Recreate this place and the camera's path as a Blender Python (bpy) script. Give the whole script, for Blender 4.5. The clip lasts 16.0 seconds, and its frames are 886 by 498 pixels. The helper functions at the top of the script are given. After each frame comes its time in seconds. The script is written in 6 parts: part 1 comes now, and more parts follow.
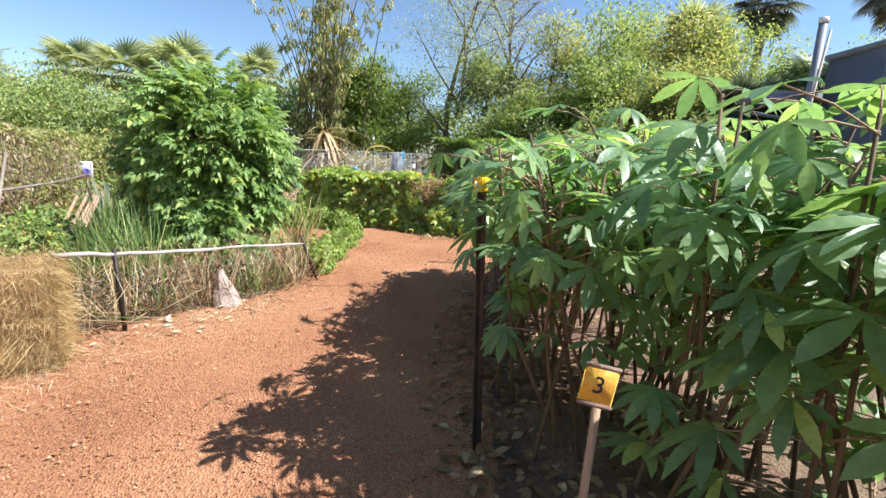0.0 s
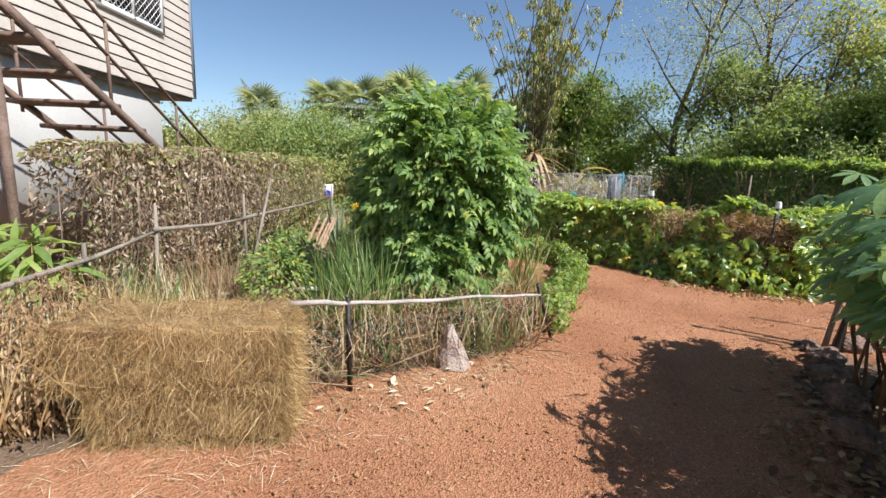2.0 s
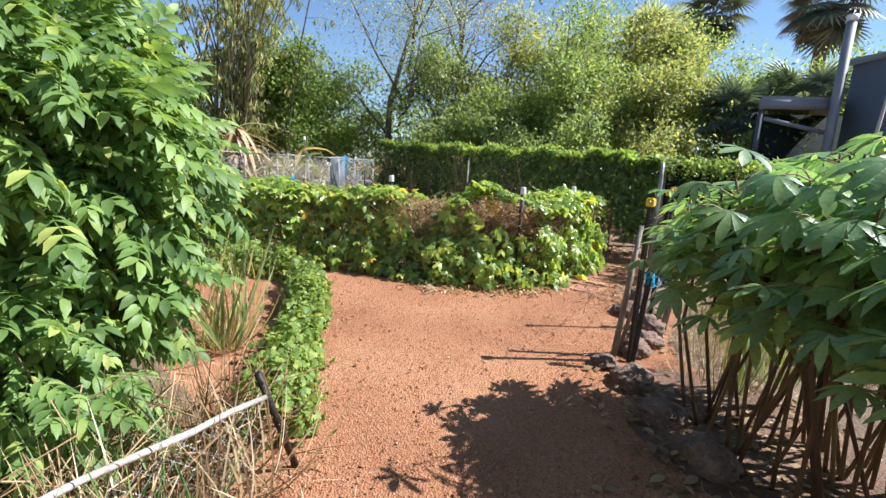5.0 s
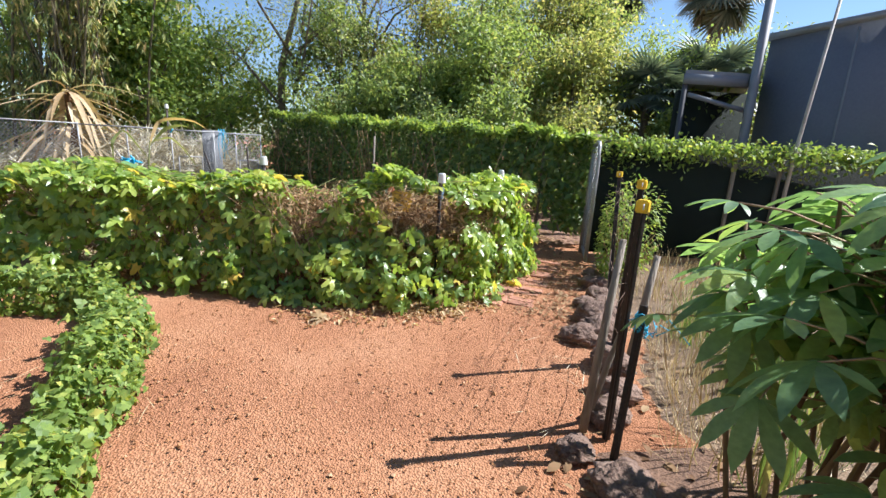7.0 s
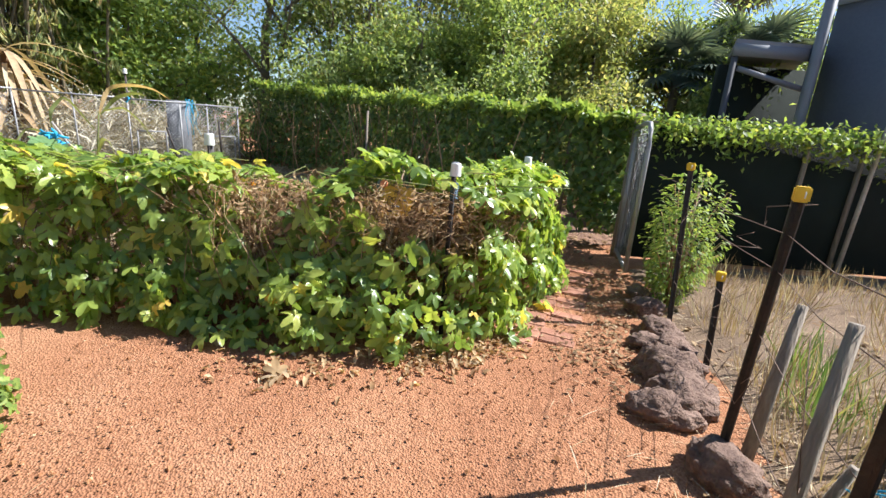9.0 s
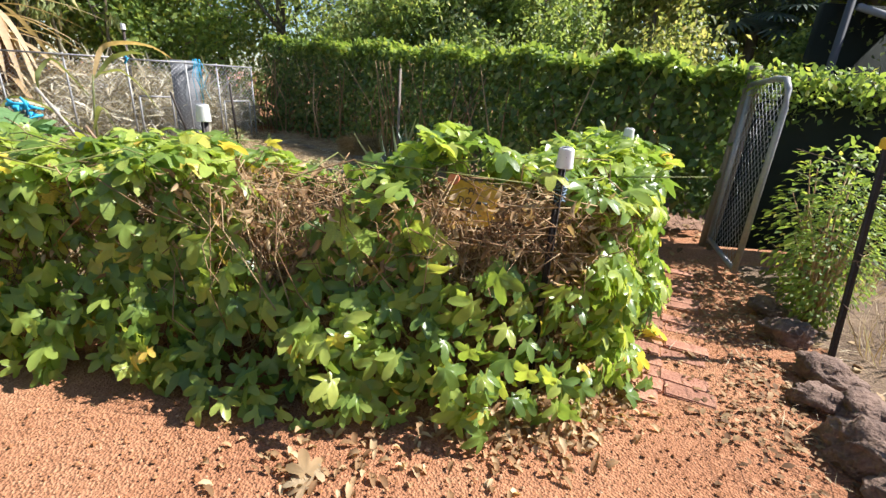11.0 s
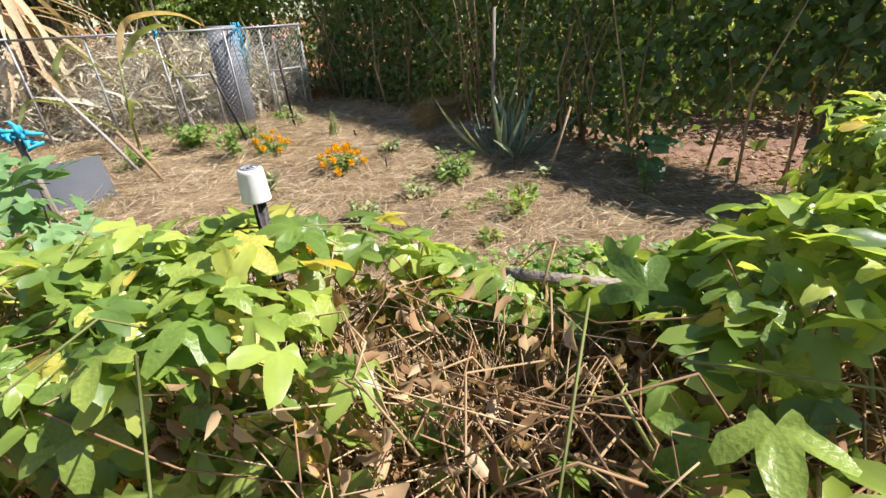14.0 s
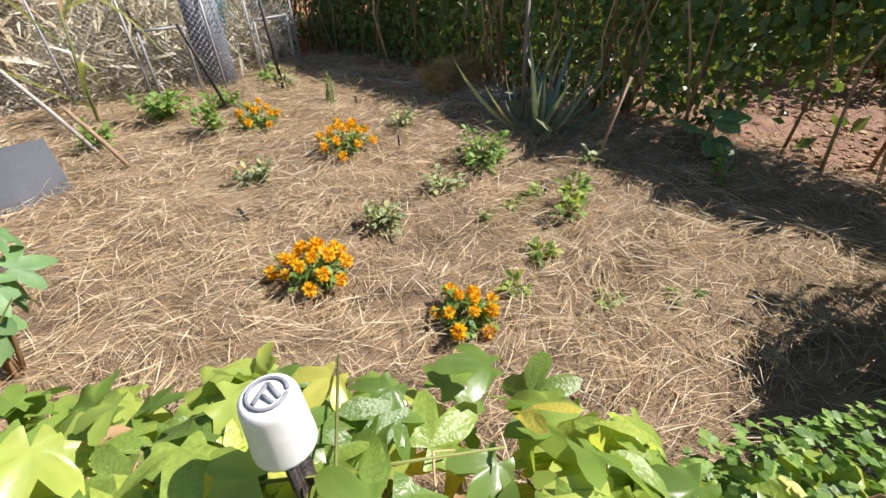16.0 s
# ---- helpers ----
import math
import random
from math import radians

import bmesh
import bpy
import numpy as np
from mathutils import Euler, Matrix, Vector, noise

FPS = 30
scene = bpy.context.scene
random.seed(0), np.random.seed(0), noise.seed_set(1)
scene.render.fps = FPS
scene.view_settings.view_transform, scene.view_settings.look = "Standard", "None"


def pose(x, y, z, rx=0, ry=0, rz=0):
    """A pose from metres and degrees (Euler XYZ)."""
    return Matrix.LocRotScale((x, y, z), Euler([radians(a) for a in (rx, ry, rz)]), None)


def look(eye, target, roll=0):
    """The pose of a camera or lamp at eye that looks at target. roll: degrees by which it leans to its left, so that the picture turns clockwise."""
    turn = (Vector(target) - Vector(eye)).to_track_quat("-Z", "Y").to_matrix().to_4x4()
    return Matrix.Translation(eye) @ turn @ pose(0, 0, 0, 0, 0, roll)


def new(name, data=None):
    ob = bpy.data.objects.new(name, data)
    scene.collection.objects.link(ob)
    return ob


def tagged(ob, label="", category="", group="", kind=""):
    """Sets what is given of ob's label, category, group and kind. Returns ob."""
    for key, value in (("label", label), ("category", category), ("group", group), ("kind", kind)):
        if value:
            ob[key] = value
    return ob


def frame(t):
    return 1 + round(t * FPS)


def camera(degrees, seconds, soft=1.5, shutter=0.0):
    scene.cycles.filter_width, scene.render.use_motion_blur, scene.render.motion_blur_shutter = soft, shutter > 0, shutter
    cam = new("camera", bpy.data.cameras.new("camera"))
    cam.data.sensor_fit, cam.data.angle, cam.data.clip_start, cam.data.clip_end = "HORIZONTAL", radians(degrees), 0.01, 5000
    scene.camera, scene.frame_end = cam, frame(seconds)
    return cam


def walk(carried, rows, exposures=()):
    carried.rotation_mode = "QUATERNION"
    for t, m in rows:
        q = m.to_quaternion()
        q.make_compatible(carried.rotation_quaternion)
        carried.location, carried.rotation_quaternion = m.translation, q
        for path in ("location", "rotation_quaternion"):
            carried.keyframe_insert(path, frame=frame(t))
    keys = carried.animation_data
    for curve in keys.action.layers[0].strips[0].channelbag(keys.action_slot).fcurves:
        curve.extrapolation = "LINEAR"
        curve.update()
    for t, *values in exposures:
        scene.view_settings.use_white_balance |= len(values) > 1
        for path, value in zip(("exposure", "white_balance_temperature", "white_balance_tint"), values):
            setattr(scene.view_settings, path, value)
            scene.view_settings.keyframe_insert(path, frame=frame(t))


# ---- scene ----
cam = camera(89.1, 16.0)
PATH = [
    (0, (0.117, 0.159, 1.264), (0.08, 2.12, 0.869), 2.2),
    (0.5, (-0.124, 0.329, 1.303), (-0.36, 2.277, 0.914), 1.7),
    (1, (-0.289, 0.542, 1.311), (-0.804, 2.437, 0.934), 1.4),
    (1.5, (-0.424, 0.756, 1.334), (-1.2, 2.565, 0.978), 1.4),
    (2, (-0.591, 1.001, 1.334), (-1.421, 2.788, 0.989), 2.1),
    (2.5, (-0.684, 1.273, 1.315), (-1.451, 3.089, 0.976), 2.5),
    (3, (-0.763, 1.568, 1.32), (-1.358, 3.445, 0.97), 2.1),
    (3.5, (-0.914, 1.861, 1.3), (-1.3, 3.795, 0.967), 1.9),
    (4, (-0.942, 2.133, 1.283), (-1.088, 4.101, 0.955), 2.0),
    (4.5, (-0.948, 2.469, 1.271), (-0.825, 4.437, 0.936), 2.6),
    (5, (-0.988, 2.797, 1.268), (-0.635, 4.733, 0.914), 3.2),
    (5.2, (-0.973, 2.906, 1.268), (-0.582, 4.834, 0.906), 3.2),
    (7.3, (-0.536, 4.201, 1.308), (0.2, 6.006, 0.86), 3.6),
    (7.5, (-0.505, 4.318, 1.299), (0.238, 6.117, 0.841), 3.7),
    (8, (-0.452, 4.612, 1.303), (0.292, 6.406, 0.828), 4.2),
    (8.5, (-0.359, 4.853, 1.297), (0.369, 6.65, 0.804), 4.4),
    (8.7, (-0.318, 4.95, 1.298), (0.409, 6.745, 0.796), 4.5),
    (10.8, (-0.253, 5.958, 1.291), (0.39, 7.731, 0.626), 4.3),
    (11, (-0.272, 6.052, 1.304), (0.36, 7.822, 0.618), 3.9),
    (11.5, (-0.262, 6.246, 1.32), (0.315, 8.014, 0.583), 2.8),
    (12, (-0.189, 6.492, 1.332), (0.319, 8.257, 0.542), 1.1),
    (12.5, (-0.216, 6.719, 1.367), (0.278, 8.476, 0.548), 0.1),
    (13, (-0.27, 6.974, 1.408), (0.186, 8.73, 0.567), -0.8),
    (13.5, (-0.308, 7.256, 1.422), (0.09, 9.006, 0.539), -1.8),
    (14, (-0.436, 7.474, 1.44), (-0.062, 9.202, 0.505), -2.6),
    (14.5, (-0.582, 7.641, 1.469), (-0.205, 9.339, 0.481), -3.0),
    (15, (-0.615, 7.779, 1.468), (-0.239, 9.451, 0.437), -3.1),
    (15.5, (-0.577, 8.014, 1.478), (-0.196, 9.654, 0.399), -2.7),
    (16, (-0.545, 8.234, 1.49), (-0.156, 9.838, 0.36), -2.3),
]
walk(cam, [(t, look(eye, target, roll)) for t, eye, target, roll in PATH],
     exposures=[(0, 1.20, 6100, 9), (1.2, 0.90, 6150, 9), (2.5, 0.70, 6200, 11), (3.5, 0.88, 6150, 10), (4.5, 1.08, 5950, 9), (8, 1.08, 6100, 10), (12, 1.15, 6450, 11), (14, 1.04, 6500, 12), (16, 0.90, 6500, 14)])

# ---- world, sun, exposure ----
SUN_TO = Vector((1.0, -0.13, 1.13)).normalized()
world = bpy.data.worlds.new("world")
scene.world = world
world.use_nodes = True
wn = world.node_tree.nodes
sky = wn.new("ShaderNodeTexSky")
sky.sky_type = "NISHITA"
sky.sun_disc = False
sky.sun_elevation = math.asin(SUN_TO.z)
sky.sun_rotation = math.atan2(SUN_TO.x, SUN_TO.y)
sky.air_density, sky.dust_density, sky.ozone_density = 1.0, 0.1, 2.6
world.node_tree.links.new(sky.outputs[0], wn["Background"].inputs[0])
wn["Background"].inputs[1].default_value = 0.076
sun_data = bpy.data.lights.new("sun", "SUN")
sun_data.energy, sun_data.angle, sun_data.color = 5.0, radians(0.55), (1.0, 0.955, 0.91)
sun = new("sun", sun_data)
sun.matrix_world = look(SUN_TO * 60, (0, 0, 0))
SUNV = np.array(SUN_TO)

# ---- materials ----
rng = np.random.default_rng(7)


def node_mat(name):
    m = bpy.data.materials.new(name)
    m.use_nodes = True
    nt = m.node_tree
    return m, nt, nt.nodes["Principled BSDF"]


def noise_node(nt, scale, detail=6, stretch=None):
    co = nt.nodes.new("ShaderNodeTexCoord")
    out = co.outputs["Object"]
    if stretch:
        mp = nt.nodes.new("ShaderNodeMapping")
        mp.inputs["Scale"].default_value = stretch
        nt.links.new(out, mp.inputs[0])
        out = mp.outputs[0]
    n = nt.nodes.new("ShaderNodeTexNoise")
    n.inputs["Scale"].default_value, n.inputs["Detail"].default_value = scale, detail
    nt.links.new(out, n.inputs["Vector"])
    return n.outputs["Fac"]


def ramp(nt, fac, stops):
    r = nt.nodes.new("ShaderNodeValToRGB")
    e = r.color_ramp.elements
    while len(e) < len(stops):
        e.new(0.5)
    for el, (p, c) in zip(e, stops):
        el.position, el.color = p, (*c, 1)
    nt.links.new(fac, r.inputs[0])
    return r.outputs[0]


def blend(nt, fac, a, b, kind="MIX"):
    m = nt.nodes.new("ShaderNodeMix")
    m.data_type, m.blend_type = "RGBA", kind
    for sock, v in ((m.inputs[0], fac), (m.inputs[6], a), (m.inputs[7], b)):
        if isinstance(v, (int, float)):
            sock.default_value = v
        elif isinstance(v, tuple):
            sock.default_value = (*v, 1)
        else:
            nt.links.new(v, sock)
    return m.outputs[2]


def bump(nt, bsdf, fac, strength, dist=0.02):
    b = nt.nodes.new("ShaderNodeBump")
    b.inputs["Strength"].default_value, b.inputs["Distance"].default_value = strength, dist
    nt.links.new(fac, b.inputs["Height"])
    nt.links.new(b.outputs[0], bsdf.inputs["Normal"])


def rough_mat(name, dark, mid, light, big=1.5, fine=40, rough=0.85, relief=0.4, metal=0.0, stretch=None, vary=0.15):
    """A worn surface: three tones at two scales, a fine relief, and a tone of its own for each object."""
    m, nt, b = node_mat(name)
    col = ramp(nt, noise_node(nt, big, 8, stretch), [(0.3, dark), (0.5, mid), (0.72, light)])
    fine_n = noise_node(nt, fine, 5, stretch)
    col = blend(nt, 0.35, col, ramp(nt, fine_n, [(0.3, dark), (0.7, light)]))
    info = nt.nodes.new("ShaderNodeObjectInfo")
    shade = ramp(nt, info.outputs["Random"], [(0, (1 - vary,) * 3), (1, (1, 1, 1))])
    col = blend(nt, 1.0, col, shade, "MULTIPLY")
    nt.links.new(col, b.inputs["Base Color"])
    b.inputs["Roughness"].default_value, b.inputs["Metallic"].default_value = rough, metal
    bump(nt, b, fine_n, relief)
    return m


def leaf_mat(name, stops, through_light=0.35, rough=0.45, spec=0.4, veins=14):
    """Leaves: each island and each object takes its own tone from the stops; thin, so light comes through."""
    m, nt, b = node_mat(name)
    geo, info = nt.nodes.new("ShaderNodeNewGeometry"), nt.nodes.new("ShaderNodeObjectInfo")
    add, fr = nt.nodes.new("ShaderNodeMath"), nt.nodes.new("ShaderNodeMath")
    fr.operation = "FRACT"
    nt.links.new(geo.outputs["Random Per Island"], add.inputs[0])
    nt.links.new(info.outputs["Random"], add.inputs[1])
    nt.links.new(add.outputs[0], fr.inputs[0])
    col = ramp(nt, fr.outputs[0], stops)
    n = noise_node(nt, veins, 4)
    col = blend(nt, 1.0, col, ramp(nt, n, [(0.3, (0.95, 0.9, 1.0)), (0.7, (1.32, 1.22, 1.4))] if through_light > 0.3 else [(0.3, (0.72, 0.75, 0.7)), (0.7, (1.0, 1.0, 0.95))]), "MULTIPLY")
    nt.links.new(col, b.inputs["Base Color"])
    b.inputs["Roughness"].default_value = rough
    b.inputs["Specular IOR Level"].default_value = spec
    bump(nt, b, n, 0.25, 0.01)
    tr = nt.nodes.new("ShaderNodeBsdfTranslucent")
    warm = blend(nt, 1.0, col, (1.72, 1.65, 0.95), "MULTIPLY")
    nt.links.new(warm, tr.inputs["Color"])
    mix = nt.nodes.new("ShaderNodeMixShader")
    mix.inputs[0].default_value = through_light
    nt.links.new(b.outputs[0], mix.inputs[1])
    nt.links.new(tr.outputs[0], mix.inputs[2])
    nt.links.new(mix.outputs[0], nt.nodes["Material Output"].inputs["Surface"])
    return m


def plain_mat(name, c, rough=0.5, metal=0.0, fine=60, relief=0.08):
    return rough_mat(name, tuple(v * 0.82 for v in c), c, tuple(min(1, v * 1.1) for v in c), 4, fine, rough, relief, metal, None, 0.06)


def gravel_mat():
    m, nt, b = node_mat("red_gravel")
    big = ramp(nt, noise_node(nt, 0.7, 8), [(0.32, (0.30, 0.138, 0.075)), (0.5, (0.395, 0.193, 0.104)), (0.7, (0.475, 0.258, 0.148))])
    co = nt.nodes.new("ShaderNodeTexCoord")
    vor = nt.nodes.new("ShaderNodeTexVoronoi")
    vor.inputs["Scale"].default_value = 105
    nt.links.new(co.outputs["Object"], vor.inputs["Vector"])
    grit = ramp(nt, vor.outputs["Color"], [(0.1, (0.62, 0.55, 0.5)), (0.5, (0.95, 0.92, 0.9)), (0.9, (1.2, 1.2, 1.2))])
    col = blend(nt, 0.8, big, grit, "MULTIPLY")
    nt.links.new(col, b.inputs["Base Color"])
    b.inputs["Roughness"].default_value = 0.95
    b.inputs["Specular IOR Level"].default_value = 0.115
    mul = nt.nodes.new("ShaderNodeMath")
    mul.operation = "ADD"
    nt.links.new(vor.outputs["Distance"], mul.inputs[0])
    nt.links.new(noise_node(nt, 14, 8), mul.inputs[1])
    bump(nt, b, mul.outputs[0], 0.6, 0.02)
    return m


M_GRAVEL = gravel_mat()
M_PEBBLE = leaf_mat("laterite_pebble", [(0, (0.25, 0.108, 0.058)), (0.35, (0.37, 0.17, 0.082)), (0.75, (0.475, 0.236, 0.122)), (1, (0.58, 0.36, 0.23))], 0.0, 0.95, 0.1)
M_STRAWBED = rough_mat("straw_mulch", (0.10, 0.06, 0.035), (0.24, 0.16, 0.09), (0.42, 0.31, 0.19), 3.0, 90, 0.9, 0.9, 0, (1, 2.5, 1))
M_DARKSOIL = rough_mat("dark_leafy_soil", (0.075, 0.042, 0.028), (0.16, 0.09, 0.055), (0.28, 0.16, 0.10), 4, 60, 0.95, 1.0)
M_DRYSOIL = rough_mat("dry_grassy_soil", (0.09, 0.055, 0.035), (0.19, 0.125, 0.075), (0.30, 0.21, 0.13), 2.5, 60, 0.95, 0.9)
M_BALECORE = rough_mat("packed_golden_straw", (0.11, 0.055, 0.02), (0.28, 0.165, 0.065), (0.50, 0.33, 0.15), 6.0, 90, 0.9, 1.0, 0, (1, 1, 0.35))
M_STRAW = leaf_mat("straw", [(0, (0.16, 0.095, 0.045)), (0.2, (0.36, 0.24, 0.13)), (0.5, (0.55, 0.41, 0.25)), (0.8, (0.70, 0.56, 0.38)), (1, (0.82, 0.73, 0.58))], 0.12, 0.7, 0.25)
M_GOLDSTRAW = leaf_mat("golden_straw", [(0, (0.17, 0.09, 0.03)), (0.3, (0.36, 0.225, 0.09)), (0.7, (0.56, 0.385, 0.185)), (1, (0.74, 0.58, 0.35))], 0.12, 0.7, 0.25)
M_DEAD = leaf_mat("dead_leaves", [(0, (0.14, 0.075, 0.04)), (0.4, (0.26, 0.15, 0.08)), (0.8, (0.38, 0.25, 0.14)), (1, (0.50, 0.36, 0.22))], 0.15, 0.75, 0.2)
M_VINEDEAD = leaf_mat("withered_vine_leaf", [(0, (0.24, 0.13, 0.065)), (0.4, (0.40, 0.25, 0.135)), (0.8, (0.56, 0.39, 0.23)), (1, (0.68, 0.52, 0.34))], 0.25, 0.75, 0.2)
M_DRYHEDGE = leaf_mat("dry_vine_leaf", [(0, (0.19, 0.12, 0.08)), (0.4, (0.36, 0.255, 0.18)), (0.8, (0.51, 0.40, 0.30)), (1, (0.66, 0.58, 0.48))], 0.2, 0.75, 0.2)
M_MULCH = rough_mat("brown_bark_mulch", (0.11, 0.055, 0.035), (0.24, 0.13, 0.08), (0.38, 0.23, 0.15), 6, 45, 0.95, 1.0)
M_STEM = leaf_mat("dry_stem", [(0, (0.203, 0.115, 0.061)), (0.5, (0.365, 0.223, 0.121)), (1, (0.567, 0.405, 0.243))], 0.0, 0.8, 0.2)
M_BARKTWIG = leaf_mat("grey_brown_twig", [(0, (0.13, 0.085, 0.06)), (0.5, (0.24, 0.17, 0.125)), (1, (0.38, 0.30, 0.23))], 0.0, 0.85, 0.15)
M_GREENSTEM = leaf_mat("green_stem", [(0, (0.12, 0.14, 0.04)), (1, (0.28, 0.28, 0.09))], 0.0, 0.6, 0.3)
M_VINE = leaf_mat("vine_leaf", [(0, (0.10, 0.18, 0.035)), (0.35, (0.18, 0.285, 0.05)), (0.7, (0.28, 0.39, 0.07)), (0.95, (0.39, 0.47, 0.09)), (0.975, (0.54, 0.50, 0.09)), (1, (0.60, 0.44, 0.08))], 0.42, 0.34, 0.55)
M_CASSAVA = leaf_mat("cassava_leaf", [(0, (0.105, 0.205, 0.085)), (0.5, (0.155, 0.28, 0.105)), (0.9, (0.22, 0.36, 0.12)), (1, (0.33, 0.45, 0.11))], 0.46, 0.40, 0.5, 9)
M_CASSTEM = leaf_mat("cassava_stem", [(0, (0.10, 0.065, 0.04)), (0.6, (0.18, 0.115, 0.065)), (1, (0.27, 0.19, 0.11))], 0.0, 0.75, 0.2)
M_BUSH = leaf_mat("bush_leaf", [(0, (0.08, 0.15, 0.04)), (0.5, (0.14, 0.24, 0.06)), (0.9, (0.23, 0.345, 0.085)), (1, (0.37, 0.44, 0.11))], 0.38, 0.48, 0.34)
# tall hedge's side leaves, darkened in colour for the shade on its faces
M_HEDGESHADE = leaf_mat("shaded_hedge_leaf", [(0, (0.075, 0.13, 0.035)), (0.5, (0.125, 0.20, 0.05)), (0.9, (0.18, 0.26, 0.07)), (1, (0.28, 0.29, 0.10))], 0.25, 0.42, 0.45)
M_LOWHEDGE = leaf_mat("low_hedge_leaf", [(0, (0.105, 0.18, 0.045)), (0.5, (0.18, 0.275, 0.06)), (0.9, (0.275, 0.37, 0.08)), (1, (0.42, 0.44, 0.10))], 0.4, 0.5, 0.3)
M_TREE_A = leaf_mat("tree_leaf", [(0, (0.11, 0.175, 0.055)), (0.5, (0.195, 0.28, 0.085)), (0.9, (0.30, 0.39, 0.12)), (1, (0.42, 0.44, 0.16))], 0.44, 0.5, 0.3)
M_TREE_B = leaf_mat("olive_leaf", [(0, (0.13, 0.175, 0.06)), (0.5, (0.235, 0.285, 0.09)), (0.85, (0.35, 0.38, 0.125)), (1, (0.48, 0.42, 0.19))], 0.44, 0.5, 0.3)
M_TREE_C = leaf_mat("grey_green_leaf", [(0, (0.165, 0.215, 0.105)), (0.5, (0.265, 0.335, 0.155)), (1, (0.44, 0.47, 0.24))], 0.46, 0.5, 0.3)
M_DARKPALM = leaf_mat("dark_palm_leaf", [(0, (0.065, 0.095, 0.08)), (0.5, (0.12, 0.16, 0.13)), (1, (0.23, 0.27, 0.21))], 0.2, 0.5, 0.4)
M_PALM = leaf_mat("palm_leaf", [(0, (0.14, 0.19, 0.10)), (0.5, (0.25, 0.31, 0.165)), (1, (0.42, 0.46, 0.28))], 0.42, 0.45, 0.4)
M_GRASS = leaf_mat("grass_blade", [(0, (0.081, 0.155, 0.046)), (0.5, (0.144, 0.241, 0.069)), (0.85, (0.253, 0.333, 0.103)), (1, (0.529, 0.46, 0.207))], 0.3, 0.45, 0.4)
M_AGAVE = leaf_mat("blue_green_blade", [(0, (0.16, 0.22, 0.17)), (0.6, (0.26, 0.33, 0.25)), (1, (0.42, 0.42, 0.22))], 0.15, 0.5, 0.4)
M_BAMBOO = leaf_mat("bamboo_leaf", [(0, (0.13, 0.19, 0.06)), (0.5, (0.25, 0.30, 0.10)), (0.85, (0.40, 0.40, 0.14)), (1, (0.52, 0.40, 0.18))], 0.35, 0.55, 0.3)
M_CULM = rough_mat("bamboo_culm", (0.07, 0.055, 0.035), (0.14, 0.115, 0.065), (0.24, 0.20, 0.11), 3, 30, 0.6, 0.2)
M_TWIG = leaf_mat("brown_pod", [(0, (0.16, 0.115, 0.08)), (0.5, (0.27, 0.21, 0.15)), (0.8, (0.36, 0.31, 0.20)), (1, (0.30, 0.34, 0.15))], 0.2, 0.7, 0.2)
M_DRYBANANA = leaf_mat("dry_banana_leaf", [(0, (0.36, 0.24, 0.13)), (0.6, (0.55, 0.41, 0.27)), (1, (0.66, 0.53, 0.38))], 0.2, 0.7, 0.2)
M_BARK = rough_mat("bark", (0.09, 0.07, 0.05), (0.18, 0.14, 0.10), (0.30, 0.25, 0.19), 6, 50, 0.9, 0.8, 0, (1, 1, 0.3))
M_GREYWOOD = rough_mat("weathered_wood", (0.12, 0.095, 0.07), (0.24, 0.195, 0.15), (0.39, 0.34, 0.275), 6, 70, 0.85, 0.6, 0, (1, 1, 0.12))
M_PALEWOOD = rough_mat("pale_bamboo_rail", (0.24, 0.20, 0.16), (0.42, 0.38, 0.33), (0.60, 0.56, 0.50), 5, 60, 0.7, 0.3)
M_BROWNWOOD = rough_mat("brown_stick", (0.20, 0.12, 0.07), (0.38, 0.25, 0.15), (0.52, 0.38, 0.25), 5, 60, 0.85, 0.5, 0, (1, 1, 0.2))
M_PICKET = rough_mat("black_picket", (0.012, 0.011, 0.010), (0.022, 0.019, 0.017), (0.07, 0.04, 0.03), 5, 60, 0.55, 0.3, 0.3)
M_YELLOW = plain_mat("yellow_plastic", (0.80, 0.52, 0.03), 0.4)
M_WHITECAP = rough_mat("white_plastic", (0.74, 0.72, 0.68), (0.80, 0.78, 0.75), (0.84, 0.83, 0.80), 30, 120, 0.5, 0.015)
M_GREYPRINT = plain_mat("grey_print", (0.22, 0.23, 0.25), 0.6)
M_BLUEROPE = plain_mat("blue_twine", (0.03, 0.38, 0.60), 0.6)
M_GREYTWINE = plain_mat("grey_blue_twine", (0.10, 0.16, 0.22), 0.7)
M_PALEDRY = leaf_mat("pale_dry_stalk", [(0, (0.30, 0.24, 0.16)), (0.5, (0.50, 0.43, 0.32)), (1, (0.70, 0.64, 0.53))], 0.15, 0.75, 0.2)
M_ROCK = rough_mat("laterite_rock", (0.09, 0.052, 0.04), (0.20, 0.125, 0.09), (0.35, 0.24, 0.18), 9, 55, 0.95, 1.0)
M_STONE = rough_mat("pale_stone", (0.30, 0.22, 0.18), (0.44, 0.35, 0.29), (0.55, 0.46, 0.40), 8, 60, 0.9, 0.8)
M_BRICK = rough_mat("red_brick", (0.30, 0.12, 0.075), (0.44, 0.20, 0.12), (0.54, 0.29, 0.19), 9, 70, 0.9, 0.5, 0, None, 0.3)
M_WIRE = plain_mat("galvanised_wire", (0.42, 0.43, 0.44), 0.45, 0.6)
M_STEEL = rough_mat("galvanised_pipe", (0.22, 0.22, 0.22), (0.34, 0.34, 0.34), (0.46, 0.45, 0.44), 5, 50, 0.55, 0.15, 0.3)
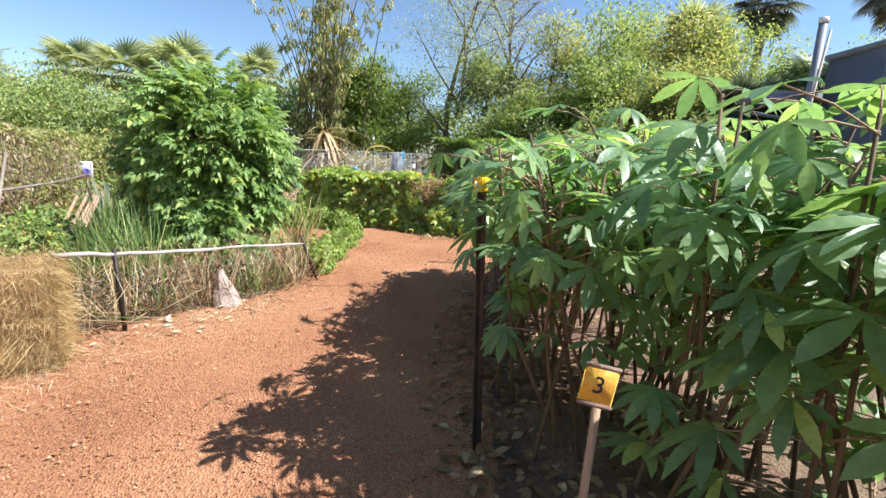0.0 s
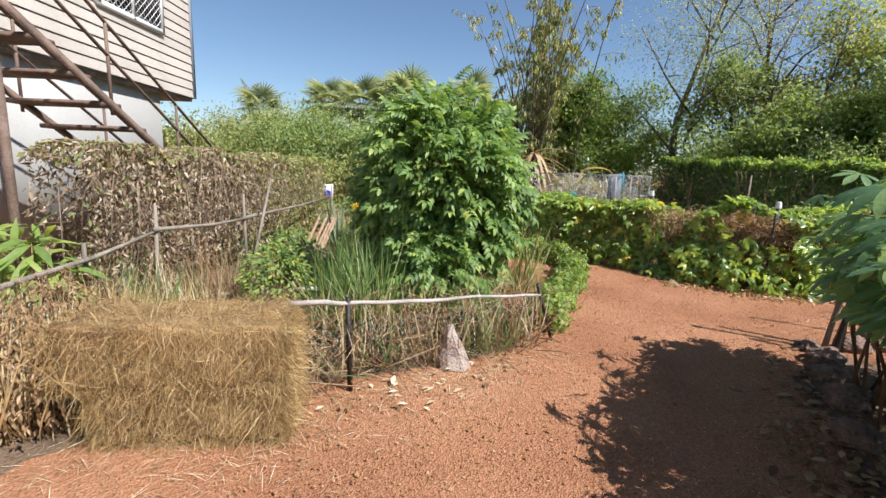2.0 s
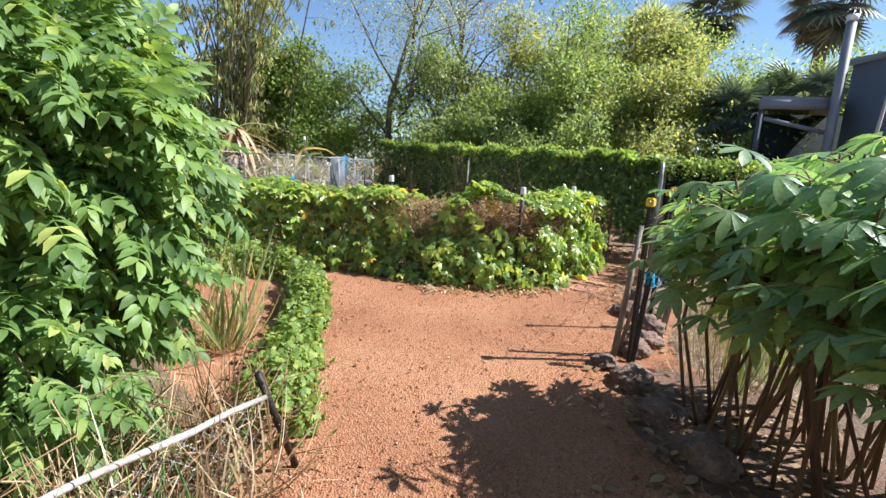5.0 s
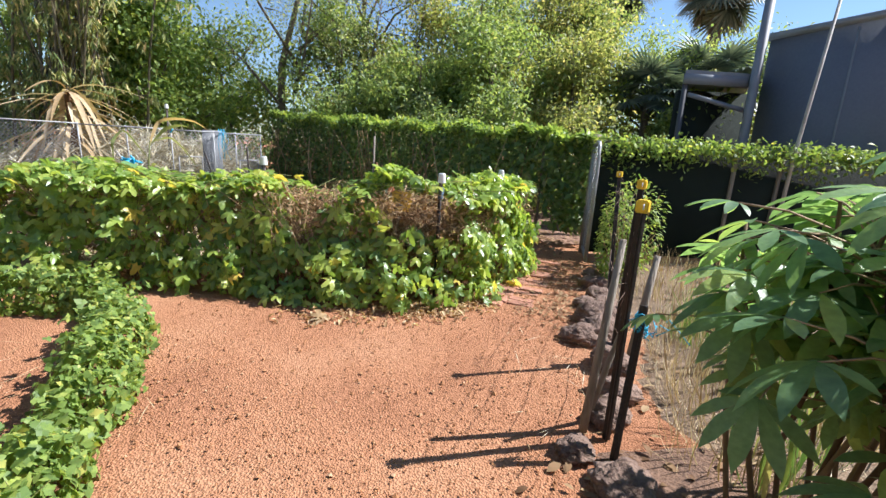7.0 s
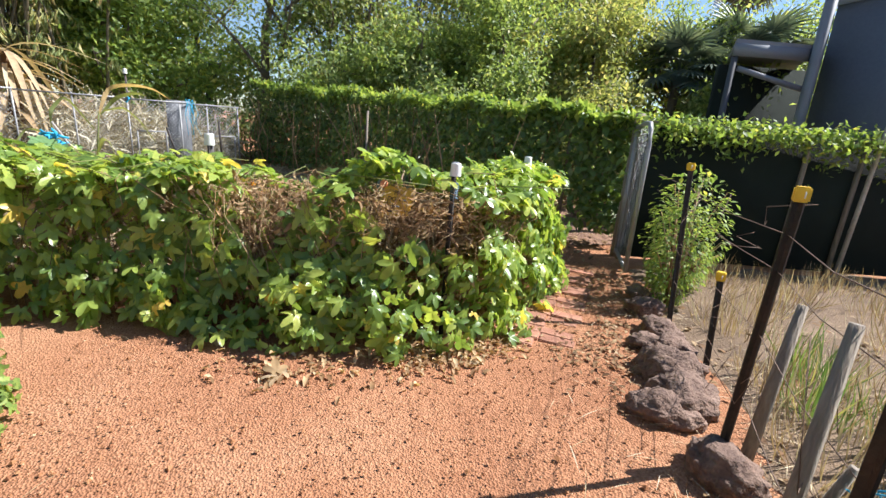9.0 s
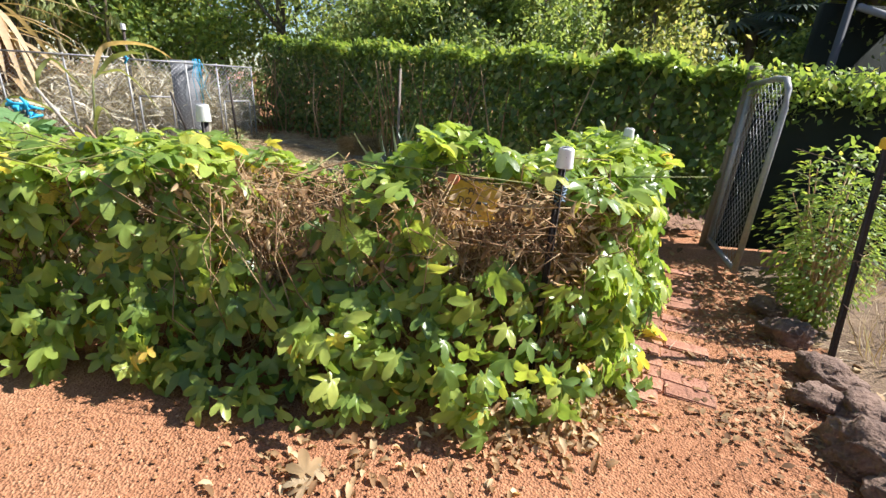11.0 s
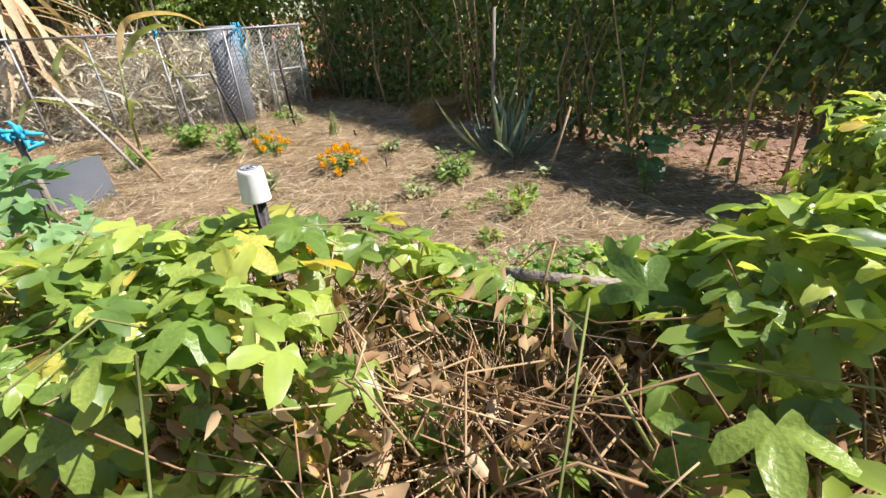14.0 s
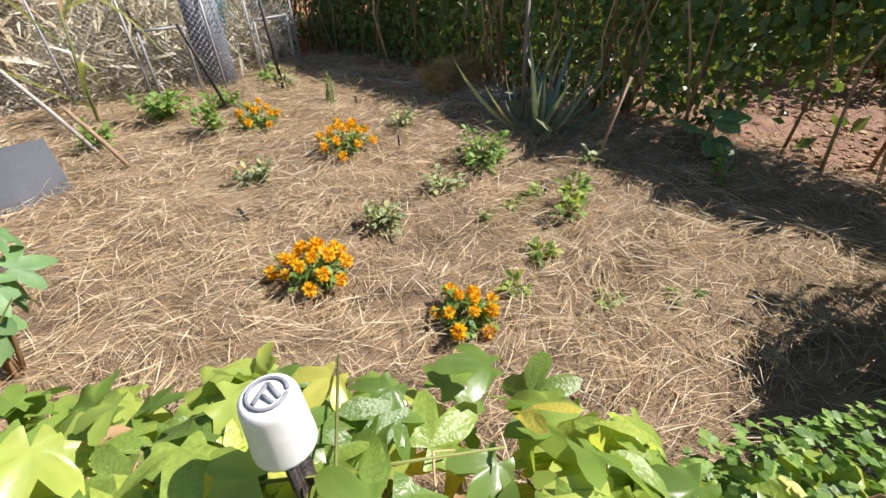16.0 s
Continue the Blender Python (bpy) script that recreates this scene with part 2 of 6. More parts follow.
M_RUST = rough_mat("rusty_steel", (0.09, 0.06, 0.045), (0.19, 0.125, 0.09), (0.30, 0.21, 0.16), 6, 50, 0.8, 0.4, 0.2)
M_SIDING = rough_mat("cream_siding", (0.44, 0.38, 0.32), (0.56, 0.50, 0.43), (0.62, 0.56, 0.49), 1.2, 30, 0.7, 0.1)
M_WHITEWALL = rough_mat("white_render", (0.50, 0.48, 0.44), (0.62, 0.60, 0.55), (0.68, 0.66, 0.62), 0.8, 40, 0.8, 0.15)
M_GREYWALL = rough_mat("grey_sheet", (0.095, 0.11, 0.145), (0.12, 0.14, 0.18), (0.145, 0.165, 0.205), 0.8, 30, 0.7, 0.08)
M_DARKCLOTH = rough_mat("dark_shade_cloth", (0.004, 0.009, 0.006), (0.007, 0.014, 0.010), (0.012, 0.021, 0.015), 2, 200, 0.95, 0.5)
M_GREYTRIM = plain_mat("grey_trim", (0.20, 0.22, 0.25), 0.6)
M_BOARD = plain_mat("dark_grey_board", (0.075, 0.08, 0.09), 0.8)
M_SHEET = rough_mat("dull_metal_sheet", (0.10, 0.105, 0.115), (0.16, 0.17, 0.185), (0.23, 0.24, 0.255), 3, 40, 0.7, 0.15, 0.0)
M_GLASS, _gn, _gb = node_mat("dark_window_glass")
_gb.inputs["Base Color"].default_value = (0.02, 0.025, 0.035, 1)
_gb.inputs["Roughness"].default_value = 0.08
M_WHITETRIM = plain_mat("white_trim", (0.78, 0.78, 0.76), 0.5)
M_BLUESIGN = plain_mat("violet_sign", (0.22, 0.22, 0.62), 0.5)
M_PALESIGN = plain_mat("pale_sign", (0.62, 0.66, 0.82), 0.5)
M_INK = plain_mat("black_ink", (0.02, 0.02, 0.02), 0.6)
M_SIGN = rough_mat("yellow_sign_paint", (0.45, 0.20, 0.03), (0.72, 0.42, 0.04), (0.80, 0.52, 0.06), 9, 60, 0.6, 0.2)
M_REDDISC = rough_mat("faded_red_paint", (0.62, 0.10, 0.04), (0.74, 0.20, 0.08), (0.80, 0.40, 0.20), 14, 60, 0.6, 0.1)
M_MARIGOLD = leaf_mat("marigold_petal", [(0, (0.80, 0.34, 0.005)), (0.5, (0.88, 0.50, 0.012)), (1, (0.92, 0.62, 0.03))], 0.25, 0.6, 0.2)
M_HERB = leaf_mat("herb_leaf", [(0, (0.103, 0.196, 0.046)), (0.5, (0.184, 0.31, 0.069)), (1, (0.322, 0.437, 0.115))], 0.3, 0.5, 0.35)
M_PALEHERB = leaf_mat("pale_herb_leaf", [(0, (0.22, 0.27, 0.14)), (0.6, (0.36, 0.40, 0.23)), (1, (0.55, 0.52, 0.24))], 0.25, 0.55, 0.3)
M_BIGLEAF = leaf_mat("broad_leaf", [(0, (0.14, 0.26, 0.11)), (1, (0.22, 0.36, 0.15))], 0.3, 0.5, 0.35)

# ---- mesh tools ----
ORG = {}


class Geo:
    """Triangles gathered into one mesh."""

    def __init__(self):
        self.v, self.t, self.n = [], [], 0

    def add(self, v, t):
        v = np.asarray(v, float).reshape(-1, 3)
        self.v.append(v)
        self.t.append(np.asarray(t, int).reshape(-1, 3) + self.n)
        self.n += len(v)
        return self

    def tube(self, pts, radii, sides=6):
        p = np.asarray(pts, float)
        k = len(p)
        radii = np.broadcast_to(np.asarray(radii, float), (k,))
        d = np.gradient(p, axis=0)
        d /= np.linalg.norm(d, axis=1)[:, None] + 1e-9
        ref = np.where(np.abs(d[:, 2:3]) > 0.9, np.array([[1.0, 0, 0]]), np.array([[0, 0, 1.0]]))
        a = np.cross(d, ref)
        a /= np.linalg.norm(a, axis=1)[:, None] + 1e-9
        b = np.cross(d, a)
        th = np.arange(sides) * 2 * math.pi / sides
        ring = p[:, None] + radii[:, None, None] * (np.cos(th)[None, :, None] * a[:, None] + np.sin(th)[None, :, None] * b[:, None])
        v = np.vstack([ring.reshape(-1, 3), p[:1], p[-1:]])
        t = []
        for i in range(k - 1):
            for j in range(sides):
                q, r = i * sides + j, i * sides + (j + 1) % sides
                t += [(q, r, r + sides), (q, r + sides, q + sides)]
        for j in range(sides):
            t += [((j + 1) % sides, j, k * sides), ((k - 1) * sides + j, (k - 1) * sides + (j + 1) % sides, k * sides + 1)]
        return self.add(v, t)

    def box(self, centre, size, rz=0.0, bevel=0.0, m=None):
        bm = bmesh.new()
        bmesh.ops.create_cube(bm, size=1.0)
        bmesh.ops.scale(bm, vec=size, verts=bm.verts)
        if bevel:
            bmesh.ops.bevel(bm, geom=bm.edges[:], offset=bevel, segments=2, affect="EDGES")
        bmesh.ops.triangulate(bm, faces=bm.faces)
        bm.transform(Matrix.Translation(centre) @ (m if m else Matrix.Rotation(rz, 4, "Z")))
        return self.bm(bm)

    def bm(self, bm):
        bmesh.ops.triangulate(bm, faces=bm.faces)
        bm.verts.index_update()
        self.add([v.co[:] for v in bm.verts], [[v.index for v in f.verts] for f in bm.faces])
        bm.free()
        return self

    def scatter(self, tmpl, pos, along, normal, scale):
        """Copies of a template: its y along 'along', its z towards 'normal'."""
        tv, tt = tmpl
        pos, y, z = np.asarray(pos, float), np.asarray(along, float), np.asarray(normal, float)
        n = len(pos)
        if not n:
            return self
        y = y / (np.linalg.norm(y, axis=1)[:, None] + 1e-9)
        z = z - y * np.sum(y * z, axis=1)[:, None]
        z /= np.linalg.norm(z, axis=1)[:, None] + 1e-9
        x = np.cross(y, z)
        s = np.broadcast_to(np.asarray(scale, float), (n,))[:, None, None]
        v = pos[:, None] + s * (tv[None, :, 0:1] * x[:, None] + tv[None, :, 1:2] * y[:, None] + tv[None, :, 2:3] * z[:, None])
        t = tt[None] + (np.arange(n) * len(tv))[:, None, None]
        return self.add(v, t)

    def mesh(self, name, mat, origin=(0, 0, 0), smooth=True):
        v, t = np.vstack(self.v) - np.asarray(origin, float), np.vstack(self.t)
        me = bpy.data.meshes.new(name)
        me.vertices.add(len(v))
        me.vertices.foreach_set("co", v.astype(np.float32).ravel())
        me.loops.add(3 * len(t))
        me.loops.foreach_set("vertex_index", t.astype(np.int32).ravel())
        me.polygons.add(len(t))
        me.polygons.foreach_set("loop_start", np.arange(0, 3 * len(t), 3, dtype=np.int32))
        me.polygons.foreach_set("use_smooth", np.full(len(t), smooth, dtype=bool))
        me.update(calc_edges=True)
        me.validate()
        me.materials.append(mat)
        return me


def thing(name, base, label, category, group="", kind=""):
    ob = new(name)
    ob.location = base
    ORG[ob.name] = np.array(base, float)
    return tagged(ob, label, category, group, kind)


def part(name, geo, material, parent, label="", smooth=True, kind=""):
    o = ORG[parent.name]
    ob = new(name, geo.mesh(name, material, o, smooth))
    ob.parent = parent
    ORG[ob.name] = o
    return tagged(ob, label, kind=kind)


def solo(name, geo, material, label, category="", group="", kind="", smooth=True):
    v = np.vstack(geo.v)
    base = np.array([v[:, 0].mean(), v[:, 1].mean(), v[:, 2].min()])
    if kind == "structure":
        base = np.zeros(3)
    ob = new(name, geo.mesh(name, material, base, smooth))
    ob.location = base
    ORG[ob.name] = base
    return tagged(ob, label, category, group, kind)


def piece(name, me, parent, m):
    """One of many alike pieces that share mesh data; m is its pose in the world."""
    ob = new(name, me)
    ob.parent = parent
    ob.matrix_basis = Matrix.Translation(Vector(-ORG[parent.name])) @ m
    return ob


def frame_pose(p, y, z, s):
    y = Vector(y).normalized()
    z = Vector(z)
    z = (z - y * y.dot(z)).normalized()
    x = y.cross(z)
    return Matrix.Translation(Vector(p)) @ Matrix((x, y, z)).transposed().to_4x4() @ Matrix.Scale(s, 4)


def lobes(spec, steps=4, fold=0.18, droop=0.25, peak=0.5, blunt=0.8, wave=0.0):
    """A leaf of one or more lobes (angle, length, half width): each a folded, drooping blade."""
    v, t = [], []
    for ang, ln, hw in spec:
        n0 = len(v)
        ca, sa = math.cos(ang), math.sin(ang)
        for i in range(steps + 1):
            u = i / steps
            w = hw * (math.sin(math.pi * u ** (math.log(0.5) / math.log(peak)))) ** blunt if 0 < u < 1 else (hw * 0.12 if u == 0 else 0.0)
            for side in (-1, 0, 1):
                x, y, z = side * w, u * ln, -droop * ln * u * u + fold * abs(side) * w + wave * side * ln * math.sin(u * 8 + ang * 3)
                v.append((x * ca + y * sa, y * ca - x * sa, z))
        for i in range(steps):
            a = n0 + 3 * i
            for k in (0, 1):
                q, r = a + k, a + k + 1
                if i < steps - 1:
                    t += [(q, r, r + 3), (q, r + 3, q + 3)]
                else:
                    t += [(q, r, r + 3)] if k == 0 else [(q, r, q + 3)]
    return np.array(v), np.array(t)


def join(*tm):
    v, t, n = [], [], 0
    for a, b in tm:
        v.append(a)
        t.append(b + n)
        n += len(a)
    return np.vstack(v), np.vstack(t)


OVAL = lobes([(0, 1, 0.28)], 3)
DIAMOND = (np.array([(0, 0, 0), (0.27, 0.5, 0.07), (0, 1, -0.12), (-0.27, 0.5, 0.07)], float), np.array([(0, 1, 2), (0, 2, 3)]))
CURL = lobes([(0, 1, 0.24)], 3, 0.9, 0.7)
DRYLEAF = lobes([(0, 1, 0.19)], 2, 0.8, 0.6)
SMALL = lobes([(0, 1, 0.3)], 2, 0.2, 0.2)


def trilobe(lengths, angles, droop, wave, phase):
    """A broad passion-vine leaf: three joined, softly pointed lobes with a wavy rim."""
    n = 26
    th = np.linspace(-2.45, 2.45, n + 1)
    r = np.full(n + 1, 0.30)
    for ln, a in zip(lengths, angles):
        q = th - a
        r = np.maximum(r, ln * (np.clip(1 - 1.9 * np.abs(q) ** 1.75, 0, 1) * 0.97 + 0.03 * np.exp(-(q / 0.09) ** 2)))
    v = [(0.0, 0.0, 0.0)]
    for f in (0.52, 1.0):
        rr = r * f
        rib = np.min([np.abs(th - a) for a in angles], axis=0)
        z = -droop * rr * rr + 0.34 * rib * rr + wave * f * f * np.sin(th * 6 + phase) * rr
        v += list(zip(np.sin(th) * rr, np.cos(th) * rr, z))
    t = []
    for i in range(n):
        a, b = 1 + i, 2 + i
        c, d = a + n + 1, b + n + 1
        t += [(0, b, a), (a, b, d), (a, d, c)]
    return np.array(v), np.array(t)


TRI = trilobe((1.0, 0.86, 0.84), (0, 1.02, -1.02), 0.42, 0.08, 0.4)
TRI_B = trilobe((0.98, 0.80, 0.90), (0.05, 1.14, -0.95), 0.75, 0.11, 2.0)
LOBE3 = lobes([(0, 1, 0.4), (1.2, 0.7, 0.32), (-1.2, 0.7, 0.32)], 2, 0.15, 0.2)
BLADE = lobes([(0, 1, 0.012)], 5, 0.5, 0.5, 0.35)
STRAND = lobes([(0, 1, 0.012)], 2, 0.4, 0.12, 0.5)
ARCH = lobes([(0, 1, 0.010)], 7, 0.4, 0.95, 0.35)
FINE = lobes([(0, 1, 0.0085)], 2, 0.4, 0.15, 0.5)
CASSAVAS = [lobes([(a, l, w * 0.98) for a, l, w in spec], 5, 0.16, dr + 0.08, 0.6) for spec, dr in (
    (((0, 1, .13), (.62, .95, .125), (-.62, .95, .125), (1.3, .8, .11), (-1.3, .8, .11)), 0.22),
    (((0, 1, .14), (.5, .98, .13), (-.55, .95, .13), (1.05, .88, .12), (-1.1, .86, .12), (1.75, .6, .09), (-1.8, .6, .09)), 0.34),
    (((0.1, 1, .15), (.8, .9, .13), (-.7, .92, .14), (1.6, .65, .1), (-1.5, .7, .1)), 0.12))]
PINNATE = join(lobes([(0, 1, 0.008)], 3, 0.3, 0.3), *[(a + np.array([0, y, -0.3 * y * y]), b) for y, s in
    [(0.22 + 0.175 * i, s) for i in range(5) for s in (-1, 1)] + [(0.98, 0)]
    for a, b in [lobes([((1.2 - 0.3 * y) * s, 0.34 if s else 0.36, 0.088)], 3, 0.3, 0.6)]])


def unit(n, r=None):
    a = (r or rng).normal(size=(n, 3))
    return a / np.linalg.norm(a, axis=1)[:, None]


def gz(x, y):
    """The lie of the land: flat, rising a little towards the back."""
    u = np.clip((np.asarray(y, float) - 9.3) / 4.5, 0, 1)
    return 0.22 * u * u * (3 - 2 * u) + 0 * np.asarray(x, float)

# ---- large structure ----


def ground_sheet():
    xs = np.concatenate([np.linspace(-900, -60, 8), np.linspace(-40, -8, 9), np.linspace(-7, 9, 129), np.linspace(12, 40, 8), np.linspace(60, 900, 8)])
    ys = np.concatenate([np.linspace(-900, -60, 8), np.linspace(-40, -4, 9), np.linspace(-3, 17, 161), np.linspace(20, 50, 8), np.linspace(80, 1200, 8)])
    X, Y = np.meshgrid(xs, ys)
    near = (np.abs(X) < 9) & (Y > -3) & (Y < 17)
    wob = np.array([noise.noise((a * 1.3, b * 1.3, 0)) * 0.014 + noise.noise((a * 5, b * 5, 3)) * 0.005 for a, b in zip(X.ravel(), Y.ravel())]).reshape(X.shape)
    Z = gz(X, Y) + np.where(near, wob, 0) - 0.008
    n = len(xs)
    i = np.arange((len(ys) - 1) * (n - 1))
    q = (i // (n - 1)) * n + i % (n - 1)
    g = Geo().add(np.stack([X, Y, Z], -1), np.concatenate([np.stack([q, q + 1, q + n + 1], 1), np.stack([q, q + n + 1, q + n], 1)]))
    return solo("ground", g, M_GRAVEL, "red laterite gravel ground of a garden path", "ground", kind="structure")


def patch(name, outline, mat, label, lift, step=0.12, lump=0.02, category="ground"):
    """A thin sheet of other stuff on the ground, with a soft uneven rim."""
    o = np.array(outline, float)
    lo, hi = o.min(0) - 0.2, o.max(0) + 0.2
    xs, ys = np.arange(lo[0], hi[0], step), np.arange(lo[1], hi[1], step)
    X, Y = np.meshgrid(xs, ys)
    a, b = o, np.roll(o, -1, 0)
    P = np.stack([X, Y], -1)
    d = np.full(X.shape, 9.0)
    inside = np.zeros(X.shape, bool)
    for p, q in zip(a, b):
        e = q - p
        u = np.clip(((P - p) @ e) / (e @ e), 0, 1)
        d = np.minimum(d, np.linalg.norm(P - p - u[..., None] * e, axis=-1))
        c = (p[1] > Y) != (q[1] > Y)
        inside ^= c & (X < (q[0] - p[0]) * (Y - p[1]) / (q[1] - p[1] + 1e-12) + p[0])
    d = np.where(inside, d, -d) + np.array([noise.noise((x * 3, y * 3, 5)) * 0.07 for x, y in zip(X.ravel(), Y.ravel())]).reshape(X.shape)
    bumps = np.array([noise.noise((x * 2.2, y * 2.2, 9)) + 0.5 * noise.noise((x * 6, y * 6, 2)) for x, y in zip(X.ravel(), Y.ravel())]).reshape(X.shape)
    Z = gz(X, Y) + np.clip(d / 0.15, -1, 1) * lift + np.clip(d * 3, 0, 1) * lump * bumps
    n = len(xs)
    i = np.arange((len(ys) - 1) * (n - 1))
    q = (i // (n - 1)) * n + i % (n - 1)
    keep = (d.ravel()[q] > -0.15)
    q = q[keep]
    g = Geo().add(np.stack([X, Y, Z], -1), np.concatenate([np.stack([q, q + 1, q + n + 1], 1), np.stack([q, q + n + 1, q + n], 1)]))
    return solo(name, g, mat, label, category, kind="structure")


ground = ground_sheet()
BED = [(-4.2, 9.6), (-2.0, 9.0), (-0.6, 8.75), (0.7, 8.15), (1.5, 8.7), (2.3, 9.4), (3.0, 10.2), (1.9, 12.3), (-0.4, 15.0), (-1.3, 14.4), (-3.0, 13.3), (-4.5, 13.2)]
patch("garden_bed", BED, M_STRAWBED, "vegetable bed mulched with pale dry straw", 0.065, 0.07, 0.05)
patch("dry_ground_right", [(1.45, 2.4), (1.5, 4.9), (1.35, 5.5), (1.85, 6.2), (2.9, 7.7), (3.3, 8.6), (6.2, 7.9), (7.2, 5.6), (5.2, 2.6), (3.0, 1.2), (1.9, .6), (1.5, 1.2)], M_DRYSOIL, "pale dry soil with withered grass", 0.015, 0.15, 0.03)
patch("dry_ground_left", [(-2.5, 3.0), (-1.75, 3.95), (-1.45, 4.6), (-2.1, 5.4), (-2.9, 6.6), (-5, 8), (-6.5, 4.5), (-4.8, 1.2), (-3.0, 1.6), (-2.9, 2.6)], M_DRYSOIL, "dry brown garden soil with litter", 0.02, 0.12, 0.03)
patch("cassava_bed_soil", [(.42, .2), (.38, 2.0), (.42, 3.4), (.5, 4.6), (.8, 5.4), (1.5, 5.2), (1.6, 2.5), (1.7, .2), (1.2, -.6)], M_DARKSOIL, "dark leaf-strewn soil under the cassava", 0.02, 0.1, 0.03)
patch("far_mulch_yard", [(3.4, 9.6), (2.6, 11), (1.5, 13.5), (2.5, 16), (9, 15), (8, 9.2)], M_MULCH, "bark-strewn yard behind the hedge", 0.02, 0.2, 0.03)


def pebbles():
    g = Geo()
    n = 80000
    x, y = rng.uniform(-2.6, 2.6, n), rng.uniform(0.9, 8.6, n)
    left = np.interp(y, [0.9, 2.6, 3.6, 4.6, 8.6], [-2.6, -2.3, -1.7, -1.25, -1.3])
    right = np.interp(y, [0.9, 4.4, 5.2, 7.6, 8.6], [0.25, 0.5, 0.8, 2.3, 2.9])
    k = (x > left) & (x < right)
    x, y = x[k], y[k]
    octa = (np.array([(1, 0, 0), (0, 1, 0), (-1, 0, 0), (0, -1, 0), (0, 0, 0.8)], float), np.array([(0, 1, 4), (1, 2, 4), (2, 3, 4), (3, 0, 4)]))
    s = rng.gamma(1.4, 0.0017, len(x)) + 0.0012
    g.scatter(octa, np.stack([x, y, gz(x, y) + 0.0 * s + 0.001], -1), unit(len(x)) * (1, 1, 0.2), unit(len(x)) * 0.4 + (0, 0, 1), s)
    solo("gravel", g, M_PEBBLE, "loose red gravel on the path", "gravel", kind="stuff", smooth=False)


pebbles()


def tall_hedge():
    """The clipped hedge on a chain-link fence at the back."""
    a, b = np.array([-0.5, 15.56]), np.array([3.6, 9.21])
    L = np.linalg.norm(b - a)
    d = (b - a) / L
    nrm = np.array([d[1], -d[0]])
    root = thing("tall_hedge", (1.4, 12.4, gz(0, 12.4)), "tall clipped green hedge grown over a chain-link fence", "hedge")
    core, tw = Geo(), Geo()
    for i in range(90):
        p = a + d * (rng.uniform(0, 4.9) if i % 9 else rng.uniform(4.9, L - .8)) + nrm * rng.uniform(-0.2, 0.2)
        z0 = gz(*p)
        tw.tube([(p[0], p[1], z0 - 0.03), (p[0] + rng.normal() * .1, p[1] + rng.normal() * .1, 0.8), (p[0] + rng.normal() * .2, p[1] + rng.normal() * .2, 1.55)], [0.014, 0.01, 0.004], 5)
    part("stem_tangle", tw, M_STEM, root, kind="stuff")

    def top(u):
        return np.interp(u, [0, L * .5, L], [1.86, 1.74, 1.60])
    n = 21000
    u = rng.uniform(0, L, n)
    f = rng.uniform(0, 1, n)
    side = np.where(rng.uniform(size=n) < 0.4, -1.0, 1.0)
    onroof = rng.uniform(size=n) < 0.27
    h = top(u) + 0.05 * np.sin(u * 5) + 0.04 * np.sin(u * 13)
    off = np.where(onroof, rng.uniform(-0.4, 0.16, n), np.where(side > 0, 0.12 - np.abs(rng.normal(0, 0.09, n)), -0.38 + np.abs(rng.normal(0, 0.09, n))))
    z = np.where(onroof, h - np.abs(rng.normal(0, 0.05, n)), 0.25 + f * (h - 0.25))
    keep = (z > 0.75) | (rng.uniform(size=n) < 0.8)
    P = np.stack([a[0] + d[0] * u + nrm[0] * off, a[1] + d[1] * u + nrm[1] * off, z], -1)
    N = np.where(onroof[:, None], np.array([[0, 0, 1.0]]), np.stack([nrm[0] * side, nrm[1] * side, np.full(n, 0.5)], -1)) + unit(n) * 0.6 + SUNV * 0.6
    A = unit(n) + np.where(onroof[:, None], np.array([[0, 0, 0.2]]), np.array([[0, 0, -0.6]]))
    z_low = gz(P[:, 0], P[:, 1])
    keep &= P[:, 2] > z_low + 0.1
    keep &= (z > np.interp(u, [4.8, 5.3, 5.9, 6.75, 7.05, L], [0.1, .35, .85, .95, .3, .1]) + rng.normal(0, .12, n)) | (rng.uniform(size=n) < .05)
    S = rng.uniform(0.055, 0.11, n) * (1 + 0.35 * np.clip((u - 4.5) / 2, 0, 1))
    # shaded sides and lit top by colour: darker leaf below, brighter on the roof
    for nm, mask, mt in (("side_foliage", keep & ~onroof, M_HEDGESHADE), ("top_foliage", keep & onroof, M_LOWHEDGE)):
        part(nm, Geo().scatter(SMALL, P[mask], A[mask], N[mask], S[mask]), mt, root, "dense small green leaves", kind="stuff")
    w = Geo()
    for s in np.arange(0, L + 1.4, 0.16):
        for q in (-1, 1):
            s0, s1 = (s, s - 1.4) if q > 0 else (s - 1.4, s)
            e0, e1 = np.clip(s0, 0, L), np.clip(s1, 0, L)
            if abs(e1 - e0) < 0.05:
                continue
            z0 = 0.12 + (abs(e0 - s0)) * 1.0
            z1 = 0.12 + 1.4 - abs(e1 - s1) * 1.0
            p0, p1 = a + d * e0 + nrm * 0.13, a + d * e1 + nrm * 0.13
            w.tube([(*p0, z0 + gz(*p0)), (*p1, z1 + gz(*p1) * .5)], 0.0012, 3)
    part("chain_link", w, M_RUST, root, "dull rusty chain-link mesh")
    for s in (0.2, 2.4, 4.6, 6.8):
        p = a + d * s + nrm * 0.02
        part("post", Geo().tube([(*p, gz(*p) - .1), (*p, 1.5)], 0.018, 8), M_BARK, root)
    return root


tall_hedge()


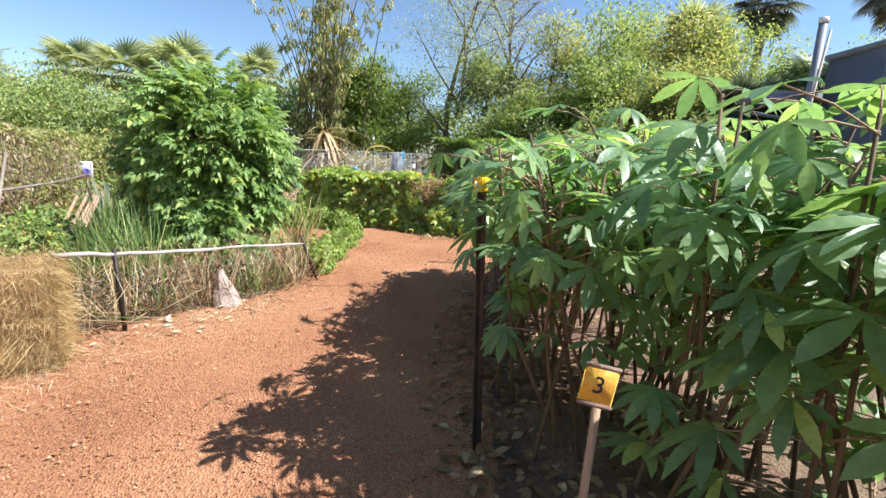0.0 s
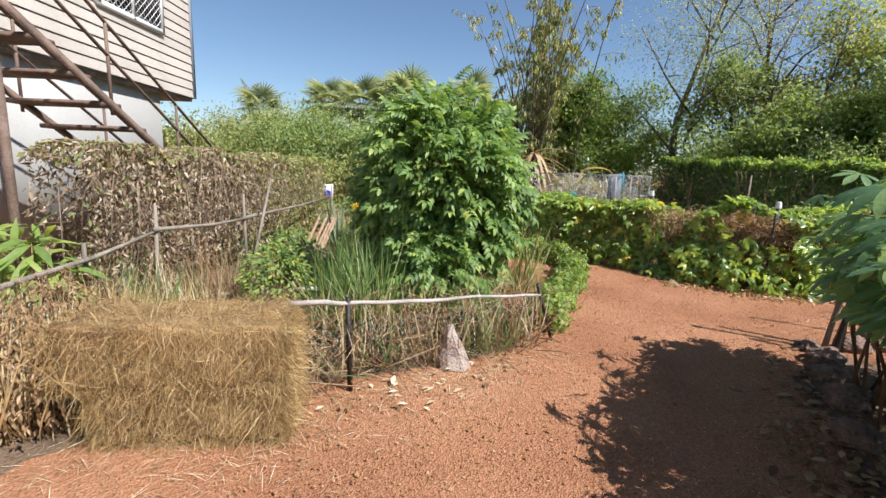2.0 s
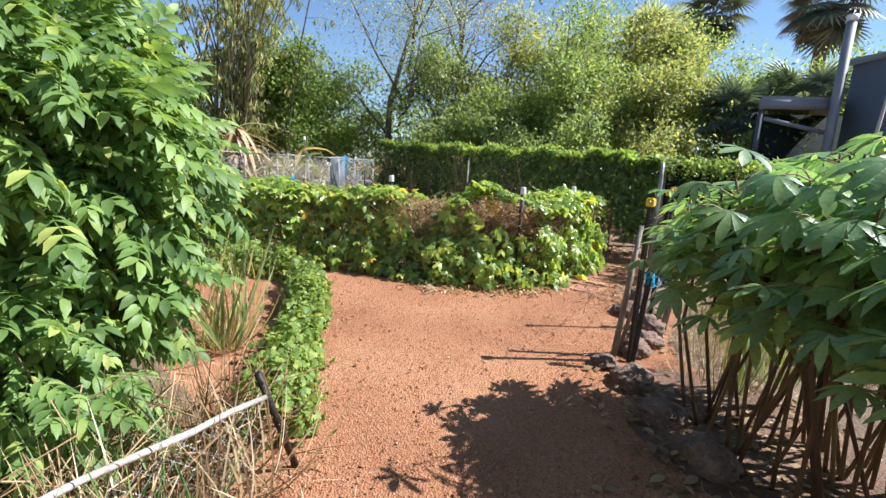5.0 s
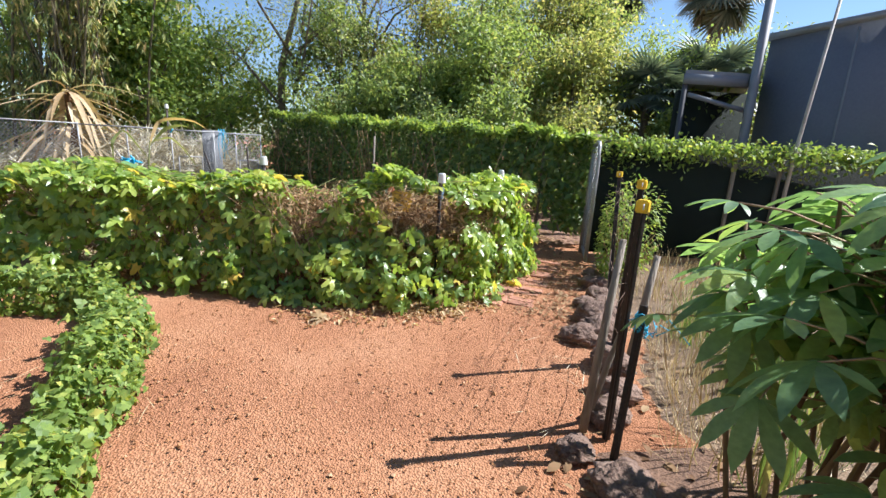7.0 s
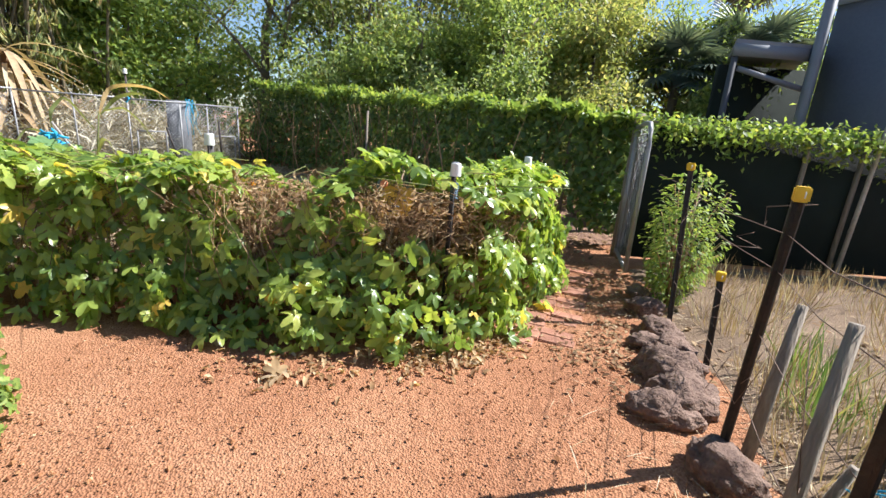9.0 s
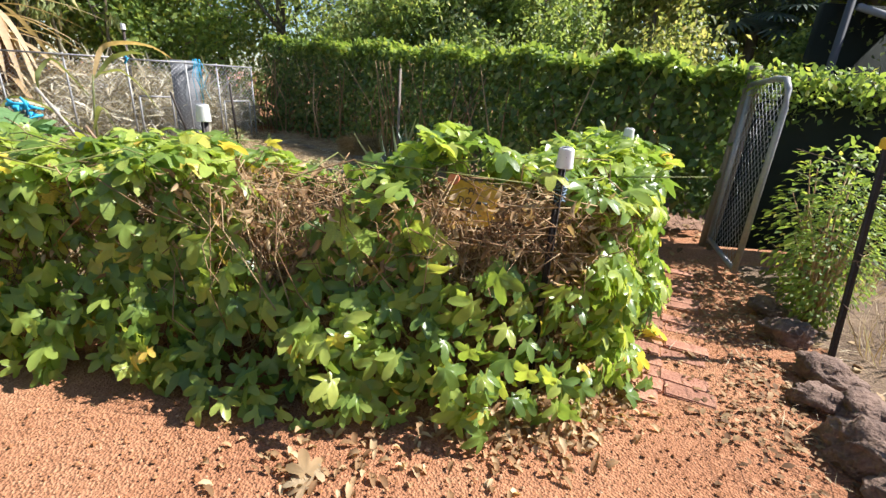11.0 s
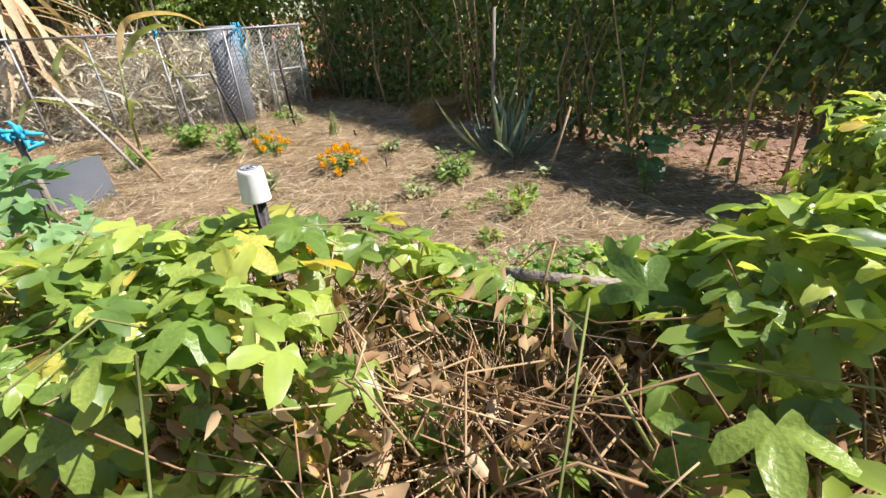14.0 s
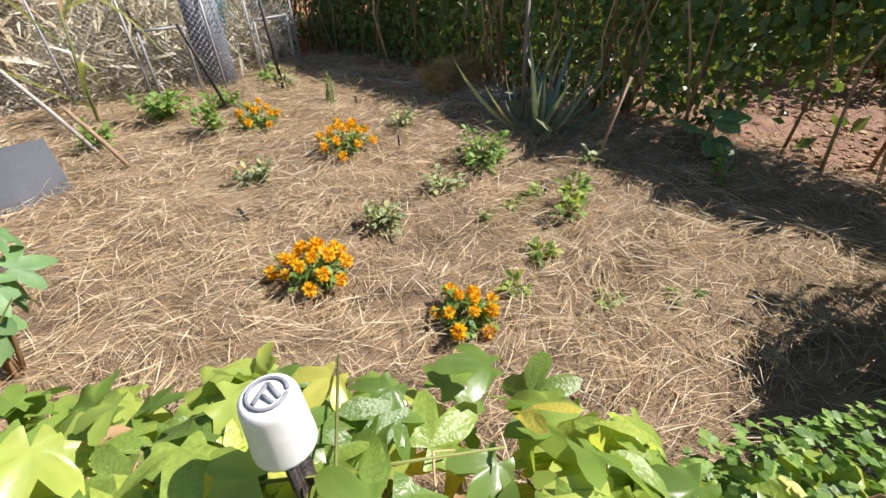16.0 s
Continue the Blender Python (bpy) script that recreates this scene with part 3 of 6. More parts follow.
def chicken_wire(root, a, b, z0, z1, cell=0.055, r=0.0016, name="wire_mesh"):
    a, b = np.array(a, float), np.array(b, float)
    L = np.linalg.norm(b - a)
    d, H = (b - a) / L, z1 - z0
    w = Geo()
    for s in np.arange(-H, L + H, cell):
        for q in (-1, 1):
            u0, u1 = s, s + q * H
            t0, t1 = 0.0, 1.0
            for lim in (0.0, L):
                if u1 != u0:
                    tt = (lim - u0) / (u1 - u0)
                    if 0 < tt < 1:
                        if (u0 < 0 and lim == 0) or (u0 > L and lim == L):
                            t0 = max(t0, tt)
                        if (u1 < 0 and lim == 0) or (u1 > L and lim == L):
                            t1 = min(t1, tt)
            m0, m1 = u0 + (u1 - u0) * t0, u0 + (u1 - u0) * t1
            if t1 - t0 < 0.05 or not (-1e-6 <= m0 <= L + 1e-6 and -1e-6 <= m1 <= L + 1e-6):
                continue
            p0, p1 = a + d * m0, a + d * m1
            w.tube([(*p0, z0 + H * t0), (*p1, z0 + H * t1)], r, 3)
    return part(name, w, M_WIRE, root, "fine galvanised chicken wire")


def wire_fence():
    pts = [(-6.2, 12.9), (-3.5, 13.25), (-2.2, 13.4), (-1.55, 13.65), (-0.75, 14.45)]
    root = thing("wire_fence", (-2.2, 13.4, gz(0, 13.4)), "patched chicken-wire garden fence with pale frames and posts", "fence")
    for p, q in zip(pts, pts[1:]):
        chicken_wire(root, p, q, 0.22, 1.34)
        part("top_rail", Geo().tube([(*p, 1.35), (*q, 1.36)], 0.013, 6), M_STEEL, root)
    for p in pts + [(-2.85, 13.33), (-1.2, 14.0)]:
        part("post", Geo().tube([(*p, 0.1), (p[0] - .02, p[1], 1.38)], 0.012, 7), M_STEEL, root)
    part("metal_sheet", Geo().box((-1.6, 13.72, 0.76), (0.34, 0.012, 1.26), 0.35, 0.004), M_SHEET, root, "dull grey metal sheet panel")
    for c0, c1, zt in (((-1.15, 13.95), (-0.82, 14.3), .85), ((-2.1, 13.3), (-1.75, 13.45), .9)):
        part("panel_frame", Geo().tube([(*c0, .2), (*c0, zt - .01), (*c0, zt), (*c1, zt), (*c1, zt - .01), (*c1, .2)], .013, 6), M_STEEL, root, "small pale frame")
    tw = Geo()
    for i in range(10):
        x, y = -1.42 + rng.normal() * .04, 13.72 + rng.normal() * .03
        tw.tube([(x, y, 1.42), (x + rng.normal() * .05, y - .03, 1.2), (x + rng.normal() * .08, y - .02, 0.75 + rng.uniform(0, .3))], 0.0035, 4)
    part("twine", tw, M_BLUEROPE, root, "frayed blue twine", kind="stuff")
    part("twine", Geo().tube([(-2.22, 13.37, 1.3), (-2.18, 13.36, 1.36), (-2.23, 13.42, 1.39)], 0.016, 5), M_BLUEROPE, root, "blue-green tie")


wire_fence()


def stalk_heap():
    root = thing("stalk_heap", (-3.2, 14.8, gz(0, 14.8)), "heap of pale dry corn stalks and leaves behind the wire", "compost heap", kind="stuff")
    n = 20000
    x, y = rng.uniform(-6.4, -0.9, n), rng.uniform(13.5, 16.2, n)
    k = y > np.interp(x, [-6.2, -3.5, -2.2, -1.55, -0.75], [13.0, 13.35, 13.55, 13.9, 14.8])
    x, y = x[k], y[k]
    h = 0.95 * np.exp(-((x + 2.9) / 2.2) ** 2) * np.clip((y - 13.4) * 1.3, 0, 1) + 0.12
    z = gz(x, y) + rng.uniform(0, 1, len(x)) * h
    g = Geo().scatter(lobes([(0, 1, 0.05)], 2, 0.6, 0.6), np.stack([x, y, z], -1), unit(len(x)) * (1, 1, .8), unit(len(x)) + (0, 0, .5), rng.gamma(3.0, .05, len(x)) + .05)
    part("stalks", g, M_PALEDRY, root, kind="stuff")


stalk_heap()

# ---- trees ----


def tree(name, base, height, spread, mat, leaves, size, label, category="tree", tmpl=DIAMOND, trunk=0.1, clear=0.28, seed=1, airy=1.0, group="", limbs=9):
    r = np.random.default_rng(seed)
    x, y = base
    z = float(gz(x, y))
    root = thing(name, (x, y, z), label, category, group)
    wood, tips = Geo(), []
    lean = r.normal(0, 0.05, 2)
    top = np.array([x + lean[0] * height, y + lean[1] * height, z + height * 0.72])
    wood.tube([(x, y, z - 0.1), (x + r.normal() * .1, y + r.normal() * .1, z + height * 0.35), top], [trunk, trunk * .7, trunk * .25], 8)
    for i in range(limbs):
        u = clear + (1 - clear) * (i + r.uniform()) / limbs
        s = np.array([x, y, z]) * (1 - u) + top * u
        ang = i * 2.4 + r.uniform(-.5, .5)
        reach = spread * (0.55 + 0.55 * r.uniform()) * (1.1 - 0.55 * u)
        e = s + np.array([math.cos(ang) * reach, math.sin(ang) * reach, height * (0.16 + 0.16 * r.uniform()) + 0.05])
        e[2] = min(e[2], z + height * 0.97)
        mid = (s + e) / 2 + r.normal(0, 0.08, 3) * reach
        wood.tube([s, mid, e], [trunk * .42 * (1.1 - u * .6), trunk * .25, trunk * .07], 5)
        for j in range(5):
            v = 0.35 + 0.65 * (j + r.uniform()) / 5
            q = s + (e - s) * v
            f = q + r.normal(0, 1, 3) * np.array([0.33, 0.33, 0.2]) * reach + np.array([0, 0, 0.12 * reach])
            wood.tube([q, (q + f) / 2 + r.normal(0, .04, 3), f], [trunk * .14, trunk * .09, trunk * .03], 4)
            tips += [q * .35 + f * .65, f]
    part("trunk", wood, M_BARK, root)
    tips = np.array(tips)
    c = tips[r.integers(0, len(tips), leaves)]
    P = c + r.normal(0, 1, (leaves, 3)) * np.array([1, 1, 0.75]) * spread * 0.155 * airy
    lowest = z + height * 0.08
    P[:, 2] = np.maximum(P[:, 2], lowest + r.uniform(0, height * .1, leaves))
    mid = np.array([x, y, z + height * .55])
    N = unit(leaves, r) * 0.8 + (P - mid) / (np.linalg.norm(P - mid, axis=1)[:, None] + .01) * .5 + np.array([0, 0, 0.3]) + SUNV * 0.7
    A = unit(leaves, r) + np.array([0, 0, -0.4])
    part("crown", Geo().scatter(tmpl, P, A, N, r.uniform(.7, 1.35, leaves) * size), mat, root, kind="stuff")
    return root


BACK = "trees behind the garden"
# the open, feathery tree over the hedge and the ones beside it
tree("feathery_tree", (-0.3, 17.4), 8.4, 2.6, M_TREE_C, 13000, 0.062, "tall open tree with fine grey-green leaves and bare limbs", seed=3, airy=1.25, trunk=0.12, clear=.2, limbs=12)
tree("bare_tree", (2.2, 18.2), 8.2, 2.4, M_TWIG, 9500, 0.052, "half-bare tree with thin brown twigs and hanging pods", seed=5, airy=1.3, trunk=0.12, clear=.25, limbs=14)
tree("mango_tree", (-3.0, 17.0), 4.3, 1.7, M_LOWHEDGE, 15000, 0.115, "round leafy tree with yellow-green leaves", seed=8, clear=.15)
for i, (px, py, h, sp, mt) in enumerate([(1.2, 16.8, 4.6, 1.9, M_TREE_A), (3.4, 17.2, 5.8, 2.2, M_TREE_B), (5.4, 17.0, 6.2, 2.3, M_TREE_A), (7.6, 16.6, 6.0, 2.3, M_TREE_B),
                                    (4.4, 14.6, 4.4, 1.7, M_TREE_A), (6.3, 13.8, 4.3, 1.7, M_TREE_B), (9.6, 17.5, 5.8, 2.2, M_TREE_A), (2.6, 14.8, 3.4, 1.5, M_TREE_A), (-1.6, 18.6, 4.0, 1.9, M_LOWHEDGE), (8.0, 21, 7.0, 2.6, M_TREE_A), (-4.6, 18.8, 4.4, 2.0, M_TREE_B), (-6.5, 17.5, 3.6, 1.8, M_TREE_A)]):
    tree("leafy_tree", (px, py), h, sp, mt, 12500, 0.105, ("dense tree with olive-green leaves" if mt is M_TREE_B else "dense tree with mid-green leaves"), seed=20 + i, clear=.08, group=BACK)
for i, (px, py, h, sp, mt) in enumerate([(-9.5, 13.5, 2.5, 2.2, M_TREE_A), (-12.5, 13.5, 2.7, 2.4, M_TREE_A), (-8.0, 16.5, 3.0, 2.2, M_TREE_C), (-15.5, 14.5, 2.7, 2.6, M_TREE_B), (-11.5, 18, 3.5, 2.6, M_TREE_A), (-18.0, 20.0, 3.6, 3.0, M_TREE_A), (-7.0, 12.0, 2.1, 1.5, M_TREE_A), (-14.8, 10.5, 2.3, 2.2, M_TREE_B), (-24, 22, 3.6, 3.4, M_TREE_A), (9.2, 13.4, 4.2, 2.0, M_TREE_A), (11.5, 13.0, 4.2, 2.2, M_TREE_A), (14.5, 17, 5.5, 2.6, M_TREE_A), (8.2, 11.9, 2.6, 1.2, M_TREE_A)]):
    tree("garden_tree", (px, py), h, sp, mt, 13000, 0.10, "bushy green tree among the palms", seed=50 + i, clear=.05, group="trees by the house")


def bamboo():
    root = thing("bamboo_clump", (-4.4, 15.5, gz(0, 15.5)), "tall bamboo clump with thin culms and yellowing leaves", "bamboo")
    P, A, tw = [], [], Geo()
    for i in range(40):
        b = np.array([-4.4 + rng.normal() * .36, 15.5 + rng.normal() * .33])
        h = rng.uniform(5.0, 9.2)
        o = np.array([rng.normal() * 1.45, rng.normal() * 1.1])
        u = np.linspace(0, 1, 9)
        pts = np.stack([b[0] + o[0] * u ** 1.8, b[1] + o[1] * u ** 1.8, 0.15 + h * u * (1 - .08 * u)], -1)
        part("culm", Geo().tube(pts, np.linspace(.034, .007, 9), 5), M_CULM, root)
        for k in range(13):
            v = rng.uniform(.2, 1)
            c = np.array([np.interp(v, u, pts[:, q]) for q in range(3)])
            e = c + np.array([rng.normal() * .3, rng.normal() * .3, rng.uniform(-.1, .25)])
            tw.tube([c, (c + e) / 2 + [0, 0, .05], e], [.006, .005, .003], 4)
            m = 17
            P.append(c + (e - c) * rng.uniform(.3, 1.05, (m, 1)) + rng.normal(0, .045, (m, 3)))
            A.append(unit(m) * .55 + np.array([0, 0, -1.0]))
    part("twig_tangle", tw, M_CULM, root, kind="stuff")
    P, A = np.vstack(P), np.vstack(A)
    part("leaves", Geo().scatter((DIAMOND[0] * np.array([.38, 1, 1]), DIAMOND[1]), P, A, unit(len(P)), rng.uniform(.12, .24, len(P))), M_BAMBOO, root, kind="stuff")


bamboo()


def fan_leaf(n=25, spread=2.3):
    return join(*[lobes([(-spread + 2 * spread * i / (n - 1), 1 - .15 * abs(i / (n - 1) - .5), .045)], 4, .3, .18 + .3 * abs(i / (n - 1) - .5), .4) for i in range(n)])


def feather_leaf(n=20):
    rach = lobes([(0, 1, .012)], 6, .3, .45)
    out = [rach]
    for i in range(n):
        y = .12 + .86 * i / n
        for s in (-1, 1):
            a, b = lobes([(s * (1.25 - .7 * y), .34 * (1.15 - y * .8), .014)], 2, .2, .6)
            out.append((a + np.array([0, y, -.45 * y * y]), b))
    return join(*out)


FAN, FEATHER = fan_leaf(), feather_leaf()


def palm(base, height, kind, fronds, size, label, seed=1, trunk=.1, mat=None, skirt=0, group=""):
    r = np.random.default_rng(seed)
    x, y = base
    z = float(gz(x, y))
    root = thing("palm_tree", (x, y, z), label, "palm", group)
    lean = r.normal(0, .03, 2) * height
    t = np.array([x + lean[0], y + lean[1], z + height])
    part("trunk", Geo().tube([(x, y, z - .1), (x + lean[0] * .3, y + lean[1] * .3, z + height * .5), t], [trunk * 1.3, trunk, trunk * .9], 9), M_BARK, root)
    for i in range(fronds + skirt):
        ang = i * 2.4 + r.uniform(-.3, .3)
        el = (-.45 + 1.7 * i / fronds) if i < fronds else r.uniform(-1.2, -.35)
        out = Vector((math.cos(ang) * math.cos(el), math.sin(ang) * math.cos(el), math.sin(el)))
        g = Geo()
        s = size * r.uniform(.85, 1.1)
        if kind == "fan":
            q = t + np.array(out) * s * .75
            g.tube([t, q], [.018, .01], 4)
            up = np.array([0, 0, 1.0]) + np.array(out) * .3
            g.scatter(FAN, [q], [np.array(out) + (0, 0, -.25)], [up], s * .8)
        else:
            g.scatter(FEATHER, [t], [np.array(out)], [(0.01, 0, 1.0)], s)
        part("frond", g, mat or M_PALM, root)
    return root


LEFTP = "palms beyond the dry hedge"
for i, (px, py, h, k, sz) in enumerate([(-11.5, 16.5, 3.5, "fan", 1.0), (-14.0, 17.5, 3.8, "fan", 1.0), (-9.8, 17.5, 3.8, "fan", 1.05), (-17.5, 17.0, 3.5, "fan", 1.0), (-20.3, 18.8, 4.7, "feather", .85), (-16.0, 20.0, 4.2, "fan", 1.0), (-13.0, 21, 4.5, "fan", 1.1), (-8.2, 19.5, 4.0, "fan", 1.0)]):
    palm((px, py), h, k, 20 if k == "fan" else 16, sz, "grey-green fan palm with a slim trunk" if k == "fan" else "feather palm with a rounded crown", seed=70 + i, group=LEFTP)
RIGHTP = "palms by the grey building"
palm((9.2, 25.8), 7.6, "feather", 15, 1.6, "feather palm with arching fronds above the trees", seed=91, group=RIGHTP)
palm((8.9, 17.6), 5.5, "fan", 26, 1.05, "broad fan palm with stiff yellow-green fronds", seed=92, group=RIGHTP)
palm((11.5, 19.2), 7.2, "fan", 22, 1.0, "tall dark palm with drooping fronds", seed=93, skirt=10, mat=M_DARKPALM, trunk=.16, group=RIGHTP)
palm((17.2, 19.5), 8.4, "fan", 24, 1.45, "tall dark palm with hanging dead fronds", seed=94, skirt=14, mat=M_DARKPALM, trunk=.26, group=RIGHTP)
palm((7.9, 12.9), 2.6, "fan", 26, .8, "low dark fan palm behind the awning", seed=95, mat=M_DARKPALM, group=RIGHTP)
palm((9.6, 12.5), 3.0, "fan", 20, 1.0, "low dark fan palm beside the grey building", seed=96, mat=M_DARKPALM, group=RIGHTP)


def undergrowth(x, y, r, h, seed, mat):
    q = np.random.default_rng(seed)
    z = float(gz(x, y))
    root = thing("undergrowth_bush", (x, y, z), "dense green undergrowth below the trees", "bush", "undergrowth below the trees")
    n = 3600
    c = unit(n, q)
    c[:, 2] = np.abs(c[:, 2])
    f = (.5 + .5 * q.uniform(size=n) ** .5) * (1 + .35 * np.array([noise.noise(Vector(v) * 2.5 + Vector((seed, 0, 0))) for v in c]))
    P = np.array([x, y, z + .05]) + c * np.array([r, r, h]) * f[:, None]
    part("foliage", Geo().scatter(DIAMOND, P, unit(n, q) + np.array([0, 0, -.4]), c * .5 + unit(n, q) * .6 + SUNV * .7, q.uniform(.05, .11, n)), mat, root, kind="stuff")
    st = Geo()
    for i in range(20):
        st.tube([(x + q.normal() * .1, y + q.normal() * .1, z - .05), tuple(P[q.integers(0, n)])], [.014, .004], 5)
    part("stem_tangle", st, M_STEM, root, kind="stuff")


for i, (x, y, r, h) in enumerate([(-.7, 16.9, 1.1, 1.7), (-2.2, 17.3, 1.2, 1.6), (-5.4, 16.9, 1.2, 1.8), (-7.2, 15.2, 1.3, 1.7), (.9, 16.0, 1.1, 2.1), (2.6, 14.0, .9, 2.2), (4.0, 12.9, 1.0, 2.4), (5.2, 11.9, .9, 2.2), (6.4, 15.4, 1.4, 2.8), (3.6, 15.6, 1.3, 2.9), (1.8, 17.6, 1.4, 2.6), (-9.4, 14.4, 1.4, 1.8), (-6.0, 11.4, .9, 1.1), (-8.6, 11.2, 1.1, 1.5)]):
    undergrowth(x, y, r, h, 500 + i, (M_TREE_A, M_TREE_B, M_TREE_C)[i % 3])

# ---- house with outside stairs ----
WD, WN = np.array([-0.43, 0.903]), np.array([0.903, 0.43])
HC = np.array([-8.75, 7.05])


def hp(s, out, z):
    """A point of the house: s metres from its corner towards the front, out metres off the wall, at height z."""
    p = HC - WD * s + WN * out
    return np.array([p[0], p[1], z])


def hbox(g, s0, s1, o0, o1, z0, z1, bevel=0.0):
    c = (hp(s0, o0, z0) + hp(s1, o1, z1)) / 2
    return g.box(c, (abs(s1 - s0), abs(o1 - o0), z1 - z0), math.atan2(-WD[1], -WD[0]), bevel)


def house():
    root = thing("house", hp(4, -2, 0), "raised house with cream weatherboards over a white ground floor", "house", kind="")
    part("upper_wall", hbox(Geo(), 0.02, 9, -5, -.03, 2.5, 5.4), M_SIDING, root)
    me, z = None, 2.5
    while z < 5.35:
        c = hp(4.5, 0, z + .075)
        tilt = Matrix.Rotation(math.atan2(-WD[1], -WD[0]), 4, "Z") @ Matrix.Rotation(radians(7), 4, "X")
        if me is None:
            me = Geo().box((0, 0, 0), (9.04, .03, .137), 0, .003).mesh("weatherboard", M_SIDING, smooth=False)
        piece("weatherboard", me, root, Matrix.Translation(Vector(c)) @ tilt)
        z += .15
    part("lower_wall", hbox(Geo(), .84, 9, -4, -.14, -.05, 2.44), M_WHITEWALL, root, "white rendered ground-floor wall")
    part("floor_beam", hbox(Geo(), .03, 9, -4.5, -.02, 2.44, 2.496, .004), M_GREYWOOD, root)
    part("corner_post", hbox(Geo(), -.02, .05, -.05, .04, 2.5, 5.4, .004), M_GREYTRIM, root)
    part("roof", hbox(Geo(), -.5, 9.5, -5.4, .5, 5.4, 5.55, .02), M_GREYTRIM, root)
    win = part("window", hbox(Geo(), .95, 2.35, -.02, .028, 3.44, 4.6, .003), M_GLASS, root, "dark glazed window with a white diamond grille")
    fr = Geo()
    for s0, s1, z0, z1 in ((.9, 2.4, 3.38, 3.46), (.9, 2.4, 4.58, 4.66), (.9, .97, 3.4, 4.6), (2.33, 2.4, 3.4, 4.6), (1.62, 1.68, 3.4, 4.6)):
        hbox(fr, s0, s1, -.01, .06, z0, z1, .004)
    part("window_frame", fr, M_WHITETRIM, win, "white window frame")
    la = Geo()
    for k in np.arange(-1.2, 1.4, .11):
        for q in (-1, 1):
            s = np.linspace(.97, 2.33, 60)
            zz = 3.46 + (s - .97 - k) if q > 0 else 4.58 - (s - .97 - k)
            ok = (zz > 3.46) & (zz < 4.58)
            if ok.sum() > 2:
                s, zz = s[ok], zz[ok]
                la.tube([hp(s[0], .045, zz[0]), hp(s[-1], .045, zz[-1])], .006, 4)
    part("grille", la, M_WHITETRIM, win, "white diagonal lattice")


house()


def stairs():
    root = thing("outside_stairs", hp(3.5, 1.1, 0), "open brown steel outside staircase with pipe handrails", "stairs")
    s_top, z_top, slope = 5.45, 2.46, 0.555
    run = z_top / slope
    for o in (.62, 1.5):
        c0, c1 = hp(s_top, o, z_top), hp(s_top - run, o, 0)
        v = Vector(c1 - c0)
        m = v.to_track_quat("X", "Z").to_matrix().to_4x4()
        part("stringer", Geo().box(tuple((c0 + c1) / 2), (v.length, .04, .065), 0, .004, m), M_RUST, root)
        for lift in (.76, .46):
            part("handrail", Geo().tube([hp(s_top + 1.6, o, z_top + lift), hp(s_top, o, z_top + lift), hp(s_top - run, o, lift)], .017, 8), M_RUST, root)
        for k in (0, 1.1, 2.2, 3.3):
            part("baluster", Geo().tube([hp(s_top - k, o, z_top - k * slope - .1), hp(s_top - k, o, z_top - k * slope + .76)], .016, 8), M_RUST, root)
    n = 12
    for i in range(1, n):
        s = s_top - run * i / n
        part("tread", hbox(Geo(), s - .13, s + .13, .55, 1.5, z_top - z_top * i / n - .02, z_top - z_top * i / n + .025, .004), M_RUST, root)
    part("landing", hbox(Geo(), s_top, s_top + 1.8, .02, 1.5, z_top - .16, z_top, .005), M_RUST, root)
    for s in (s_top + .06, s_top + 1.7):
        part("support_post", Geo().tube([hp(s, 1.5, -.05), hp(s, 1.5, z_top - .1)], .035, 10), M_RUST, root)


stairs()


def dead_hedge():
    a, b = np.array([-4.92, 2.97]), np.array([-7.1, 8.4])
    L = np.linalg.norm(b - a)
    d = (b - a) / L
    nr = np.array([d[1], -d[0]])
    root = thing("dry_hedge", ((a + b) / 2).tolist() + [0], "withered brown vine hedge with some green at its far end", "hedge")
    st = Geo()
    for i in range(120):
        p = a + d * rng.uniform(0, L) + nr * rng.uniform(-.22, .22)
        q = p + rng.normal(0, .15, 2)
        st.tube([(*p, -.02), (*(p + q) / 2, .7), (*q, rng.uniform(1.1, 1.5))], [.007, .005, .003], 4)
    for i in range(700):
        p = a + d * rng.uniform(0, L) + nr * rng.uniform(.1, .36)
        q = p + d * rng.normal(0, .25) + nr * rng.normal(0, .04)
        z0, z1 = rng.uniform(.3, 1.4), rng.uniform(.05, 1.2)
        st.tube([(*p, z0), (*((p + q) / 2 + rng.normal(0, .04, 2)), (z0 + z1) / 2 + .06), (*q, z1)], [.004, .0035, .002], 4)
    part("stem_tangle", st, M_BARKTWIG, root, kind="stuff")
    n = 36000
    u = rng.uniform(0, L, n)
    roof = rng.uniform(size=n) < .22
    h = 1.42 + .05 * np.sin(u * 4) + .04 * np.sin(u * 11) - .5 * np.clip(.25 - u, 0, .25)
    side = np.where(rng.uniform(size=n) < .7, 1.0, -1.0)
    off = np.where(roof, rng.uniform(-.3, .3, n), side * (.3 - np.abs(rng.normal(0, .1, n))))
    z = np.where(roof, h, rng.uniform(.08, 1, n) * h)
    P = np.stack([a[0] + d[0] * u + nr[0] * off, a[1] + d[1] * u + nr[1] * off, z], -1)
    green = rng.uniform(size=n) < np.clip((u - 1.8) / 4.5, .05, .62) + .3 * roof
    for mask, mt, nm in ((~green, M_DRYHEDGE, "dry_foliage"), (green, M_TREE_B, "green_foliage")):
        m = int(mask.sum())
        part(nm, Geo().scatter(DRYLEAF if mt is M_DRYHEDGE else SMALL, P[mask], unit(m) + np.array([0, 0, -.9]), unit(m) * 1.2 + np.array([nr[0], nr[1], .4]) + SUNV * .3, rng.uniform(.028, .08, m)), mt, root, kind="stuff")


dead_hedge()

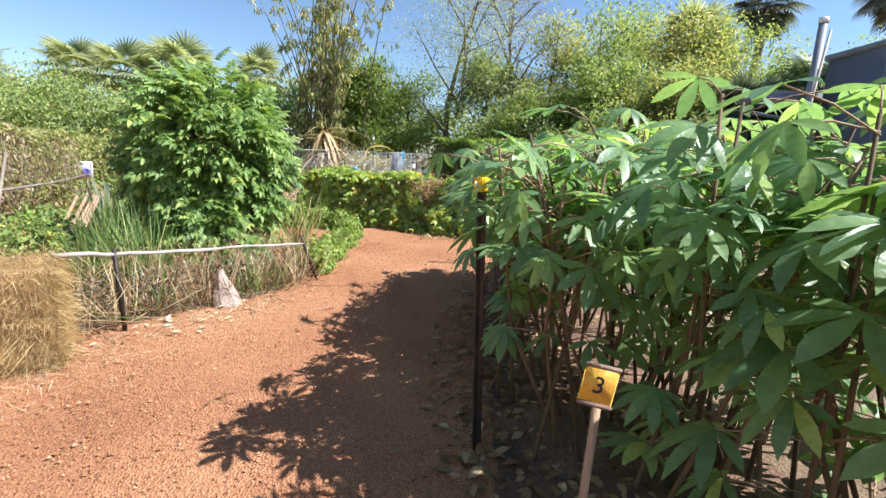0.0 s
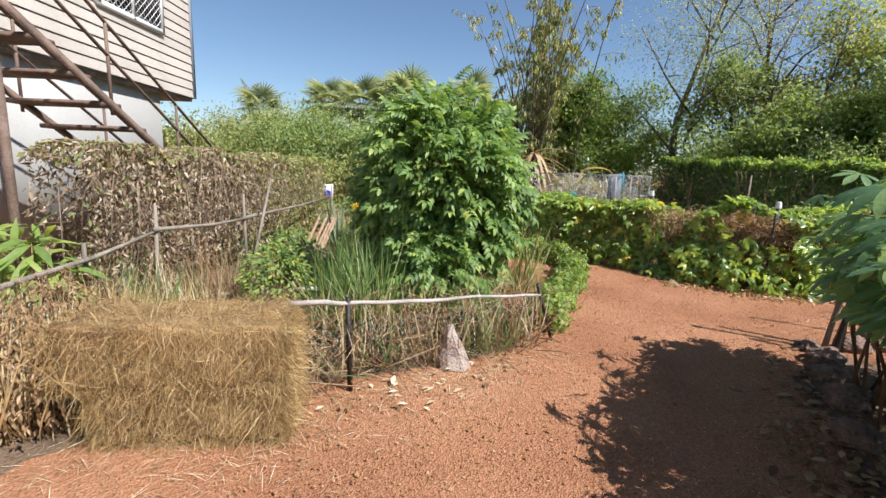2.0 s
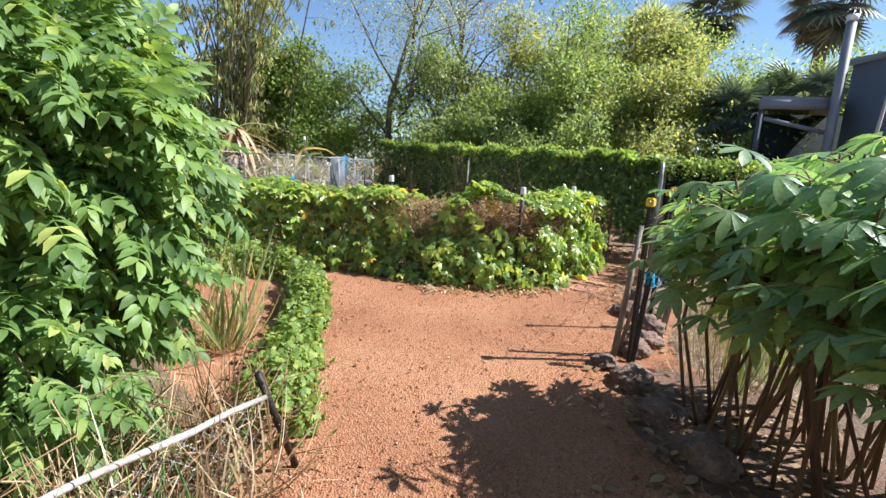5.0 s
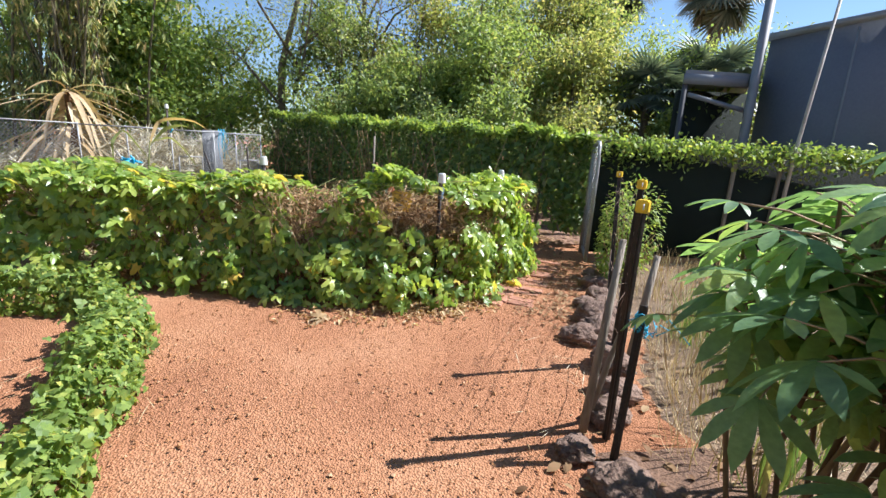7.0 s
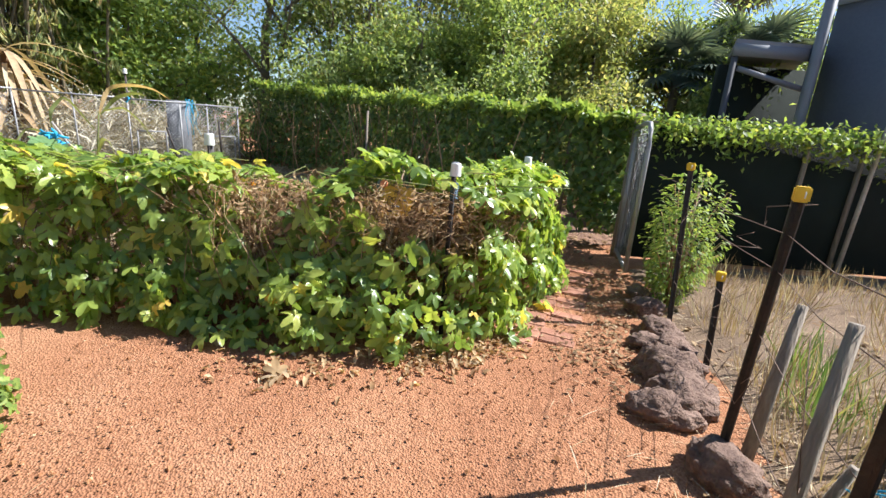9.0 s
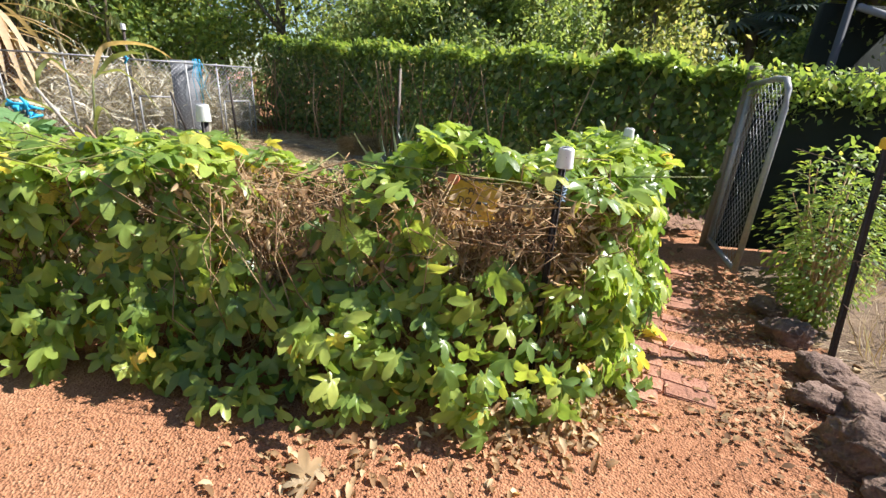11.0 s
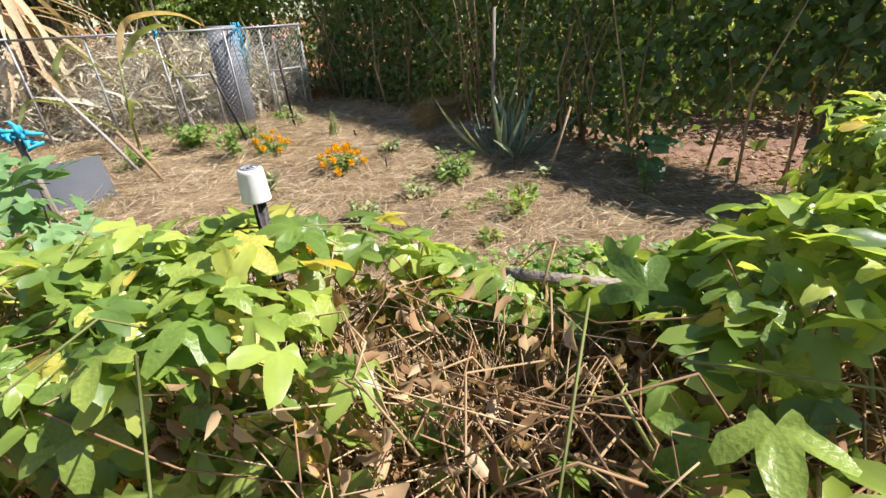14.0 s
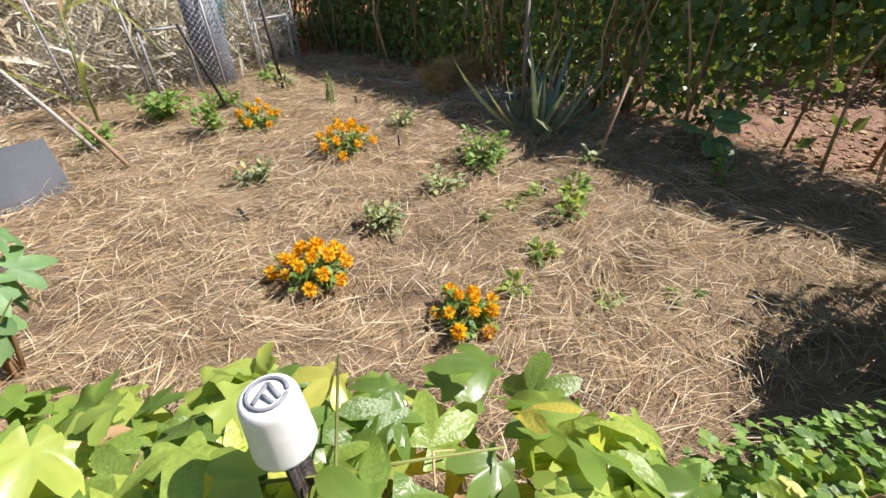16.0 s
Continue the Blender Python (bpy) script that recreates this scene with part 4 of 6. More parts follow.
# ---- grey building, awning, vine-topped screen ----
FD = np.array([0.93, -0.367])
FN = np.array([-0.367, -0.93])
FA = np.array([3.45, 9.1])


def fp(s, out, z):
    p = FA + FD * s + FN * out
    return np.array([p[0], p[1], z])


def fbox(g, s0, s1, o0, o1, z0, z1, bevel=0.0):
    return g.box((fp(s0, o0, z0) + fp(s1, o1, z1)) / 2, (abs(s1 - s0), abs(o1 - o0), z1 - z0), math.atan2(FD[1], FD[0]), bevel)


def screen():
    root = thing("shade_cloth_screen", fp(3.5, 0, 0), "dark shade-cloth fence with a green vine along its top", "fence")
    part("cloth", fbox(Geo(), .1, 8, -.02, .0, .02, 1.52), M_DARKCLOTH, root)
    part("top_rail", Geo().tube([fp(0, 0, 1.53), fp(8, 0, 1.53)], .022, 8), M_GREYWOOD, root)
    for s in (.05, 1.89, 2.5, 5.4, 7.8):
        part("post", Geo().tube([fp(s, .04, -.05), fp(s + .02, .04, 1.55)], .028, 7), M_GREYWOOD, root)
    part("lean_pole", Geo().tube([fp(2.56, .1, -.05), fp(2.62, .1, 1.6), fp(2.76, .1, 3.5)], [.026, .024, .018], 8), M_PALEWOOD, root, "tall pale pole against the screen")
    n = 9500
    u = rng.uniform(0, 8, n)
    P = np.stack([FA[0] + FD[0] * u, FA[1] + FD[1] * u, 1.53 + rng.normal(0, .055, n) - np.abs(rng.normal(0, .2, n)) * (rng.uniform(size=n) < .55) * (.6 + .4 * np.sin(u * 5) * np.sin(u * 2.3 + 1))], -1)
    P[:, :2] += FN * rng.normal(.04, .13, n)[:, None]
    part("vine", Geo().scatter(SMALL, P, unit(n) + np.array([0, 0, -.3]), unit(n) * .6 + np.array([0, 0, 1]), rng.uniform(.045, .085, n)), M_LOWHEDGE, root, "green vine", kind="stuff")


screen()


def grey_building():
    root = thing("grey_building", (9.5, 9.0, 0), "grey sheet-clad building with a lean-to awning", "building")
    part("wall", Geo().box((10.25, 8.9, 1.7), (5.6, 1.9, 3.5), 0, .01), M_GREYWALL, root)
    part("fascia", Geo().box((10.25, 8.9, 3.5), (5.72, 2.02, .1), 0, .008), M_GREYTRIM, root)
    part("wall_joint", Geo().box((7.442, 8.55, 1.7), (.012, .03, 3.4), 0, .002), M_GREYTRIM, root)
    part("corner_pole", Geo().tube([(7.12, 9.74, -.05), (7.12, 9.74, 4.1)], .075, 10), M_GREYTRIM, root)
    part("pole_cap", Geo().tube([(7.12, 9.74, 4.1), (7.12, 9.74, 4.2)], .085, 10), M_WHITETRIM, root)
    ang = math.atan2(-.42, 1.05)
    rf = [np.array([x, y]) + k * np.array([.75, .66]) * 2.4 for k in (0, 1) for x, y in ((6.1, 10.25), (7.26, 9.82))]
    part("awning_roof", Geo().add([(*q, z) for z in (2.8, 2.88) for q in rf], [(0, 1, 3), (0, 3, 2), (4, 7, 5), (4, 6, 7), (0, 5, 1), (0, 4, 5), (0, 2, 6), (0, 6, 4), (1, 5, 7), (1, 7, 3), (2, 3, 7), (2, 7, 6)]), M_GREYTRIM, root, smooth=False)
    part("awning_fascia", Geo().box((6.62, 10.03, 2.73), (1.16, .05, .17), ang, .006), M_GREYTRIM, root)
    part("awning_brace", Geo().box((6.68, 9.99, 2.36), (1.12, .05, .07), 0, .004, Matrix.Rotation(ang, 4, "Z") @ Matrix.Rotation(radians(12), 4, "Y")), M_GREYTRIM, root)
    part("awning_post", Geo().tube([(6.15, 10.26, -.05), (6.15, 10.26, 2.7)], .045, 8), M_BOARD, root)
    # added panel: its near-black colour stands in for shade under the awning
    part("back_wall", Geo().box((7.6, 10.85, 1.35), (1.5, .12, 2.7), ang), M_DARKCLOTH, root, "added near-black panel standing in for the shade under the awning")


grey_building()


def gate():
    h, f = np.array([3.45, 9.05]), np.array([3.0, 8.4])
    root = thing("garden_gate", (*h, 0), "bent pipe gate with chain-link mesh, standing open", "gate")
    fr = Geo()
    fr.tube([(*h, .06), (*h, 1.45)], .022, 8)
    bend = [(*f, .06), (*f, 1.3), (f[0] + .01, f[1] + .02, 1.42), (f[0] + .06, f[1] + .09, 1.49), (f[0] + .16, f[1] + .24, 1.5), (*h, 1.47)]
    fr.tube(bend, .022, 8)
    fr.tube([(*h, .1), (*f, .08)], .02, 8)
    part("pipe_frame", fr, M_STEEL, root, "grey pipe frame with a rounded corner")
    chicken_wire(root, h, f, .1, 1.46, .075, .0014, "chain_link")
    part("gate_post", Geo().tube([(h[0] + .1, h[1] + .1, -.08), (h[0] + .08, h[1] + .08, 1.62)], [.065, .05], 9), M_GREYWOOD, root, "weathered timber post")


gate()

# ---- passion vine hedge ----
SPINE = np.array([(-2.75, 9.05), (-1.7, 8.78), (-0.63, 8.43), (0.1, 8.0), (0.72, 7.78), (1.25, 8.1), (1.75, 8.62), (2.2, 9.15)])


def along_spine(u):
    seg = np.linalg.norm(np.diff(SPINE, axis=0), axis=1)
    cum = np.concatenate([[0], np.cumsum(seg)])
    s = np.asarray(u) * cum[-1]
    p = np.stack([np.interp(s, cum, SPINE[:, k]) for k in (0, 1)], -1)
    e = 0.12
    d = np.stack([np.interp(s + e, cum, SPINE[:, k]) - np.interp(s - e, cum, SPINE[:, k]) for k in (0, 1)], -1)
    d /= np.linalg.norm(d, axis=1)[:, None] + 1e-9
    return p, np.stack([d[:, 1], -d[:, 0]], -1), s


def vine_hedge():
    root = thing("vine_hedge", (-0.3, 8.1, 0), "passion-fruit vine hedge, green leaves over dry brown stems", "hedge")
    n = 7400
    u = rng.uniform(0, 1, n)
    p, nr, s = along_spine(u)
    h = 0.97 + .05 * np.sin(s * 3.1) + .19 * np.exp(-((p[:, 0] - .42) / .26) ** 2) * (s < 3.9) - .12 * np.clip((-1.9 - p[:, 0]), 0, 1) - .15 * np.exp(-((p[:, 0] + .17) / .36) ** 2) + .1 * np.clip(s - 4.4, 0, .8)
    w = rng.uniform(0, 1, n)
    front = w < .52
    roof = (w >= .52) & (w < .80)
    zf = rng.uniform(0.04, 1, n)
    bulge = .50 - .28 * zf + .08 * np.exp(-((s - 2.9) / .5) ** 2) * (1 - zf) + .10 * np.sin(s * 9 + zf * 7) * np.sin(s * 4.3 - zf * 5) - .13 * np.exp(-((s - 2.65) / .45) ** 2) * zf
    off = np.where(front, bulge - np.abs(rng.normal(0, .10, n)) + .05, np.where(roof, rng.uniform(-.3, .4, n) - .14 * np.exp(-((s - 2.6) / .5) ** 2), -.3 + np.abs(rng.normal(0, .06, n))))
    z = np.where(roof, h - .35 * (off / .5) ** 2 * .5 + rng.normal(0, .025, n), zf * h * .97)
    P = np.stack([p[:, 0] + nr[:, 0] * off, p[:, 1] + nr[:, 1] * off, z], -1)
    gap = np.array([noise.noise((a * 2.3, b * 2.3, c * 2.3)) for a, b, c in P])
    bare = np.exp(-((P[:, 0] + .25) / .38) ** 2) * np.clip((z - .5) / .2, 0, 1) * .75 * ((off > -.1) & (off < .3)) + np.exp(-((P[:, 0] - .68) / .30) ** 2) * np.clip(z * 2.2 - .8, 0, 1) * .8 * (off > -.05)
    keep = (gap * .9 + rng.uniform(size=n) * .9 > .20 + bare * .8) & (rng.uniform(size=n) > bare * .75)
    keep &= np.linalg.norm((P - np.array([.37, 7.52, .94])) / np.array([.24, .34, .24]), axis=1) > 1
    outw = np.stack([nr[:, 0], nr[:, 1], np.zeros(n)], -1) * np.where(off > 0, 1, -1)[:, None]
    N = np.where(roof[:, None], np.array([[0, 0, 1.0]]), outw * .85 + np.array([0, 0, .45])) + unit(n) * .75 + SUNV * np.where(roof, .25, .35)[:, None]
    A = np.where(roof[:, None], unit(n) * np.array([1, 1, .25]) + np.array([0.1, -.1, .05]), np.array([[0, 0, -.75]]) + unit(n) * .75 + outw * .4)
    S = rng.uniform(.06, .118, n) * np.where(front & (zf < .3), .9, 1)
    P, N, A, S = P[keep], N[keep], A[keep], S[keep]
    near = (P[:, 0] > -1.25) & (P[:, 0] < .75) & (P[:, 2] > .68) & (P[:, 1] < 8.75)
    idx = np.nonzero(near)[0][:300]
    rest = np.ones(len(P), bool)
    rest[idx] = False
    half = rng.uniform(size=len(P)) < .5
    g = Geo()
    g.scatter(TRI, P[rest & half], A[rest & half], N[rest & half], S[rest & half])
    g.scatter(TRI_B, P[rest & ~half], A[rest & ~half], N[rest & ~half], S[rest & ~half])
    part("foliage", g, M_VINE, root, "three-lobed glossy green leaves", kind="stuff")
    ms = [Geo().add(*t).mesh("vine_leaf", M_VINE) for t in (TRI, TRI_B)]
    for k in idx:
        piece("vine_leaf", ms[k % 2], root, frame_pose(P[k], A[k], N[k], S[k]))
    st = Geo()
    for i in range(2300):
        u0 = rng.uniform(0, 1) if i % 3 else (rng.normal(.49, .06) if i % 2 else rng.normal(.635, .05))
        (a,), (b,), _ = along_spine(np.array([u0]))
        (c,), (e,), _ = along_spine(np.array([np.clip(u0 + rng.normal() * .05, 0, 1)]))
        o0, o1 = rng.uniform(-.22, .36), rng.uniform(-.25, .36)
        z0, z1 = (rng.uniform(-.02, .3), rng.uniform(.6, .9)) if i % 2 else (rng.uniform(.5, .9), rng.uniform(.6, .92))
        q0, q1 = np.array([*(a + b * o0), z0]), np.array([*(c + e * o1), z1])
        m = (q0 + q1) / 2 + rng.normal(0, .07, 3)
        k1, k2 = rng.normal(0, .035, 3), rng.normal(0, .035, 3)
        st.tube([q0, (q0 + m) / 2 + k1, m, (m + q1) / 2 + k2, q1], [.003, .0026, .0024, .002, .0015], 4)
    part("stem_tangle", st, M_STEM, root, "tangled dry brown stems", kind="stuff")
    m = 5200
    u = np.where(rng.uniform(size=m) < .6, rng.beta(1.2, 1.0, m), np.clip(np.where(rng.uniform(size=m) < .5, rng.normal(.49, .07, m), rng.normal(.635, .05, m)), 0, 1))
    p, nr, s = along_spine(u)
    off = rng.uniform(-.22, .33, m)
    P = np.stack([p[:, 0] + nr[:, 0] * off, p[:, 1] + nr[:, 1] * off, rng.uniform(.25, .9, m)], -1)
    part("dead_leaves", Geo().scatter(CURL, P, unit(m) + np.array([0, 0, -.6]), unit(m), rng.uniform(.025, .065, m)), M_VINEDEAD, root, "withered brown leaves", kind="stuff")
    sh = Geo()
    for i in range(26):
        (a,), (b,), _ = along_spine(np.array([rng.uniform(.1, .95)]))
        o = rng.uniform(-.1, .35)
        q = np.array([*(a + b * o), .95 - .2 * abs(o)])
        sh.tube([q, q + [rng.normal() * .12, rng.normal() * .12, .06], q + [rng.normal() * .25, rng.normal() * .25, rng.uniform(-.02, .08)]], [.004, .003, .002], 4)
    part("shoot_tangle", sh, M_GREENSTEM, root, "green young shoots", kind="stuff")
    tr = Geo()
    for z in (.35, .62, .88):
        pts = along_spine(np.linspace(0.02, .98, 14))[0]
        tr.tube([(*q, z) for q in pts], .0012, 4)
    part("trellis_wire", tr, M_RUST, root)
    part("board", Geo().box((.05, 8.3, .86), (.32, .035, .018), -.5, .004), M_GREYWOOD, root, "weathered grey board among the stems")


vine_hedge()


def letters(body, size, mat, parent, m, label):
    """Raised lettering of the built-in font as one mesh; m is its pose in the world."""
    cu = bpy.data.curves.new("lettering", "FONT")
    cu.body, cu.size, cu.extrude, cu.align_x, cu.align_y = body, size, .0012, "CENTER", "CENTER"
    tmp = bpy.data.objects.new("lettering", cu)
    scene.collection.objects.link(tmp)
    me = bpy.data.meshes.new_from_object(tmp.evaluated_get(bpy.context.evaluated_depsgraph_get()))
    bpy.data.objects.remove(tmp)
    me.materials.clear()
    me.materials.append(mat)
    d = new("lettering", me)
    d.parent = parent
    d.matrix_basis = Matrix.Translation(Vector(-ORG[parent.name])) @ m
    return tagged(d, label)


def hedge_sign():
    root = thing("warning_sign", (.45, 7.80, 0), "hand-lettered yellow sign with a zigzag rim among dry vine stems", "sign")
    part("stake", Geo().tube([(.45, 7.83, -.05), (.45, 7.79, .92)], .010, 6), M_BROWNWOOD, root)
    m = Matrix.Translation((.44, 7.735, .845)) @ Matrix.Rotation(radians(-44), 4, "Z") @ Matrix.Rotation(radians(62), 4, "X")
    bm = bmesh.new()
    rim = []
    for k in range(44):
        a = 2 * math.pi * k / 44
        q = 1.0 if k % 2 else .9
        x, y = math.cos(a), math.sin(a)
        f = q / max(abs(x), abs(y)) ** .75
        rim.append(bm.verts.new((x * f * .115, y * f * .10, 0)))
    bm.faces.new(rim)
    ext = bmesh.ops.extrude_face_region(bm, geom=bm.faces[:])
    bmesh.ops.translate(bm, vec=(0, 0, .006), verts=[e for e in ext["geom"] if isinstance(e, bmesh.types.BMVert)])
    bm.transform(m)
    plate = part("plate", Geo().bm(bm), M_SIGN, root, "yellow card with a zigzag rim", smooth=False)
    letters("PI", .04, M_INK, plate, m @ Matrix.Translation((-.01, .05, .0075)), "black hand lettering")
    letters("DO", .04, M_INK, plate, m @ Matrix.Translation((-.03, .008, .0075)), "black hand lettering")
    for x, y, w in ((.045, .008, .05), (-.02, -.035, .11), (.0, -.07, .08)):
        part("written_bar", Geo().box(m @ Vector((x, y, .008)), (w, .012, .002), 0, 0, m.to_3x3().to_4x4()), M_INK, plate, "unreadable dark writing")
    bm = bmesh.new()
    bmesh.ops.create_cone(bm, segments=22, radius1=.026, radius2=.025, depth=.006, cap_ends=True)
    bm.transform(Matrix.Translation((.365, 7.765, .945)) @ m.to_3x3().to_4x4())
    part("red_disc", Geo().bm(bm), M_REDDISC, root, "faded orange-red round ornament", smooth=False)


hedge_sign()


def capped_stake(x, y, top, lean=(0, 0), tie=False):
    root = thing("capped_stake", (x - lean[0], y - lean[1], 0), "dark steel stake with a white plastic safety cap", "stake", "white-capped stakes in the vine")
    b = np.array([x - lean[0], y - lean[1], -.06])
    t = np.array([x, y, top])
    g = Geo()
    for k in range(3):
        a = k * 2.094 + .4
        o = np.array([math.cos(a), math.sin(a), 0]) * .014
        g.box(tuple((b + t) / 2 + o * .5), (.022, .005, top + .06), a, .001)
    part("steel_stake", g, M_PICKET, root)
    prof = [(0, .002), (.0235, .002), (.0265, .0005), (.0285, -.003), (.0293, -.007), (.0296, -.012), (.0335, -.072), (.0335, -.075), (.029, -.075)]
    v, tr = [], []
    k = 20
    for i in range(k):
        a = 2 * math.pi * i / k
        v += [(r * math.cos(a), r * math.sin(a), z) for r, z in prof]
    m = len(prof)
    for i in range(k):
        for j in range(m - 1):
            q, r = i * m + j, ((i + 1) % k) * m + j
            tr += [(q, q + 1, r + 1), (q, r + 1, r)]
    cap = part("cap", Geo().add(np.array(v) + t + (0, 0, .03), tr), M_WHITECAP, root, "white plastic cap")
    lg = Geo()
    c = t + np.array([0, 0, .0335])
    ring = [(c[0] + .019 * math.cos(a), c[1] + .019 * math.sin(a), c[2]) for a in np.linspace(0, 2 * math.pi * .97, 18)]
    lg.tube(ring, .0022, 4)
    for a, b2 in (((-.012, -.01), (0, .012)), ((0, .012), (.012, -.008)), ((-.004, -.002), (.006, -.012))):
        lg.tube([(c[0] + a[0], c[1] + a[1], c[2]), (c[0] + b2[0], c[1] + b2[1], c[2])], .0026, 4)
    part("print", lg, M_GREYPRINT, cap, "grey printed mark on the cap")
    if tie:
        w = Geo()
        for i in range(7):
            z = top - .09 - .014 * i
            w.tube([(x + .022 * math.cos(a), y + .022 * math.sin(a), z + .004 * math.sin(3 * a + i)) for a in np.linspace(0, 6.1, 10)], .004, 4)
        part("twine", w, M_GREYTWINE, root, "blue-grey twine wrapping", kind="stuff")
    return root


capped_stake(-0.647, 8.545, 1.109)
capped_stake(0.742, 7.56, 1.075, (0.02, 0.02), True)
capped_stake(1.75, 8.42, 1.09)

capped_stake(-2.41, 14.26, 1.79)
ts = thing("tied_stake", (-2.13, 10.37, gz(0, 10.37)), "short grey stake knotted with bright blue cloth", "stake")
part("stake", Geo().tube([(-2.13, 10.37, -.02), (-2.12, 10.37, .5), (-2.13, 10.37, .93)], [.022, .02, .018], 7), M_GREYWOOD, ts)
knot = Geo()
for i in range(14):
    q = np.array([-2.13 + rng.normal() * .03, 10.36 + rng.normal() * .02, .93 + rng.normal() * .02])
    knot.tube([q, q + rng.normal(0, .025, 3), q + rng.normal(0, .045, 3) * (1.2, .7, .6)], [.016, .015, .008], 6)
part("cloth", knot, M_BLUEROPE, ts, "knotted blue cloth", kind="stuff")

# ---- pickets, rocks, bricks ----
PICKETS = "yellow-capped pickets"


def picket(base, top, capped=True):
    root = thing("picket", (*base, 0), "black steel picket with a yellow plastic cap" if capped else "short leaning black stake tied with blue twine", "fence post", PICKETS if capped else "")
    b, t = np.array([*base, -.08]), np.array(top, float)
    g = Geo()
    v = Vector(t - b)
    m = v.to_track_quat("Z", "Y").to_matrix().to_4x4()
    prof = [Vector((math.cos(k * 2.094 + .3 + s) * rr, math.sin(k * 2.094 + .3 + s) * rr, 0)) for k in range(3) for s, rr in ((-.2, .020), (.2, .020), (1.047, .006))]
    ends = [[b + np.array(m @ q) for q in prof], [t + np.array(m @ q) for q in prof]]
    tri = []
    for k in range(9):
        j = (k + 1) % 9
        tri += [(k, j, j + 9), (k, j + 9, k + 9)]
    g.add(ends[0] + ends[1] + [t], tri + [(k + 9, (k + 1) % 9 + 9, 18) for k in range(9)])
    part("steel_picket", g, M_PICKET, root, smooth=False)
    if capped:
        part("cap", Geo().box(tuple(t + (0, 0, .0)), (.052, .052, .055), .6, .006), M_YELLOW, root, "yellow plastic cap", smooth=False)
        part("label_mark", Geo().box(tuple(t + np.array([-.022, -.026, 0])), (.016, .004, .024), .6, .001), M_WHITETRIM, root, "small pale sticker")
    return root


picket((0.27, 1.97), (0.225, 1.93, 1.17))
picket((1.2, 4.45), (1.26, 4.55, 1.36))
picket((0.88, 5.50), (0.877, 5.493, 1.12))
picket((1.475, 6.16), (1.48, 6.131, 1.17))
picket((2.22, 6.82), (2.256, 6.896, .565))
picket((2.469, 7.342), (2.544, 7.515, 1.17))
blue_stake = picket((0.80, 5.36), (0.90, 5.42, .70), False)
tw = Geo()
for i in range(16):
    tw.tube([(0.89 + .026 * math.cos(a) + .001 * i, 5.42 + .026 * math.sin(a), .66 - .006 * i + .012 * math.sin(a * 2 + i)) for a in np.linspace(0, 6, 10)], .003, 4)
for i in range(8):
    q = np.array([0.93 + rng.normal() * .03, 5.40 + rng.normal() * .03, .63])
    tw.tube([q, q + [rng.normal() * .05, rng.normal() * .05, -.03], q + [rng.normal() * .05, rng.normal() * .05, -.07]], .0025, 4)
part("twine", tw, M_BLUEROPE, blue_stake, "bright blue twine")


def wood_stake(base, top, r, label):
    root = solo("wood_stake", Geo().tube([(*base, -.05), tuple((np.array([*base, 0]) + np.array(top)) / 2 + (.005, .004, 0)), top], [r, r * .95, r * .7], 7), M_GREYWOOD, label, "stake", "grey wooden stakes by the pickets")
    return root


wood_stake((0.80, 5.58), (0.92, 5.62, .95), .022, "split grey wooden stake leaning by a picket")
wood_stake((0.88, 5.66), (0.95, 5.55, .62), .016, "short split grey wooden stake")
wood_stake((1.58, 6.12), (1.72, 6.15, .72), .028, "weathered grey wooden stake beside a picket")
wires = thing("strand_wire", (1.6, 6.3, 0), "loose rusty wire strands strung between the pickets", "wire")
for z in (.35, .62, .88, 1.02):
    pts = [(0.88, 5.49, z), (1.2, 5.83, z - .03), (1.48, 6.14, z), (2.0, 6.75, z - .04), (2.52, 7.45, z), (3.1, 8.3, z + .02)]
    part("strand", Geo().tube(pts, .0022, 4), M_RUST, wires)
tang = Geo()
for i in range(16):
    q = np.array([rng.uniform(.9, 2.5), 0, rng.uniform(.3, 1.05)])
    q[1] = 5.49 + (q[0] - .88) * 1.19
    tang.tube([q, q + rng.normal(0, .05, 3), q + rng.normal(0, .09, 3), q + rng.normal(0, .1, 3)], .0018, 3)
part("strand", tang, M_RUST, wires)


def rock(x, y, size, seed, label, flat=.62):
    bm = bmesh.new()
    bmesh.ops.create_icosphere(bm, subdivisions=4, radius=1)
    o = seed * 3.7
    for v in bm.verts:
        c = v.co.copy()
        k = 1 + .34 * noise.noise(c * 1.1 + Vector((o, 0, 0))) + .16 * noise.noise(c * 3 + Vector((0, o, 0))) + .15 * noise.noise(c * 6 + Vector((0, 0, o))) + .07 * noise.noise(c * 14 + Vector((o, o, 0)))
        c = Vector((round(c.x * 2.2) / 2.2 * .25 + c.x * .75, c.y, round(c.z * 2) / 2 * .3 + c.z * .7)) * k
        v.co = Vector((c.x * size, c.y * size * .8, max(c.z * flat, -.35) * size))
    bm.transform(Matrix.Translation((x, y, .26 * size)) @ Matrix.Rotation(seed * 1.3, 4, "Z"))
    return solo("rock", Geo().bm(bm), M_ROCK, label, "rock", "rocks edging the path")


for i, (x, y, s) in enumerate([(1.42, 6.10, .16), (1.52, 6.50, .16), (1.72, 6.56, .20), (1.86, 6.78, .19), (2.12, 6.98, .15), (2.28, 7.25, .16), (2.5, 7.62, .14), (2.72, 7.9, .13), (1.2, 5.82, .13), (1.0, 5.62, .12), (0.70, 5.18, .14), (0.62, 4.78, .13), (0.60, 4.4, .14), (2.05, 7.12, .12), (.66, 5.45, .10), (.5, 3.9, .13)]):
    rock(x, y, s, i + 1, "rough dark red laterite rock", .5 if i % 3 else .64)

